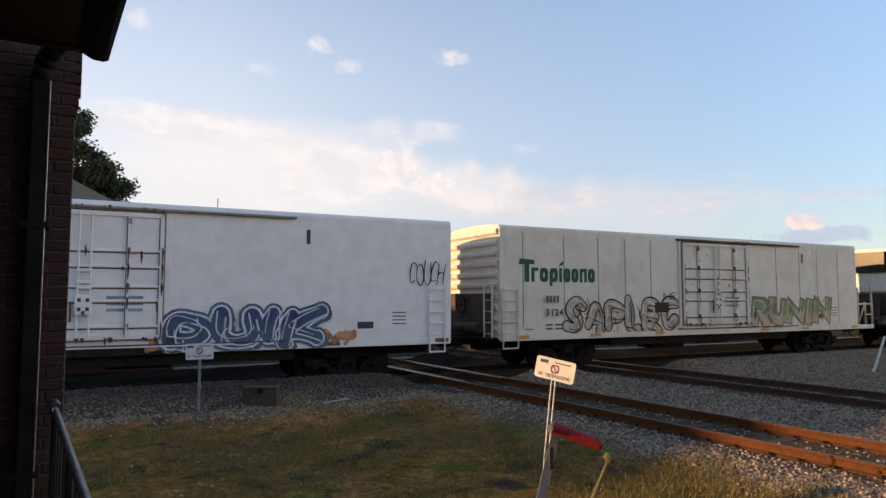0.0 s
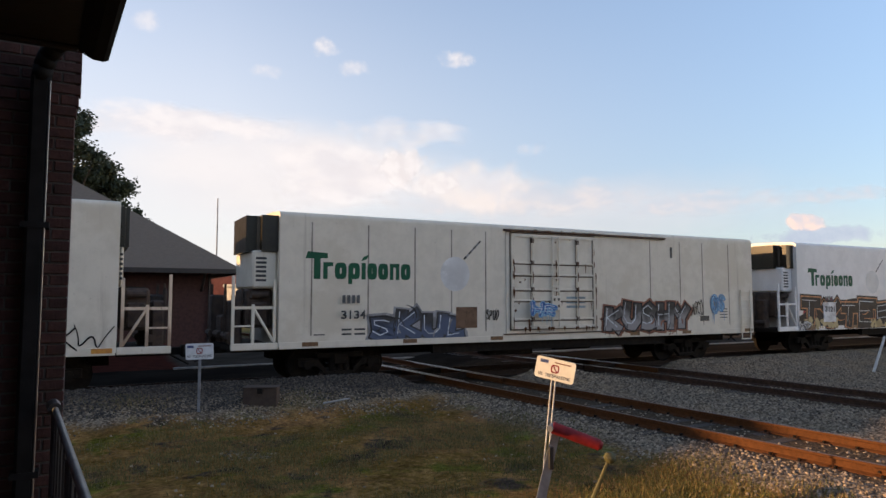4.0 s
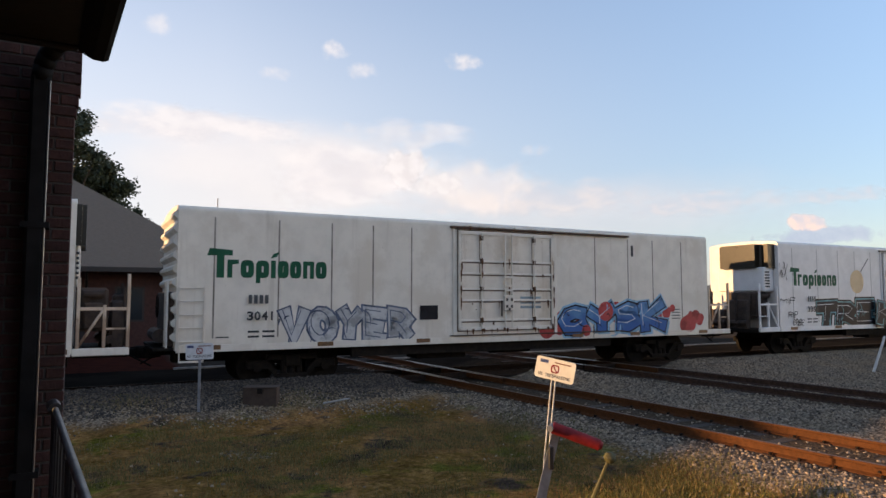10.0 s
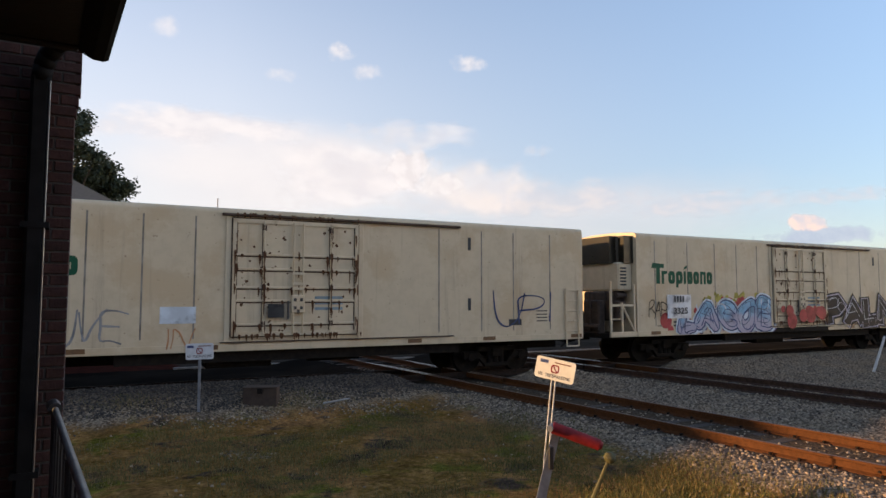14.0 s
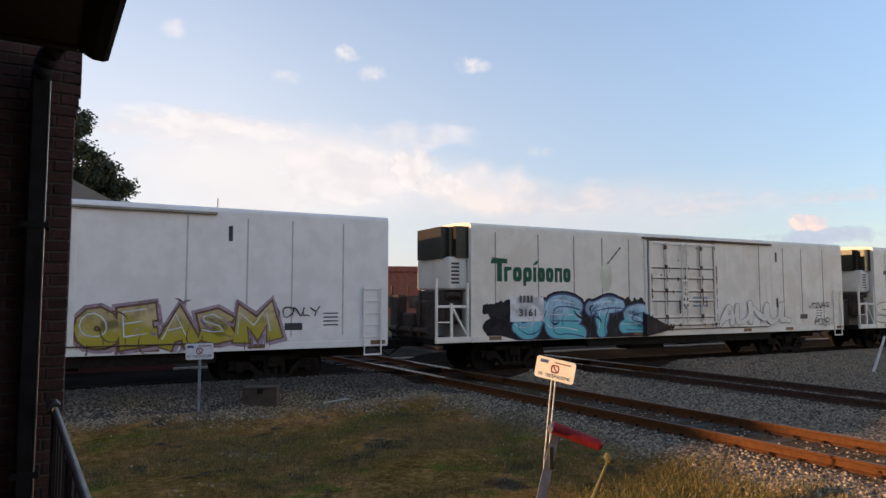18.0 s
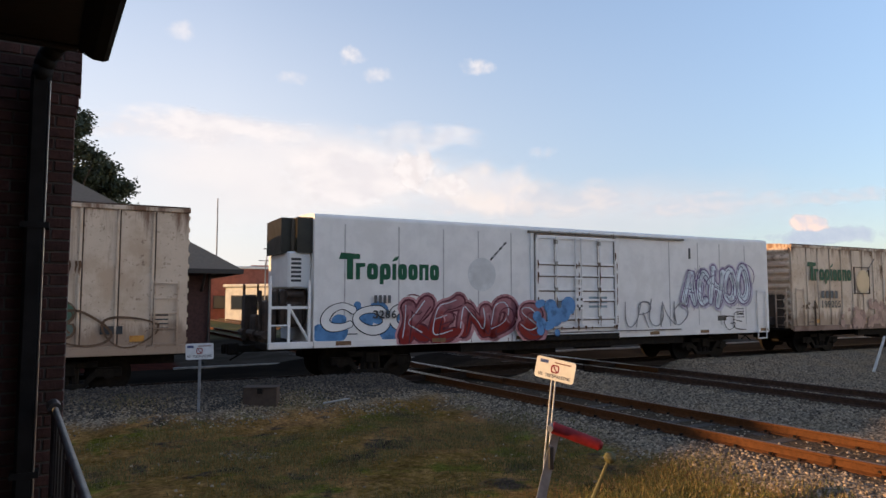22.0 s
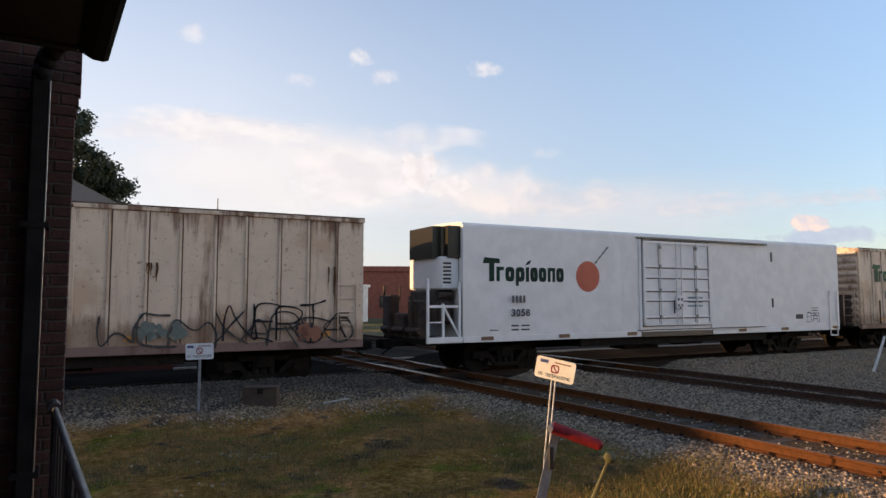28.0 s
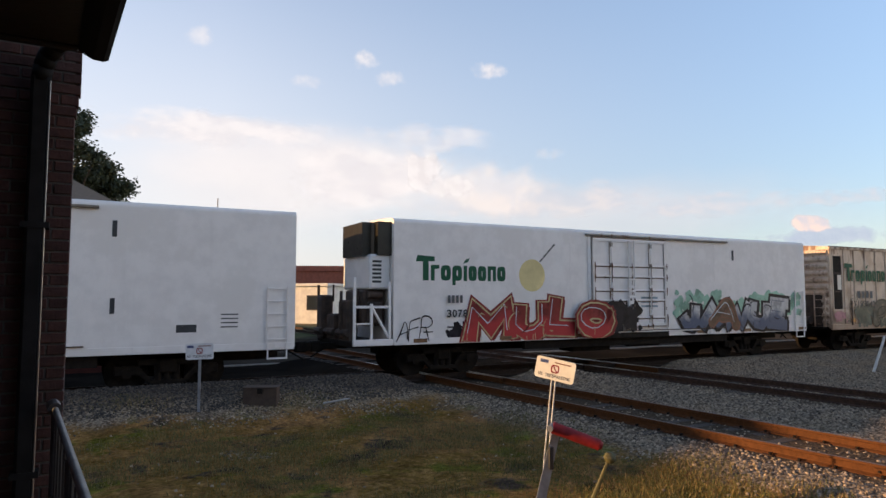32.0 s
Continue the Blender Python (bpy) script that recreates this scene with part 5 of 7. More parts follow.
WORDS = {"white": "clean white", "worn": "worn off-white", "cream": "chalky cream", "beige": "dirty beige", "rusty": "rust-streaked cream"}


def door_grime_shade(x0, x1, z0, z1, heavy):
    """Dark lines round the door and under each of its bars: rust, and the bars' shade drawn in."""
    y = -1.6
    out = []
    for a, b, c, d in ((x0 - 0.03, x0, z0, z1), (x1, x1 + 0.03, z0, z1), (x0, x1, z1, z1 + 0.035), (x0, x1, z0 - 0.03, z0)):
        out.append(Build().box(a, b, y - 0.032, y + 0.01, c, d).mesh("grime_line"))
    for k in DOOR_BARS[heavy]:
        z = z0 + (z1 - z0) * k - (0.028 if not heavy else 0.055)
        out.append(Build().box(x0 + 0.1, x1 - 0.1, y - 0.05, y - 0.04, z - 0.035, z).mesh("grime_line"))
    for x in (x0 + 0.75, x1 - 0.75):
        out.append(Build().box(x - 0.045, x - 0.022, y - 0.05, y - 0.04, z0 + 0.1, z1 - 0.1).mesh("grime_line"))
    for x in (x0 + 0.09, x1 - 0.115):
        out.append(Build().box(x, x + 0.025, y - 0.05, y - 0.04, z0 + 0.1, z1 - 0.1).mesh("grime_line"))
    return out


def machinery(car, length, end, mat):
    """Cooling unit on an open end platform, with white railings."""
    s = -1 if end == "rear" else 1
    x0 = 0.0 if end == "rear" else length

    def span(a, b):
        return (x0 + s * a, x0 + s * b) if s > 0 else (x0 + s * b, x0 + s * a)

    def unit_top():
        bm = bmesh.new()
        a, b = span(0.0, 0.74 if end == "rear" else 0.2)
        bmesh.ops.create_cube(bm, size=1.0, matrix=Matrix.LocRotScale(((a + b) / 2, -0.35, 3.83), None, (b - a, 2.22, 0.92)))
        edges = [e for e in bm.edges if abs(e.verts[0].co.z - e.verts[1].co.z) > 0.5 and (e.verts[0].co.x - x0) * s > (0.5 if end == "rear" else 0.1)]
        bmesh.ops.bevel(bm, geom=edges, offset=0.33 if end == "rear" else 0.1, segments=7, affect="EDGES")
        return Build().bm(bm).mesh("grille_hood")
    hood = place("cooling_hood", cached(("hood", end, length), unit_top), M["smoked"], car, None, "smoked black rounded cooling hood")

    def lower():
        a, b = span(0.0, 0.62 if end == "rear" else 0.1)
        return Build().box(a, b, -1.4, 0.7, 2.45, 3.40, 0.05).mesh("unit_box")
    box = place("unit_box", cached(("lower", end, length), lower), mat, car, None, "white machinery box under the hood")

    def louvre():
        a, b = span(0.28, 0.54) if end == "rear" else span(0.02, 0.08)
        return Build().box(a, b, -1.412, -1.398, 2.62, 2.68).mesh("louvre_slat")
    for i in range(6):
        place("louvre_slat", cached(("louvre", end, length), louvre), M["stencil"], box, pose(0, 0, 0.11 * i))

    def engine():
        a, b = span(0.05, 0.7)
        q = Build().box(a, b, -1.15, 0.3, 1.45, 2.44, 0.06)
        c, d = span(0.2, 0.6)
        q.box(c, d, -1.3, -1.1, 1.5, 2.1, 0.04)
        q.tube((c, -1.25, 2.3), (d, -1.25, 2.3), 0.09, 10)
        return q.mesh("engine")
    place("engine", cached(("engine", end, length), engine), M["brown_metal"], car, None, "dark oily diesel engine")

    def deck():
        a, b = span(0.0, 1.14)
        return Build().box(a, b, -1.6, -1.5, 0.93, 1.10, 0.015).mesh("platform_deck")
    deck_ = place("platform_deck", cached(("deck", end, length), deck), mat, car)

    def under_deck():
        a, b = span(0.0, 1.12)
        q = Build().box(a, b, -1.49, 1.55, 0.88, 1.04, 0.015)
        return q.mesh("deck_plate")
    place("deck_plate", cached(("deckplate", end, length), under_deck), M["truck"], deck_)

    def gear(k):
        a, b = span(*((0.75, 1.05), (0.55, 1.1), (0.85, 1.2))[k])
        y0, y1, z1 = ((-0.9, -0.1, 2.15), (0.05, 0.8, 1.75), (0.9, 1.4, 2.3))[k]
        return Build().box(a, b, y0, y1, 1.0, z1, 0.05).tube((a, y0 - 0.05, 1.25), (a, y1, 1.25), 0.10, 8).tube((b, y0, z1 - 0.2), (b, y0, z1 + 0.3), 0.03, 6).mesh("end_gear")
    for k in range(3):
        place("end_gear", cached(("endgear", k, end, length), lambda k=k: gear(k)), M["brown_metal"], deck_, None, "grimy brown brake and fuel gear")

    def post(x, y, z1):
        return Build().box(x - 0.035, x + 0.035, y - 0.035, y + 0.035, 1.1, z1, 0.008).mesh("railing_post")
    for dx, y, z1 in ((1.10, -1.55, 2.75), (0.62, -1.55, 2.05), (0.10, -1.56, 2.65), (1.10, 1.55, 2.6), (1.10, -0.5, 2.4)):
        x = x0 + s * dx
        place("railing_post", cached(("post", x, y), lambda x=x, y=y, z1=z1: post(x, y, z1)), (mat if end == "rear" else M["rusty"]) if y < -1 else M["brown_metal"], deck_)

    def rail_(kind):
        q = Build()
        a, b = span(0.08, 1.12)
        if kind == "side":
            q.box(a, b, -1.57, -1.53, 1.93, 2.0)
        elif kind == "side_low":
            c, d = span(0.62, 1.12)
            q.box(c, d, -1.57, -1.53, 1.5, 1.54)
        elif kind == "brace":
            q.tube((x0 + s * 0.12, -1.55, 1.14), (x0 + s * 0.6, -1.55, 1.95), 0.035, 6)
        return q.mesh("railing_bar")
    for kind in ("side", "side_low", "brace"):
        place("railing_bar", cached(("rail", kind, end, length), lambda kind=kind: rail_(kind)), mat if end == "rear" else M["rusty"], deck_)


def end_gear(car, mat):
    """Brake gear and ladder on a ribbed end."""
    g = place("brake_panel", cached("brake_panel", lambda: Build().box(-0.14, -0.0, -1.25, 1.4, 1.05, 2.35, 0.02).mesh("brake_panel")), M["brown_metal"], car, None, "grimy brown brake gear on the end")
    place("brake_wheel", cached("brake_wheel", lambda: brake_wheel()), M["truck"], g)
    place("air_tank", cached("air_tank", lambda: Build().tube((-0.28, -0.9, 1.3), (-0.28, 0.6, 1.3), 0.16, 12).mesh("air_tank")), M["brown_metal"], g)
    for y in (-1.45, -1.0):
        place("ladder_rail", cached(("lrail", y), lambda y=y: Build().box(-0.2, -0.16, y - 0.02, y + 0.02, 1.0, 2.6).mesh("ladder_rail")), mat, car)
    for i in range(5):
        place("ladder_rung", cached(("lrung", i), lambda i=i: Build().tube((-0.19, -1.45, 1.15 + 0.33 * i), (-0.19, -1.0, 1.15 + 0.33 * i), 0.014, 6).mesh("ladder_rung")), mat, car)
    place("crossover_step", cached("xstep", lambda: Build().box(-0.45, -0.02, -1.5, 1.5, 0.98, 1.04).mesh("crossover_step")), M["truck"], car)


def brake_wheel():
    b = Build()
    n = 20
    for i in range(n):
        a0, a1 = 6.2832 * i / n, 6.2832 * (i + 1) / n
        b.tube((-0.24, 0.3 + 0.28 * math.cos(a0), 2.0 + 0.28 * math.sin(a0)), (-0.24, 0.3 + 0.28 * math.cos(a1), 2.0 + 0.28 * math.sin(a1)), 0.02, 5)
    for i in range(4):
        b.tube((-0.24, 0.3, 2.0), (-0.24, 0.3 + 0.28 * math.cos(1.5708 * i), 2.0 + 0.28 * math.sin(1.5708 * i)), 0.015, 5)
    return b.mesh("brake_wheel")


def bogies(car, length, lo, hi, spread):
    mid = (lo + hi) / 2
    for x in (mid - spread, mid + spread):
        t = place("bogie", BOLSTER, M["truck"], car, pose(x, 0, 0), "grimy four-wheel bogie")
        for dx in (-0.875, 0.875):
            place("wheelset", WHEELSET, M["truck"], t, pose(dx, 0, 0))
        for me, nm in ((FRAME_L, "side_frame"), (FRAME_R, "side_frame"), (SPRING_L, "spring"), (SPRING_R, "spring")):
            place(nm, me, M["truck"], t)
    place("coupler", COUPLER, M["truck"], car, pose(hi - 0.25, 0, 0))
    place("coupler", COUPLER, M["truck"], car, pose(lo + 0.25, 0, 0, 0, 0, 180))


def marks(car, n, rect, y):
    """Owner's letters as plain blocks."""
    x0, x1, z0, z1 = rect
    cell = (x1 - x0) / n
    for i in range(n):
        b = Build().plate([(x0 + cell * (i + 0.14), z0), (x0 + cell * (i + 0.14), z1), (x0 + cell * (i + 0.80), z1), (x0 + cell * (i + 0.80), z0)], y)
        part("mark_block", b, M["mark_grey"], car)


def lines(car, rects, y, mat="stencil"):
    for x0, x1, z0, z1 in rects:
        part("stencil_line", Build().plate([(x0, z0), (x0, z1), (x1, z1), (x1, z0)], y), M[mat], car)


def wagon(key):
    rear, style, end, paint, number, decal = WAGONS[key]
    mat = M[paint]
    tall = style == "reefer"
    length = 17.7 if tall else 16.7
    label = f"{WORDS[paint]} refrigerated freight wagon" if tall else f"{WORDS[paint]} ribbed boxcar"
    label += " with graffiti along its sill" if PAINT[key] and key not in "T" else (" without graffiti" if key not in ("X", "Y", "AA") else " with plain sides")
    car = thing("freight_wagon", label, "freight car", "wagons of the freight train")
    y = -1.6
    if tall:
        place("body", cached("reefer_body", lambda: section_body(17.7, 4.40, 0.13, 0.07).mesh("body")), mat, car)
        lo, hi = (-1.1, 17.7) if end == "rear" else (0.0, 18.8)
        d0, d1 = (6.9, 10.12) if end == "rear" else (7.5, 10.85)
        seams = (0.83, 2.38, 3.76, 4.91, 6.05, 12.56, 13.96, 15.07, 16.42)
        if key not in ("B", "C", "X", "Y", "T", "R", "W"):
            for x in seams:
                place("panel_seam", cached(("seam", x), lambda x=x: Build().box(x - 0.02, x + 0.02, y - 0.003, y + 0.01, 1.25, 4.15).mesh("panel_seam")), M["seam_faint" if paint == "white" else "seam"], car)
        elif key not in ("X", "Y"):
            for x in (6.05, 12.56):
                place("panel_seam", cached(("seam", x), lambda x=x: Build().box(x - 0.02, x + 0.02, y - 0.003, y + 0.01, 1.25, 4.15).mesh("panel_seam")), mat, car)
        lx = (0.07, 0.63) if end == "front" else (17.0, 17.5)
        place("ladder", cached(("ladder", end), lambda: ladder_mesh(lx[0], lx[1], 1.13, 2.5, y, 5)), mat, car)
        side_step = Build().box(lx[0], lx[1], y - 0.06, y - 0.02, 0.70, 0.74).box(lx[0], lx[0] + 0.03, y - 0.06, y - 0.03, 0.7, 1.12).box(lx[1] - 0.03, lx[1], y - 0.06, y - 0.03, 0.7, 1.12)
        place("side_step", cached(("step", end), lambda: side_step.mesh("side_step")), mat, car)
        if end == "front":
            for me in cached("ribs_rear", lambda: end_ribs(0.0, -1, 10, 1.3, 4.2)):
                place("end_rib", me, mat, car)
            end_gear(car, mat)
        machinery(car, length, end, mat)
        place("vent_slot", cached(("slot", end), lambda: Build().box(14.1 - (0.6 if end == "rear" else 0), 14.2 - (0.6 if end == "rear" else 0), y - 0.012, y, 3.58, 3.95, 0.004).mesh("vent_slot")), M["stencil"], car)
        place("side_sill", cached("sill", lambda: Build().box(0.02, 17.68, y - 0.012, y + 0.05, 0.93, 1.10, 0.006).mesh("side_sill")), mat, car)
    else:
        place("body", cached("boxcar_body", lambda: section_body(16.7, 4.30, 0.04, 0.12).mesh("body")), mat, car)
        lo, hi = 0.0, 16.7
        d0, d1 = (6.78, 9.53) if key == "S" else (7.05, 9.8)
        for x in (0.91, 1.62, 2.4, 3.17, 3.91, 4.64, 5.41, 6.13, 10.63, 11.41, 12.13, 12.92, 13.64, 14.46, 15.2, 15.94):
            place("side_post", cached(("sidepost", x), lambda x=x: Build().box(x - 0.03, x + 0.03, y - 0.035, y + 0.01, 1.15, 4.22, 0.008).mesh("side_post")), mat, car)
            place("post_seam", cached(("postseam", x), lambda x=x: Build().box(x + 0.03, x + 0.062, y - 0.006, y + 0.01, 1.15, 4.22).mesh("post_seam")), M["seam_rust"], car)
        rnd = random.Random(int(-rear))
        for i in range(7):
            xs, zt = rnd.uniform(0.8, 16.0), rnd.choice((4.18, 4.18, 3.6, 3.0))
            if d0 - 0.3 < xs < d1 + 0.3:
                continue
            b, drop = Build(), rnd.uniform(0.3, 1.3)
            for j in range(4):
                xj, w_, dj = xs + rnd.uniform(-0.13, 0.13), rnd.uniform(0.008, 0.026), 0.8 * drop * rnd.uniform(0.35, 1.0)
                ribbon(b, [(xj, zt), (xj + 0.01, zt - 0.3 * dj), (xj - 0.01, zt - 0.7 * dj), (xj, zt - dj)], [w_, w_ * 1.1, w_ * 0.6, 0.006], y - 0.0365 - 0.0003 * j)
            tagged(part("rust_run", b, M["rust_run"], car, "brown rust run down the side"), kind="stuff")
        place("roof_rail", cached("roof_rail", lambda: Build().box(-0.03, 16.73, y - 0.045, y + 0.05, 4.2, 4.3, 0.012).mesh("roof_rail")), mat, car)
        place("roof_edge", cached("roof_edge", lambda: Build().box(-0.02, 16.72, y - 0.03, y + 0.03, 4.302, 4.335).mesh("roof_edge")), M["seam_rust"], car, None, "rusty roof edge")
        for i in range(12):
            place("roof_rib", cached(("roofrib", i), lambda i=i: Build().box(0.6 + 1.4 * i, 0.66 + 1.4 * i, -0.7, 0.7, 4.33, 4.425).mesh("roof_rib")), mat, car)
        for me in cached("ribs_box", lambda: end_ribs(0.0, -1, 11, 1.25, 4.1)):
            place("end_rib", me, mat, car)
        end_gear(car, mat)
        for me in cached("ribs_box_f", lambda: end_ribs(16.7, 1, 11, 1.25, 4.1)):
            place("end_rib", me, mat, car, pose(-0.05, 0, 0))
        o0, o1, p0, p1 = (0.16, 0.74, 1.75, 3.93) if end == "rear" else (16.2, 16.62, 1.75, 3.8)
        # the bay's inner shade is a dark plate on the closed side
        place("machinery_bay", cached(("bay", end), lambda: Build().box(o0, o1, y - 0.006, y + 0.03, p0, p1).mesh("bay")), M["recess_shade"], car, None, "flat dark plate drawn as the shaded machinery bay")
        fr = Build().box(o0 - 0.05, o0, y - 0.03, y, p0, p1).box(o1, o1 + 0.04, y - 0.03, y, p0, p1).box(o0 - 0.05, o1 + 0.04, y - 0.03, y, p1, p1 + 0.06).box(o0 - 0.05, o1 + 0.04, y - 0.03, y, p0 - 0.06, p0)
        place("bay_frame", cached(("bayframe", end), lambda: fr.mesh("bay_frame")), mat, car)
        if end == "front":
            for i in range(14):
                place("louvre_slat", cached(("bayslat", i), lambda i=i: Build().box(o0, o1, y - 0.022, y - 0.008, p0 + 0.08 + 0.14 * i, p0 + 0.115 + 0.14 * i).mesh("slat")), M["brown_metal"], car)
        else:
            place("bay_unit", cached("bayunit", lambda: Build().box(o0 + 0.3, o1 - 0.02, y - 0.016, y - 0.004, 2.55, 3.15, 0.004).mesh("bay_unit")), M["worn"], car, None, "pale machinery box in the bay")
            for z in (2.45, 3.2):
                place("bay_rail", cached(("bayrail", z), lambda z=z: Build().box(o0, o1, y - 0.018, y - 0.007, z, z + 0.05).mesh("bay_rail")), M["brown_metal"], car)
        lx = (16.0, 16.5) if end == "rear" else (0.15, 0.65)
        place("ladder", cached(("ladder_b", end), lambda: ladder_mesh(lx[0], lx[1], 1.1, 2.6, y, 5)), mat, car)
        place("handrail", cached(("grab", end), lambda: Build().tube((1.3, y - 0.06, 1.1), (1.3, y - 0.06, 2.1), 0.03, 6).mesh("handrail")), M["seam_rust"], car)
        place("side_sill", cached("sill_b", lambda: Build().box(0.0, 16.7, y - 0.03, y + 0.05, 0.92, 1.13, 0.01).mesh("side_sill")), M["sill_rust"] if key in "OSU" else mat, car)
    under = place("centre_sill", cached(("under", length), lambda: underframe_mesh(length)), M["truck"], car)
    for nm, me in cached(("bits", length), lambda: under_bits(length)):
        place(nm, me, M["truck"], under)
    bogies(car, length, lo, hi, 6.5 if tall else 5.9)
    # door
    z0, z1 = (1.28, 4.14) if tall else (1.2, 4.12)
    slab, fr_, bars, rods, lock, hinges, stencil = cached(("door", d0, tall), lambda: door_parts(d0, d1, z0, z1, not tall))
    dm = M["red_door"] if key == "V" else (M["sill_rust"] if key == "U" else (M["worn_door"] if paint == "worn" else (M["rusty_door"] if paint == "rusty" else mat)))
    door = place("door", slab, dm, car, None, "faded oxide red plug door" if key == "V" else "plug door with lock rods")
    fit_ = M["oxide_bar"] if key == "V" else mat
    place("door_frame", fr_, fit_, door)
    for me in bars:
        place("door_bar", me, fit_, door)
    for i, me in enumerate(cached(("grime", d0, tall), lambda: door_grime_shade(d0, d1, z0, z1, not tall))):
        place("grime_line", me, M["door_grime_shade" if paint in ("worn", "white") else "seam_rust"], door)
    for me in rods:
        place("lock_rod", me, fit_, door)
    lock_ = place("lock_box", lock, fit_, door)
    xm = (d0 + d1) / 2
    for dx, dz in ((-0.08, 0.68), (0.08, 0.68), (-0.08, 0.88), (0.08, 0.88), (0.0, 0.60)):
        place("lock_bolt", cached(("lockbolt", d0, dx, dz), lambda dx=dx, dz=dz: Build().box(xm + dx - 0.035, xm + dx + 0.035, y - 0.152, y - 0.139, z0 + dz - 0.04, z0 + dz + 0.04, 0.004).mesh("lock_bolt")), M["lock_dark"], lock_)
    for k in (1.12, 1.24, 1.5):
        place("rod_guide", cached(("guide", d0, k), lambda k=k: Build().box(xm - 0.15, xm + 0.15, y - 0.138, y - 0.10, z0 + k, z0 + k + 0.07, 0.008).mesh("rod_guide")), mat, lock_)
    place("lock_lever", cached(("locklever", d0), lambda: Build().box(xm - 0.27, xm - 0.22, y - 0.13, y - 0.09, z0 + 0.4, z0 + 0.85, 0.008).mesh("lock_lever")), M["lock_dark"], lock_)
    for me in hinges:
        place("keeper", me, M["seam_rust"] if paint != "white" else M["seam"], door)
    if key not in "VQ":
        for me in stencil:
            place("stencil_line", me, M["ink_steel"], door)
    tl = (d0 - 0.25, d1 + 3.1) if tall else (d0 - 0.2, d1 + 0.1)
    place("door_track", cached(("dtrack", tl), lambda: Build().box(tl[0], tl[1], y - 0.10, y - 0.0, 4.2, 4.26, 0.008).mesh("door_track")), M["seam_rust"] if paint != "white" else M["seam"], car, None, "grimy upper door track")
    place("lower_track", cached(("ltrack", tl), lambda: Build().box(tl[0], tl[1] - 0.2, y - 0.06, y - 0.0, 1.125, 1.155, 0.008).mesh("lower_track")), M["brown_metal"] if key != "T" else M["black_metal"], car)
    for x in (d0 - 0.16, d1 + 0.03):
        place("door_post", cached(("dpost", x), lambda x=x: Build().box(x, x + 0.13, y - 0.03, y, 1.15, 4.2, 0.008).mesh("door_post")), mat, car)
    if key in "BEFGIJPTW":
        # flat dark strip on the sill, drawn as the recess below the door
        place("sill_recess", cached(("recess", d0), lambda: Build().box(d0 - 0.08, d1 + 0.12, y - 0.02, y + 0.01, 0.915, 1.11).mesh("sill_recess")), M["recess_shade"] if key != "T" else M["black_metal"], car, None, "flat dark strip drawn as the gap below the door")
        place("threshold_rail", cached(("threshold", d0), lambda: Build().box(d0 - 0.1, d1 + (0.2 if end == "front" else 1.6), y - 0.05, y - 0.022, 1.085, 1.12, 0.006).mesh("threshold_rail")), mat, car)
    if key in ("K", "L", "M", "T", "X"):
        place("vent_slot", cached(("slot2", end), lambda: Build().box(13.5, 13.6, y - 0.012, y, 1.85, 2.2, 0.004).mesh("vent_slot")), M["stencil"], car)
    # reflective plates
    for x in ((0.6, 3.4, 6.2, 11.6, 14.0, 17.2) if tall else (1.3, 4.5, 7.4, 8.9, 11.0, 15.5)):
        place("reflector", cached(("refl", x, tall), lambda x=x: Build().box(x, x + (0.42 if tall else 0.3), y - 0.02, y - 0.013, 0.98 if tall else 1.22, 1.09 if tall else 1.36).mesh("reflector")), (M["amber"] if not tall or key in "AE" else M["dull_plate"]) if key not in "X" else mat, car)
    # lettering
    ym = y - 0.005
    if key not in ("X", "Y", "AA", "Q"):
        wx = (0.66, 3.62, 2.57, 3.40) if tall else (0.88, 3.8, 2.78, 3.65)
        for me in cached(("word", tall), lambda: wordmark(*wx, ym if tall else y - 0.042)):
            place("wordmark_bar", me, M["word_dark"] if key == "T" else M["word_green"], car)
    if number:
        if tall:
            marks(car, 4, (1.62, 2.15, 2.07, 2.28), y - 0.062)
            part("number", lettered(number, (1.6, 2.3, 1.66, 1.88), y - 0.062, 0.03), M["stencil"], car)
            lines(car, [(1.65, 1.92, 1.36, 1.41), (2.0, 2.3, 1.36, 1.41), (1.65, 1.92, 1.24, 1.29), (2.0, 2.3, 1.24, 1.29)], ym)
        else:
            marks(car, 4, (1.66, 2.85, 2.2, 2.5), y - 0.066)
            part("number", lettered(number, (1.65, 2.98, 1.82, 2.1), y - 0.066, 0.018), M["stencil"], car)
    lines(car, [(14.9, 15.35, 1.40, 1.58)] + [(15.9, 16.3, 1.5 + 0.1 * i, 1.53 + 0.1 * i) for i in range(4)] + [(0.9, 1.2, 1.25, 1.28)], y - 0.034 if not tall else ym)
    if decal and decal != "panel":
        fx = (5.25, 6.2) if end == "front" and tall else ((4.55, 5.5) if tall else (4.15, 5.1))
        if key in "TW":
            fx = (4.1, 5.06)
        if decal == "melon":
            fx = (fx[0] + 0.28, fx[1] - 0.18)
        b = disc(Build(), sum(fx) / 2, 2.89, (fx[1] - fx[0]) / 2, 0.49, ym if tall else y - 0.038, 28)
        dec = part("fruit_decal", b, M["decal_" + decal], car, "round fruit decal")
        sx = fx[1] - 0.16
        for i in range(7):
            a0, a1 = i / 7, (i + 1) / 7
            pts = [(sx + 0.56 * a0, 3.30 + 0.55 * a0), (sx + 0.56 * a0 - 0.05, 3.33 + 0.55 * a0), (sx + 0.56 * a1 - 0.05, 3.33 + 0.55 * a1), (sx + 0.56 * a1, 3.30 + 0.55 * a1)]
            part("straw_stripe", Build().plate(pts, (ym if tall else y - 0.038) - 0.001), M["ink_grey"] if i % 2 else M["ink_char"], dec)
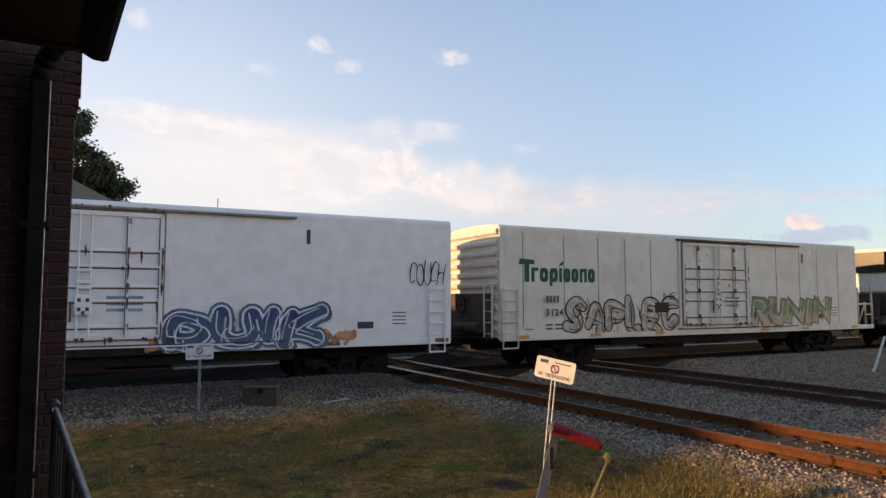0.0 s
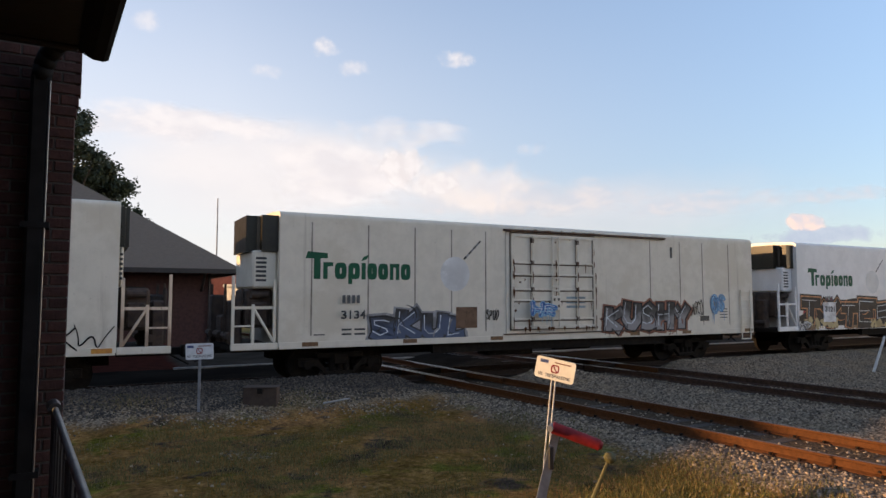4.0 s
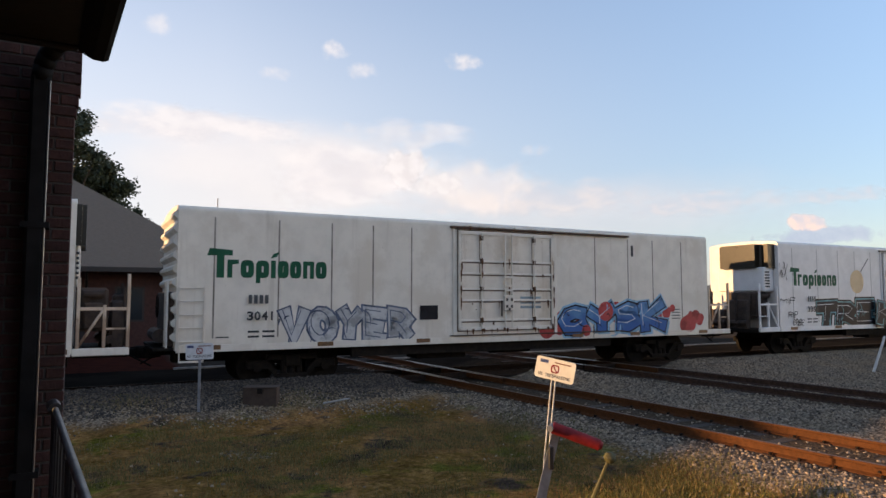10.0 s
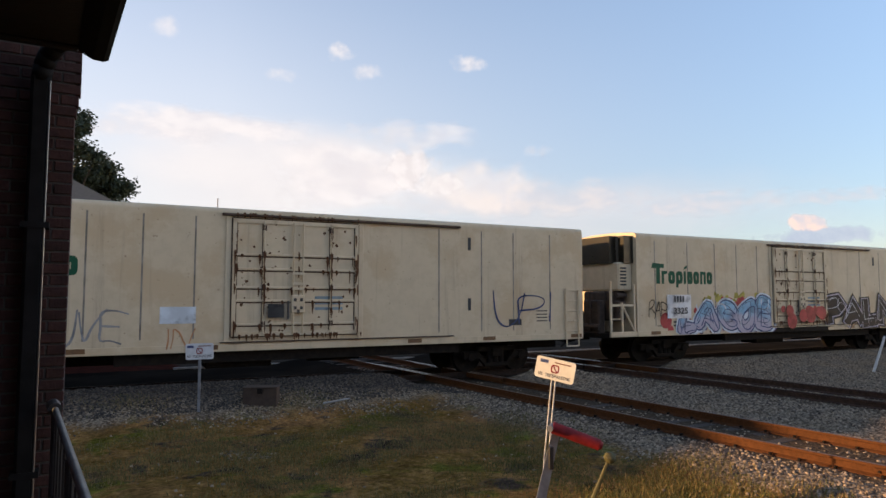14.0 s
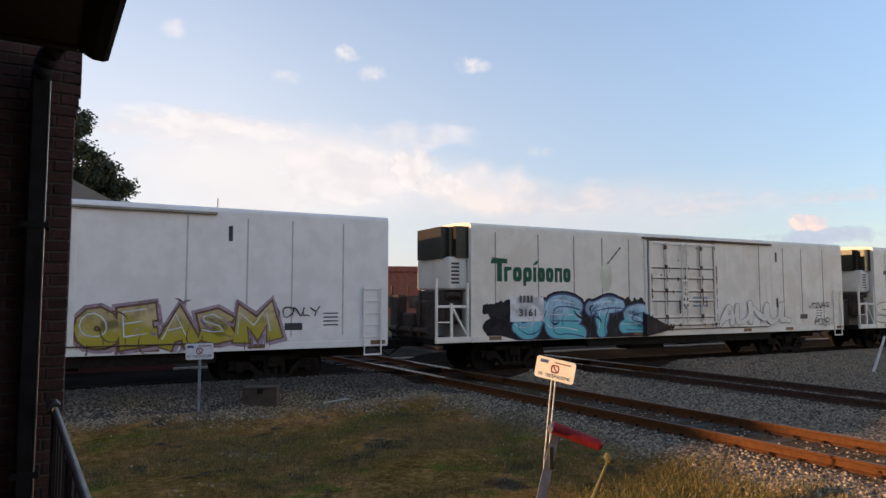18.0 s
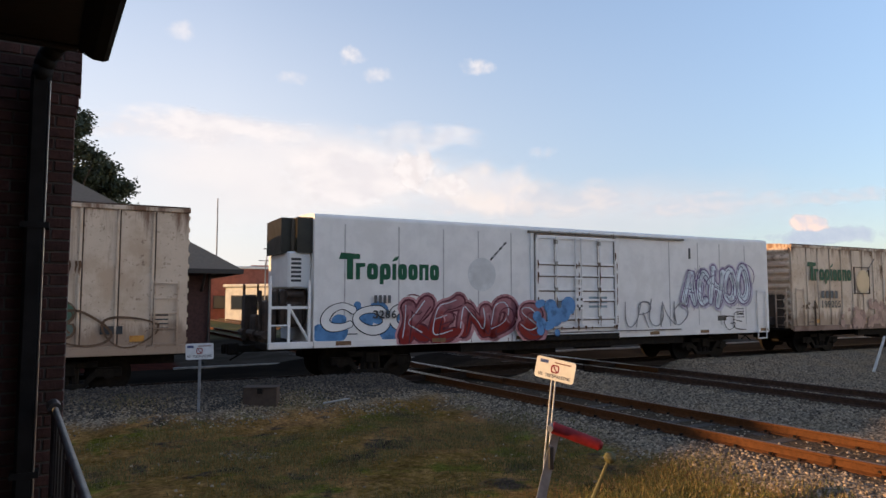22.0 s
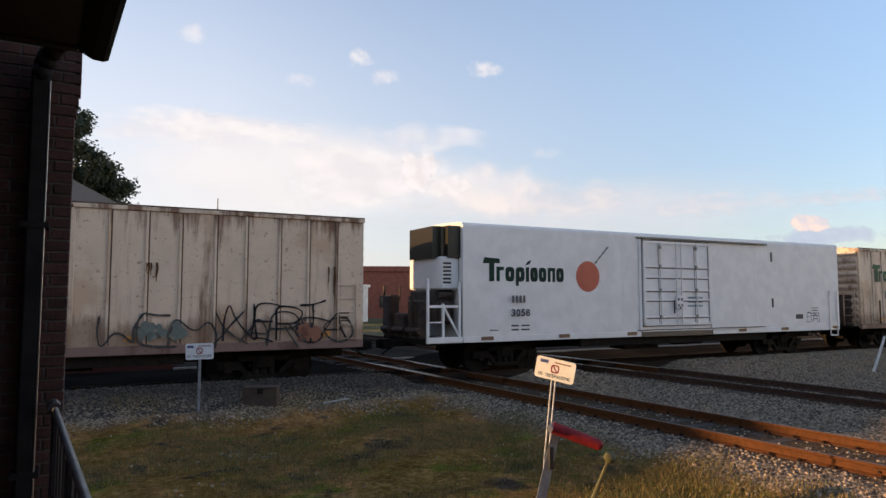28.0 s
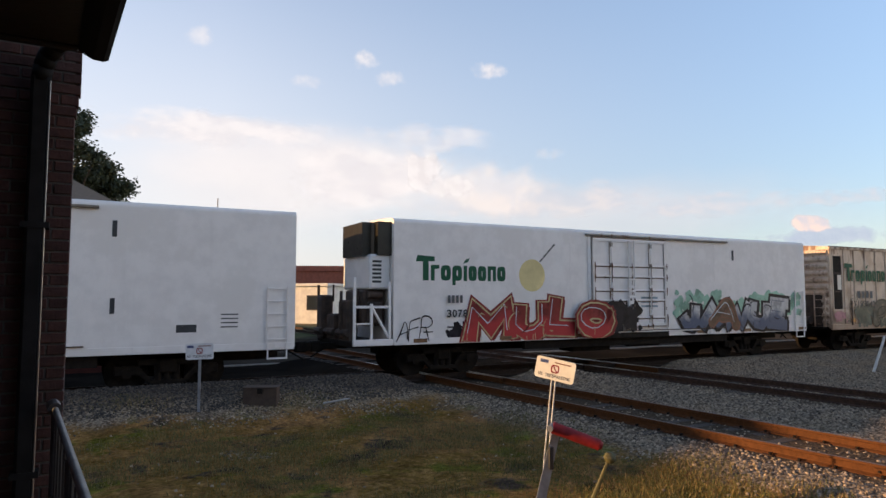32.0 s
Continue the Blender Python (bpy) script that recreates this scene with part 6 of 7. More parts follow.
    if decal and not tall:
        for x0_, x1_, z0_, z1_ in ((4.03, 4.06, 2.42, 3.48), (5.07, 5.1, 2.42, 3.48), (4.03, 5.1, 3.48, 3.51), (4.03, 5.1, 2.38, 2.42)):
            part("decal_frame", Build().box(x0_, x1_, y - 0.041, y, z0_, z1_), M["seam_rust"], car)
    if key not in ("X", "Y", "AA", "T"):
        rnd = random.Random(int(-rear) + 5)
        b = Build()
        zs = [z0 + (z1 - z0) * k for k in DOOR_BARS[not tall]]
        for i in range({"beige": 64, "rusty": 20, "cream": 12, "worn": 14, "white": 8}[paint]):
            xs, zt = (rnd.choice((d0 + 0.08, d1 - 0.08, d0 + 0.75, d1 - 0.75)), rnd.uniform(z0, z1)) if i % 2 else (rnd.uniform(d0, d1), rnd.choice(zs) - 0.02)
            w_, dj = rnd.uniform(0.010, 0.035), rnd.uniform(0.06, 0.34)
            ribbon(b, [(xs, zt), (xs + 0.01, zt - 0.4 * dj), (xs, zt - dj)], [w_, w_ * 1.1, 0.008], y - 0.112 - 0.0003 * i)
        for xs in (d0 + 0.04, d0 + 0.75, (d0 + d1) / 2, d1 - 0.75, d1 - 0.04):
            for zt in zs:
                if rnd.random() < 0.8:
                    w_, dj = rnd.uniform(0.012, 0.034), rnd.uniform(0.10, 0.34)
                    ribbon(b, [(xs, zt + 0.08), (xs + 0.01, zt), (xs, zt - dj)], [w_ * 0.6, w_, 0.010], y - 0.134)
        for i in range({"beige": 30, "rusty": 26, "cream": 18, "worn": 16, "white": 9}[paint]):
            xs, dj = rnd.uniform(d0, d1), rnd.uniform(0.04, 0.14)
            ribbon(b, [(xs, z1 + 0.12), (xs, z1 + 0.12 - dj)], [rnd.uniform(0.012, 0.03), 0.006], y - 0.135 - 0.0002 * i)
            ribbon(b, [(xs + 0.1, z0 + 0.02), (xs + 0.1, z0 + 0.02 - dj)], [rnd.uniform(0.015, 0.05), 0.010], y - 0.112 - 0.0002 * i)
        for i in range({"beige": 70, "rusty": 8, "cream": 10, "worn": 8, "white": 0}[paint]):
            r = rnd.uniform(0.012, 0.045)
            cx, cz = d0 + (d1 - d0) * rnd.random() ** 1.4, rnd.uniform(z0 + 0.1, z1 - 0.05)
            b.add([(cx + r * (1 + 0.4 * math.sin(3 * a + i)) * math.cos(a), y - 0.0475 - 0.00004 * i, cz + r * (1 + 0.3 * math.sin(2 * a + i)) * math.sin(a)) for a in (0.7854 * k for k in range(8))], [tuple(range(8))])
        tagged(part("rust_fleck", held(b, length), M["rust_run"], door, "brown rust flecks on the door bars"), kind="stuff")
    if decal == "panel":
        part("decal_panel", Build().plate([(4.06, 2.42), (4.06, 3.48), (5.07, 3.48), (5.07, 2.42)], y - 0.038), M["decal_panel"], car)
    items = PAINT[key]
    if not tall:
        items = [(*it[:6], it[6]) for it in items]
        holder = place("sill_board", cached("sill_board", lambda: Build().box(0.02, 0.06, y - 0.02, y, 1.2, 1.3).mesh("sill_board")), mat, car)
        sprayed(car, [(k, t, r, a, b2, c, 0.25 if not od else od) for k, t, r, a, b2, c, od in items], (d0, d1), length, mat)
    else:
        sprayed(car, items, (d0, d1), length, mat)
    return car


TRAIN = {key: wagon(key) for key in WAGONS}


def run(t):
    """How far the train has gone after t seconds."""
    return 13.3274 * t - 0.3984 * (t / 10) ** 2 + 0.2940 * (t / 10) ** 3


def train_pose(s):
    p = LINE_A + ALONG * s
    return Matrix.Translation(p) @ FRAME_T


# ---- the station porch beside the camera ----
def brick_pier():
    """Brick end wall with a corbelled head: bricks of their own over a mortar core."""
    corner = Vector((-2.2, 4.0, 0))
    root = thing("wall_1", "dark red brick porch wall in deep shade", "wall", m=Matrix.Translation(corner) @ FRAME_T, kind="structure")
    edge = -0.024
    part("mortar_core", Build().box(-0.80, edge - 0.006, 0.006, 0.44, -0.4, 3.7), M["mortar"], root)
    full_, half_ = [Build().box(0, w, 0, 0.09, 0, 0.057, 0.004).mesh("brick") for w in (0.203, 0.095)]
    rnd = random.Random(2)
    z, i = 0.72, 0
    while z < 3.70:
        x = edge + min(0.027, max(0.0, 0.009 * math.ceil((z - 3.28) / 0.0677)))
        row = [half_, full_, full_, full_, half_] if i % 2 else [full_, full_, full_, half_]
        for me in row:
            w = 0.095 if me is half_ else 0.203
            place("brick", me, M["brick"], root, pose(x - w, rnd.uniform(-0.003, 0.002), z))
            x -= w + 0.010
        z += 0.0677
        i += 1
    return root


pier = brick_pier()


def porch():
    roof = thing("ceiling", "dark boarded porch ceiling and eave", "ceiling", m=Matrix.Identity(4), kind="structure")
    edge = 0.14
    q = Matrix(((PU.x, PN.x, 0, 0), (PU.y, PN.y, 0, 0), (0, 0, 1, 0), (0, 0, 0, 1)))
    far_u, near_u = -3.93, 6.0
    slab = Build()
    slab.box(far_u, near_u, -5.0, edge, 3.52, 3.75)
    ob = part("soffit", slab, M["dark_wood"], roof)
    ob.matrix_basis = q
    prof = [(0.135, 3.505), (0.165, 3.484), (0.206, 3.464), (0.255, 3.460), (0.280, 3.472), (0.284, 3.56), (0.296, 3.58), (0.296, 3.64), (0.135, 3.64)]
    k = len(prof)
    g = Build().add([(u, n, z) for u in (far_u - 0.02, near_u) for n, z in prof],
                    [(i, (i + 1) % k, k + (i + 1) % k, k + i) for i in range(k)] + [tuple(range(k)), tuple(range(2 * k - 1, k - 1, -1))])
    ob = part("gutter", g, M["gutter"], roof, "black enamelled gutter")
    ob.matrix_basis = q
    f = Build().box(far_u - 0.06, far_u, -5.0, edge, 3.50, 3.80, 0.01)
    ob = part("fascia", f, M["dark_wood"], roof)
    ob.matrix_basis = q
    roof_top = Build().add([(far_u - 0.1, edge + 0.1, 3.76), (near_u, edge + 0.1, 3.76), (near_u, -5, 6.0), (far_u - 0.1, -5, 6.0)], [(0, 1, 2, 3)])
    ob = part("roof_sheet", roof_top, M["shingle"], roof)
    ob.matrix_basis = q
    floor = thing("floor", "worn concrete porch floor", "floor", m=Matrix.Identity(4), kind="structure")
    fl = Build().box(-3.6, 6.0, -5.0, -0.02, -0.5, 0.6, 0.01)
    ob = part("slab", fl, M["concrete"], floor)
    ob.matrix_basis = q
    # two unseen walls, added to close the porch off from sky light
    back = thing("wall_2", "unseen brick wall added behind the porch to block light", "wall", kind="structure")
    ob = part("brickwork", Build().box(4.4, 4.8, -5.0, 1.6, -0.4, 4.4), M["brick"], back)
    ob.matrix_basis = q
    side = thing("wall_3", "unseen brick wall added along the porch to block light", "wall", m=Matrix.Translation((-2.9, 3.62, 0)) @ Matrix.Rotation(math.atan2(PU.y, PU.x), 4, "Z"), kind="structure")
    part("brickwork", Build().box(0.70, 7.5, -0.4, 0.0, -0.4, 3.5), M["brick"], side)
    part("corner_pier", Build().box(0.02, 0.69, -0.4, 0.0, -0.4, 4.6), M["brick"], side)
    return q


PORCH = porch()


def downspout():
    root = thing("downspout", "black downspout running down the brick wall", "downspout", m=Matrix.Translation((-2.2, 4.0, 0)) @ FRAME_T)
    part("pipe", Build().box(-0.252, -0.150, -0.115, -0.02, 0.3, 3.50, 0.018), M["gutter"], root)
    # thin bright metal strip, added as the highlight on the pipe's edge
    part("pipe_seam", Build().box(-0.156, -0.1485, -0.119, -0.108, 0.3, 3.46, 0.002), M["bright_steel"], root, "bright strip added as the pipe edge's highlight")
    bend = Build()
    way = [Vector((-0.201, -0.068, 3.47)), Vector((-0.192, -0.085, 3.55)), Vector((-0.165, -0.13, 3.61)), Vector((-0.12, -0.21, 3.65)), Vector((-0.07, -0.30, 3.67))]
    for a, b in zip(way, way[1:]):
        bend.tube(a, b, 0.055, 10)
    part("elbow", bend, M["gutter"], root, "curved elbow into the gutter", True)
    for z in (1.2, 2.6):
        part("strap", Build().box(-0.27, -0.13, -0.122, -0.01, z, z + 0.035), M["gutter"], root)
    return root


downspout()


def handrail():
    root = thing("handrail", "worn grey pipe handrail along the porch edge", "railing")
    a, b = Vector((-2.096, 3.69, 1.60)), Vector((-0.16, 0.62, 1.60))
    part("top_pipe", Build().tube(a, b, 0.016, 12), M["rail_pipe"], root, smooth=True)
    part("lower_pipe", Build().tube(a - Vector((0, 0, 0.45)), b - Vector((0, 0, 0.45)), 0.02, 10), M["black_metal"], root, smooth=True)
    for k in (0.02, 0.35, 0.68, 0.99):
        p = a.lerp(b, k)
        part("post", Build().tube((p.x, p.y, 0.6), (p.x, p.y, 1.59), 0.02, 10), M["black_metal"], root)
    for i in range(1, 16):
        p = a.lerp(b, i / 16)
        part("baluster", Build().tube((p.x, p.y, 0.62), (p.x, p.y, 1.56), 0.009, 6), M["black_metal"], root)
    part("wall_flange", Build().tube((-2.2, 3.85, 1.60), (-2.096, 3.69, 1.60), 0.035, 10), M["black_metal"], root)


handrail()


def rear_blocker():
    """Unseen block added behind and beside the camera to hold back sky light."""
    root = thing("station_wing", "unseen long brick block added behind the porch against sky light", "house", m=FRAME_T.copy())
    part("wall", Build().box(-9, 34, -22, -9.5, -0.4, 4.4), M["depot_wall"], root)
    part("roof", Build().add([(-9.5, -22.5, 4.4), (34.5, -22.5, 4.4), (34.5, -9, 4.4), (-9.5, -9, 4.4), (-3, -15.7, 7.2), (28, -15.7, 7.2)],
                             [(0, 1, 5, 4), (1, 2, 5), (2, 3, 4, 5), (3, 0, 4), (0, 3, 2, 1)]), M["shingle"], root)


rear_blocker()


# ---- small things by the tracks ----
def warning_sign(x, y, zc, tilt, turn, mat, near):
    root = thing("warning_sign", "cream no-trespassing sign on a thin white post" if near else "weathered white warning sign on a grey post", "sign",
                 m=pose(x, y, -0.3, 0, 0, turn))
    h = zc + 0.3
    w, hh = (0.279, 0.1485) if near else (0.285, 0.165)
    ring_ = [(sx * (w - 0.035) + 0.035 * math.cos(a), sz * (hh - 0.035) + 0.035 * math.sin(a))
             for sx, sz, a0 in ((1, 1, 0), (-1, 1, 1), (-1, -1, 2), (1, -1, 3)) for a in (math.pi / 2 * (a0 + q / 4) for q in range(5))]
    k = len(ring_)
    slab = Build().add([(x_, y_, z_) for y_ in (-0.006, 0.006) for x_, z_ in ring_],
                       [tuple(range(k)), tuple(range(2 * k - 1, k - 1, -1))] + [(i, (i + 1) % k, k + (i + 1) % k, k + i) for i in range(k)])
    board = part("board", slab, mat, root)
    board.matrix_basis = pose(0, -0.03, h, 0, tilt, 0)
    yb, k = -0.009, 0.9 if near else 1.0

    def bar(x0, x1, z0, z1, m2):
        part("printed_bar", Build().plate([(k * x0, k * z0), (k * x0, k * z1), (k * x1, k * z1), (k * x1, k * z0)], yb), m2, board)
    bar(-0.25, -0.12, 0.075, 0.125, M["ink_navy"])
    bar(-0.02, 0.24, 0.10, 0.118, M["ink_rust"])
    part("warning_ring", ring(Build(), -0.065 * k, 0.065 * k, -0.055 * k, 0.075 * k, yb, 0.018 * k, 20), M["red_handle"], board)
    part("ring_slash", Build().plate([(-0.045, 0.055), (-0.03, 0.06), (0.045, -0.04), (0.03, -0.045)], yb - 0.001), M["red_handle"], board)
    part("lettering", lettered("NO TRESPASSING", (-0.25 * k, 0.25 * k, -0.125 * k, -0.075 * k), yb, 0.01), M["stencil"], board)
    if near:
        for dx in (-0.055, 0.0):
            part("post_strip", Build().tube((dx - 0.15, 0, 0), (dx + 0.0, 0, h - hh + 0.05), 0.010, 6), M["white_post"], root)
    else:
        part("post", Build().box(-0.025, 0.025, -0.015, 0.015, 0, h - hh + 0.05), M["lever_plate"], root)


warning_sign(1.566, 9.45, 1.21, 11, -24, M["sign"], True)
warning_sign(-5.05, 14.1, 1.10, -2, 2, M["sign_grey"], False)


def switch_lever():
    root = thing("switch_lever", "grey leaning lever post with a red hand grip", "lever")
    a, b = Vector((1.18, 8.46, -0.35)), Vector((1.42, 8.55, 0.56))
    wide = [(p.x + sx * w, p.y + sy, p.z) for p, w in ((a, 0.062), (b, 0.05)) for sy in (-0.012, 0.012) for sx in (-1, 1)]
    part("post", Build().add(wide, [(0, 1, 5, 4), (2, 6, 7, 3), (0, 4, 6, 2), (1, 3, 7, 5), (0, 2, 3, 1), (4, 5, 7, 6)]), M["lever_plate"], root)
    part("grip", Build().tube((1.36, 8.5, 0.60), (1.92, 8.42, 0.40), 0.074, 16, 0.070), M["red_handle"], root, "scuffed red grip")
    part("grip_cap", Build().tube((1.915, 8.42, 0.402), (1.955, 8.415, 0.388), 0.070, 16, 0.04), M["red_handle"], root)
    part("pivot", Build().tube((1.31, 8.4, 0.60), (1.38, 8.6, 0.60), 0.04, 10), M["lever_plate"], root)
    part("clip", Build().box(1.30, 1.36, 8.42, 8.5, 0.1, 0.38, 0.01), M["black_metal"], root)


switch_lever()


def marker_stick():
    root = thing("marker_stick", "thin leaning stick with a yellowed knob", "marker")
    part("stick", Build().tube((1.78, 8.4, -0.35), (2.03, 8.42, 0.22), 0.032, 8, 0.022), M["yellow_green"], root)
    bm = bmesh.new()
    bmesh.ops.create_icosphere(bm, subdivisions=2, radius=0.075)
    for v in bm.verts:
        v.co *= 1 + 0.18 * noise.noise(v.co * 14)
    kn = part("knob", Build().bm(bm), M["yellow_green"], root)
    kn.matrix_basis = pose(2.05, 8.42, 0.25)


marker_stick()


def relay_box():
    root = thing("relay_box", "low rusted sheet-metal box beside the track", "box", m=pose(-3.98, 14.95, -0.06, 0, 0, 4))
    part("case", Build().box(-0.36, 0.36, -0.2, 0.2, -0.1, 0.31, 0.015), M["rust_box"], root)
    part("lid", Build().box(-0.38, 0.38, -0.23, 0.23, 0.31, 0.335, 0.01), M["rust_box"], root)
    part("hasp", Build().box(-0.05, 0.05, -0.245, -0.2, 0.2, 0.31), M["truck"], root)


relay_box()


def stake(name, label, a, b, r, mat):
    root = thing(name, label, "stake")
    part("shaft", Build().tube(a, b, r, 8, r * 0.85), mat, root)
    part("tip", Build().tube(b, Vector(b) + (Vector(b) - Vector(a)).normalized() * 0.05, r * 0.9, 8, r * 0.3), mat, root)


stake("leaning_stake", "white leaning stake in the gravel", (14.7, 23.2, -0.3), (15.25, 23.4, 0.85), 0.045, M["white_post"])
stake("wooden_batten", "pale broken batten lying on the ballast", (-2.55, 14.5, -0.03), (-2.05, 14.8, 0.03), 0.02, M["grey_post"])
stake("plastic_scrap", "white scrap lying between the tracks", (7.95, 20.3, -0.15), (8.35, 20.15, -0.14), 0.04, M["white_post"])


# ---- beyond the train ----
def goods_shed():
    """Long low shed, unseen, added to shade the line from the evening sun."""
    root = thing("goods_shed", "unseen long low brick shed added to shade the line", "shed", m=FRAME_T.copy())
    part("wall", Build().box(-48, -3, 21.2, 35.5, -0.4, 4.6), M["depot_wall"], root)
    part("roof", Build().add([(-48.3, 20.9, 4.6), (-2.7, 20.9, 4.6), (-2.7, 35.8, 4.6), (-48.3, 35.8, 4.6), (-48.3, 28.3, 5.5), (-2.7, 28.3, 5.5)],
                             [(0, 1, 5, 4), (1, 2, 5), (2, 3, 4, 5), (3, 0, 4), (0, 3, 2, 1)]), M["shingle"], root)
    for i in range(4):
        x = -8 - 10 * i
        door = part("door", Build().box(x - 1.5, x + 1.5, 21.1, 21.25, -0.3, 3.2), M["dark_wood"], root)


goods_shed()


def tall_shade_block():
    """Unseen gabled block, added farther along the far side of the line; its ridge throws the long shade."""
    root = thing("brick_store", "unseen tall gabled brick block added to cast the long shade", "store", m=FRAME_T.copy())
    part("wall", Build().box(-72, -48.6, 21.2, 35.5, -0.4, 6.0).box(-48.6, -22, 24.0, 35.5, 5.5, 6.0), M["depot_wall"], root)
    part("roof", Build().add([(-72.3, 20.9, 6.0), (-21.7, 20.9, 6.0), (-21.7, 35.8, 6.0), (-72.3, 35.8, 6.0), (-72.3, 28.3, 10.45), (-21.7, 28.3, 10.45)],
                             [(0, 1, 5, 4), (1, 2, 5), (2, 3, 4, 5), (3, 0, 4), (0, 3, 2, 1)]), M["shingle"], root)


tall_shade_block()


def far_station():
    """Low brown station with a broad hipped roof, aligned with the train's line."""
    root = thing("station_building", "low brown brick station with a broad hipped roof", "building", m=Matrix.Translation((-12.6, 36.6, 0)) @ FRAME_T)
    w, d = 30.0, 16.0
    part("wall", Build().box(-w, 0, 0, d, -0.4, 3.7), M["depot_wall"], root)
    e, o, top = 3.72, 1.4, 10.2
    r = Build().add([(-w - o, -o, e), (o, -o, e), (o, d + o, e), (-w - o, d + o, e), (-w + 8, d / 2, top), (-8.5, d / 2, top)],
                    [(0, 1, 5, 4), (1, 2, 5), (2, 3, 4, 5), (3, 0, 4), (0, 3, 2, 1)])
    part("roof", r, M["shingle"], root)
    part("fascia", Build().box(-w - o, o, -o - 0.03, -o + 0.03, e - 0.22, e + 0.02), M["dark_wood"], root)
    part("fascia", Build().box(o - 0.03, o + 0.03, -o, d + o, e - 0.22, e + 0.02), M["dark_wood"], root)
    for x in (-4.0, -9.0, -14.0):
        win = part("window", Build().box(x - 0.7, x + 0.7, -0.05, 0.03, 1.0, 2.8), M["dark_wood"], root)
        part("pane", Build().box(x - 0.6, x + 0.6, -0.07, -0.04, 1.1, 2.7), M["glass"], win)
    dr = part("door", Build().box(-7.2, -6.0, -0.06, 0.03, -0.2, 2.2), M["dark_wood"], root)
    for x in (-0.5, -6.0):
        part("bracket", Build().tube((x, -0.05, 2.6), (x, -1.2, 3.5), 0.07, 6), M["dark_wood"], root)
    part("downpipe", Build().tube((-0.12, -0.1, -0.3), (-0.12, -0.1, 3.5), 0.05, 8), M["dark_wood"], root)


far_station()


def block(name, label, x, y, turn, w, d, h, mat, roof_mat, wins, parapet=0.3):
    root = thing(name, label, "building", m=pose(x, y, 0, 0, 0, turn))
    part("wall", Build().box(-w / 2, w / 2, 0, d, -0.5, h), mat, root)
    part("roof", Build().box(-w / 2 - 0.2, w / 2 + 0.2, -0.2, d + 0.2, h, h + parapet, 0.03), roof_mat, root)
    for i in range(wins):
        wx = -w / 2 + w * (i + 0.5) / wins
        f = part("window", Build().box(wx - 0.8, wx + 0.8, -0.08, 0.02, 1.0, 2.5), M["dark_wood"], root)
        part("pane", Build().box(wx - 0.7, wx + 0.7, -0.1, -0.06, 1.1, 2.4), M["glass"], f)
    return root


block("brick_building", "long flat-roofed orange-red brick building", -11.0, 86, 8, 26, 14, 5.6, M["brick_far"], M["brick_far"], 7, 0.7)
block("white_building", "low off-white building with dark windows", -17.5, 70, -24, 13, 8, 3.4, M["white_wall"], M["white_wall"], 4)
block("brick_shop", "small orange brick shop lit by the low sun", -23.0, 78, 30, 8, 8, 5.6, M["brick_far"], M["white_wall"], 3)


def pole(x, y, h, r, arms):
    root = thing("utility_pole", "thin weathered utility pole against the sky", "pole", "poles beyond the station", m=pose(x, y, -0.4))
    part("shaft", Build().tube((0, 0, 0), (0, 0, h), r, 8, r * 0.6), M["grey_post"], root)
    for z in arms:
        part("crossarm", Build().box(-1.1, 1.1, -0.06, 0.06, z, z + 0.12), M["grey_post"], root)


pole(-50.6, 150, 25.0, 0.22, ())
pole(-23.5, 92, 10.2, 0.14, (9.3,))
pole(-25.2, 96, 8.6, 0.13, (7.9,))
pole(-18.5, 70, 6.4, 0.09, ())


def leaf_cloud(name, centres, size, count, rnd):
    """Many small bent leaves round the given clump centres (x, y, z, radius)."""
    vs, fs = [], []
    total = sum(c[3] ** 2 for c in centres)
    for cx, cy, cz, cr in centres:
        for _ in range(int(count * cr * cr / total)):
            d = Vector((rnd.gauss(0, 1), rnd.gauss(0, 1), rnd.gauss(0, 1))).normalized() * cr * abs(rnd.gauss(0.72, 0.34))
            c = Vector((cx + d.x, cy + d.y, cz + 0.8 * d.z))
            a = Vector((rnd.gauss(0, 1), rnd.gauss(0, 1), rnd.gauss(0, 0.7))).normalized()
            b = a.orthogonal().normalized()
            s = size * rnd.uniform(0.6, 1.4)
            n = len(vs)
            vs += [tuple(c - a * s), tuple(c + b * s * 0.5), tuple(c + a * s), tuple(c - b * s * 0.5 + a.cross(b) * s * 0.25)]
            fs.append((n, n + 1, n + 2, n + 3))
    me = bpy.data.meshes.new(name)
    me.from_pydata(vs, [], fs)
    return me


def oak(x, y, h, seed, leaves, spread=1.0):
    rnd = random.Random(seed)
    root = thing("oak_tree", "tall dark oak with an uneven broken crown", "tree", "trees behind the station", m=pose(x, y, -0.4))
    part("trunk", Build().tube((0, 0, 0), (0.3, 0, h * 0.45), 0.55, 10, 0.38), M["bark"], root)
    centres = []
    for i in range(34):
        a, k = rnd.uniform(0, 6.28), rnd.uniform(0.35, 0.98)
        r = spread * h * 0.27 * math.sin(math.pi * min(0.95, (k - 0.2) / 0.85)) * rnd.uniform(0.4, 1.1)
        tip = Vector((0.3 + r * math.cos(a), r * math.sin(a), h * k))
        part("limb", Build().tube((0.25, 0, h * rnd.uniform(0.28, 0.45)), tip, 0.10, 6, 0.03), M["bark"], root)
        centres.append((*tip, h * rnd.uniform(0.035, 0.085)))
    centres.append((0.3, 0, h * 0.93, h * 0.08))
    place("crown", leaf_cloud("crown", centres, 0.18, leaves * 2, rnd), M["leaf"], root)


oak(-33.0, 56, 19.0, 4, 14000, 1.0)
oak(-30.9, 58, 14.4, 9, 11000, 1.0)
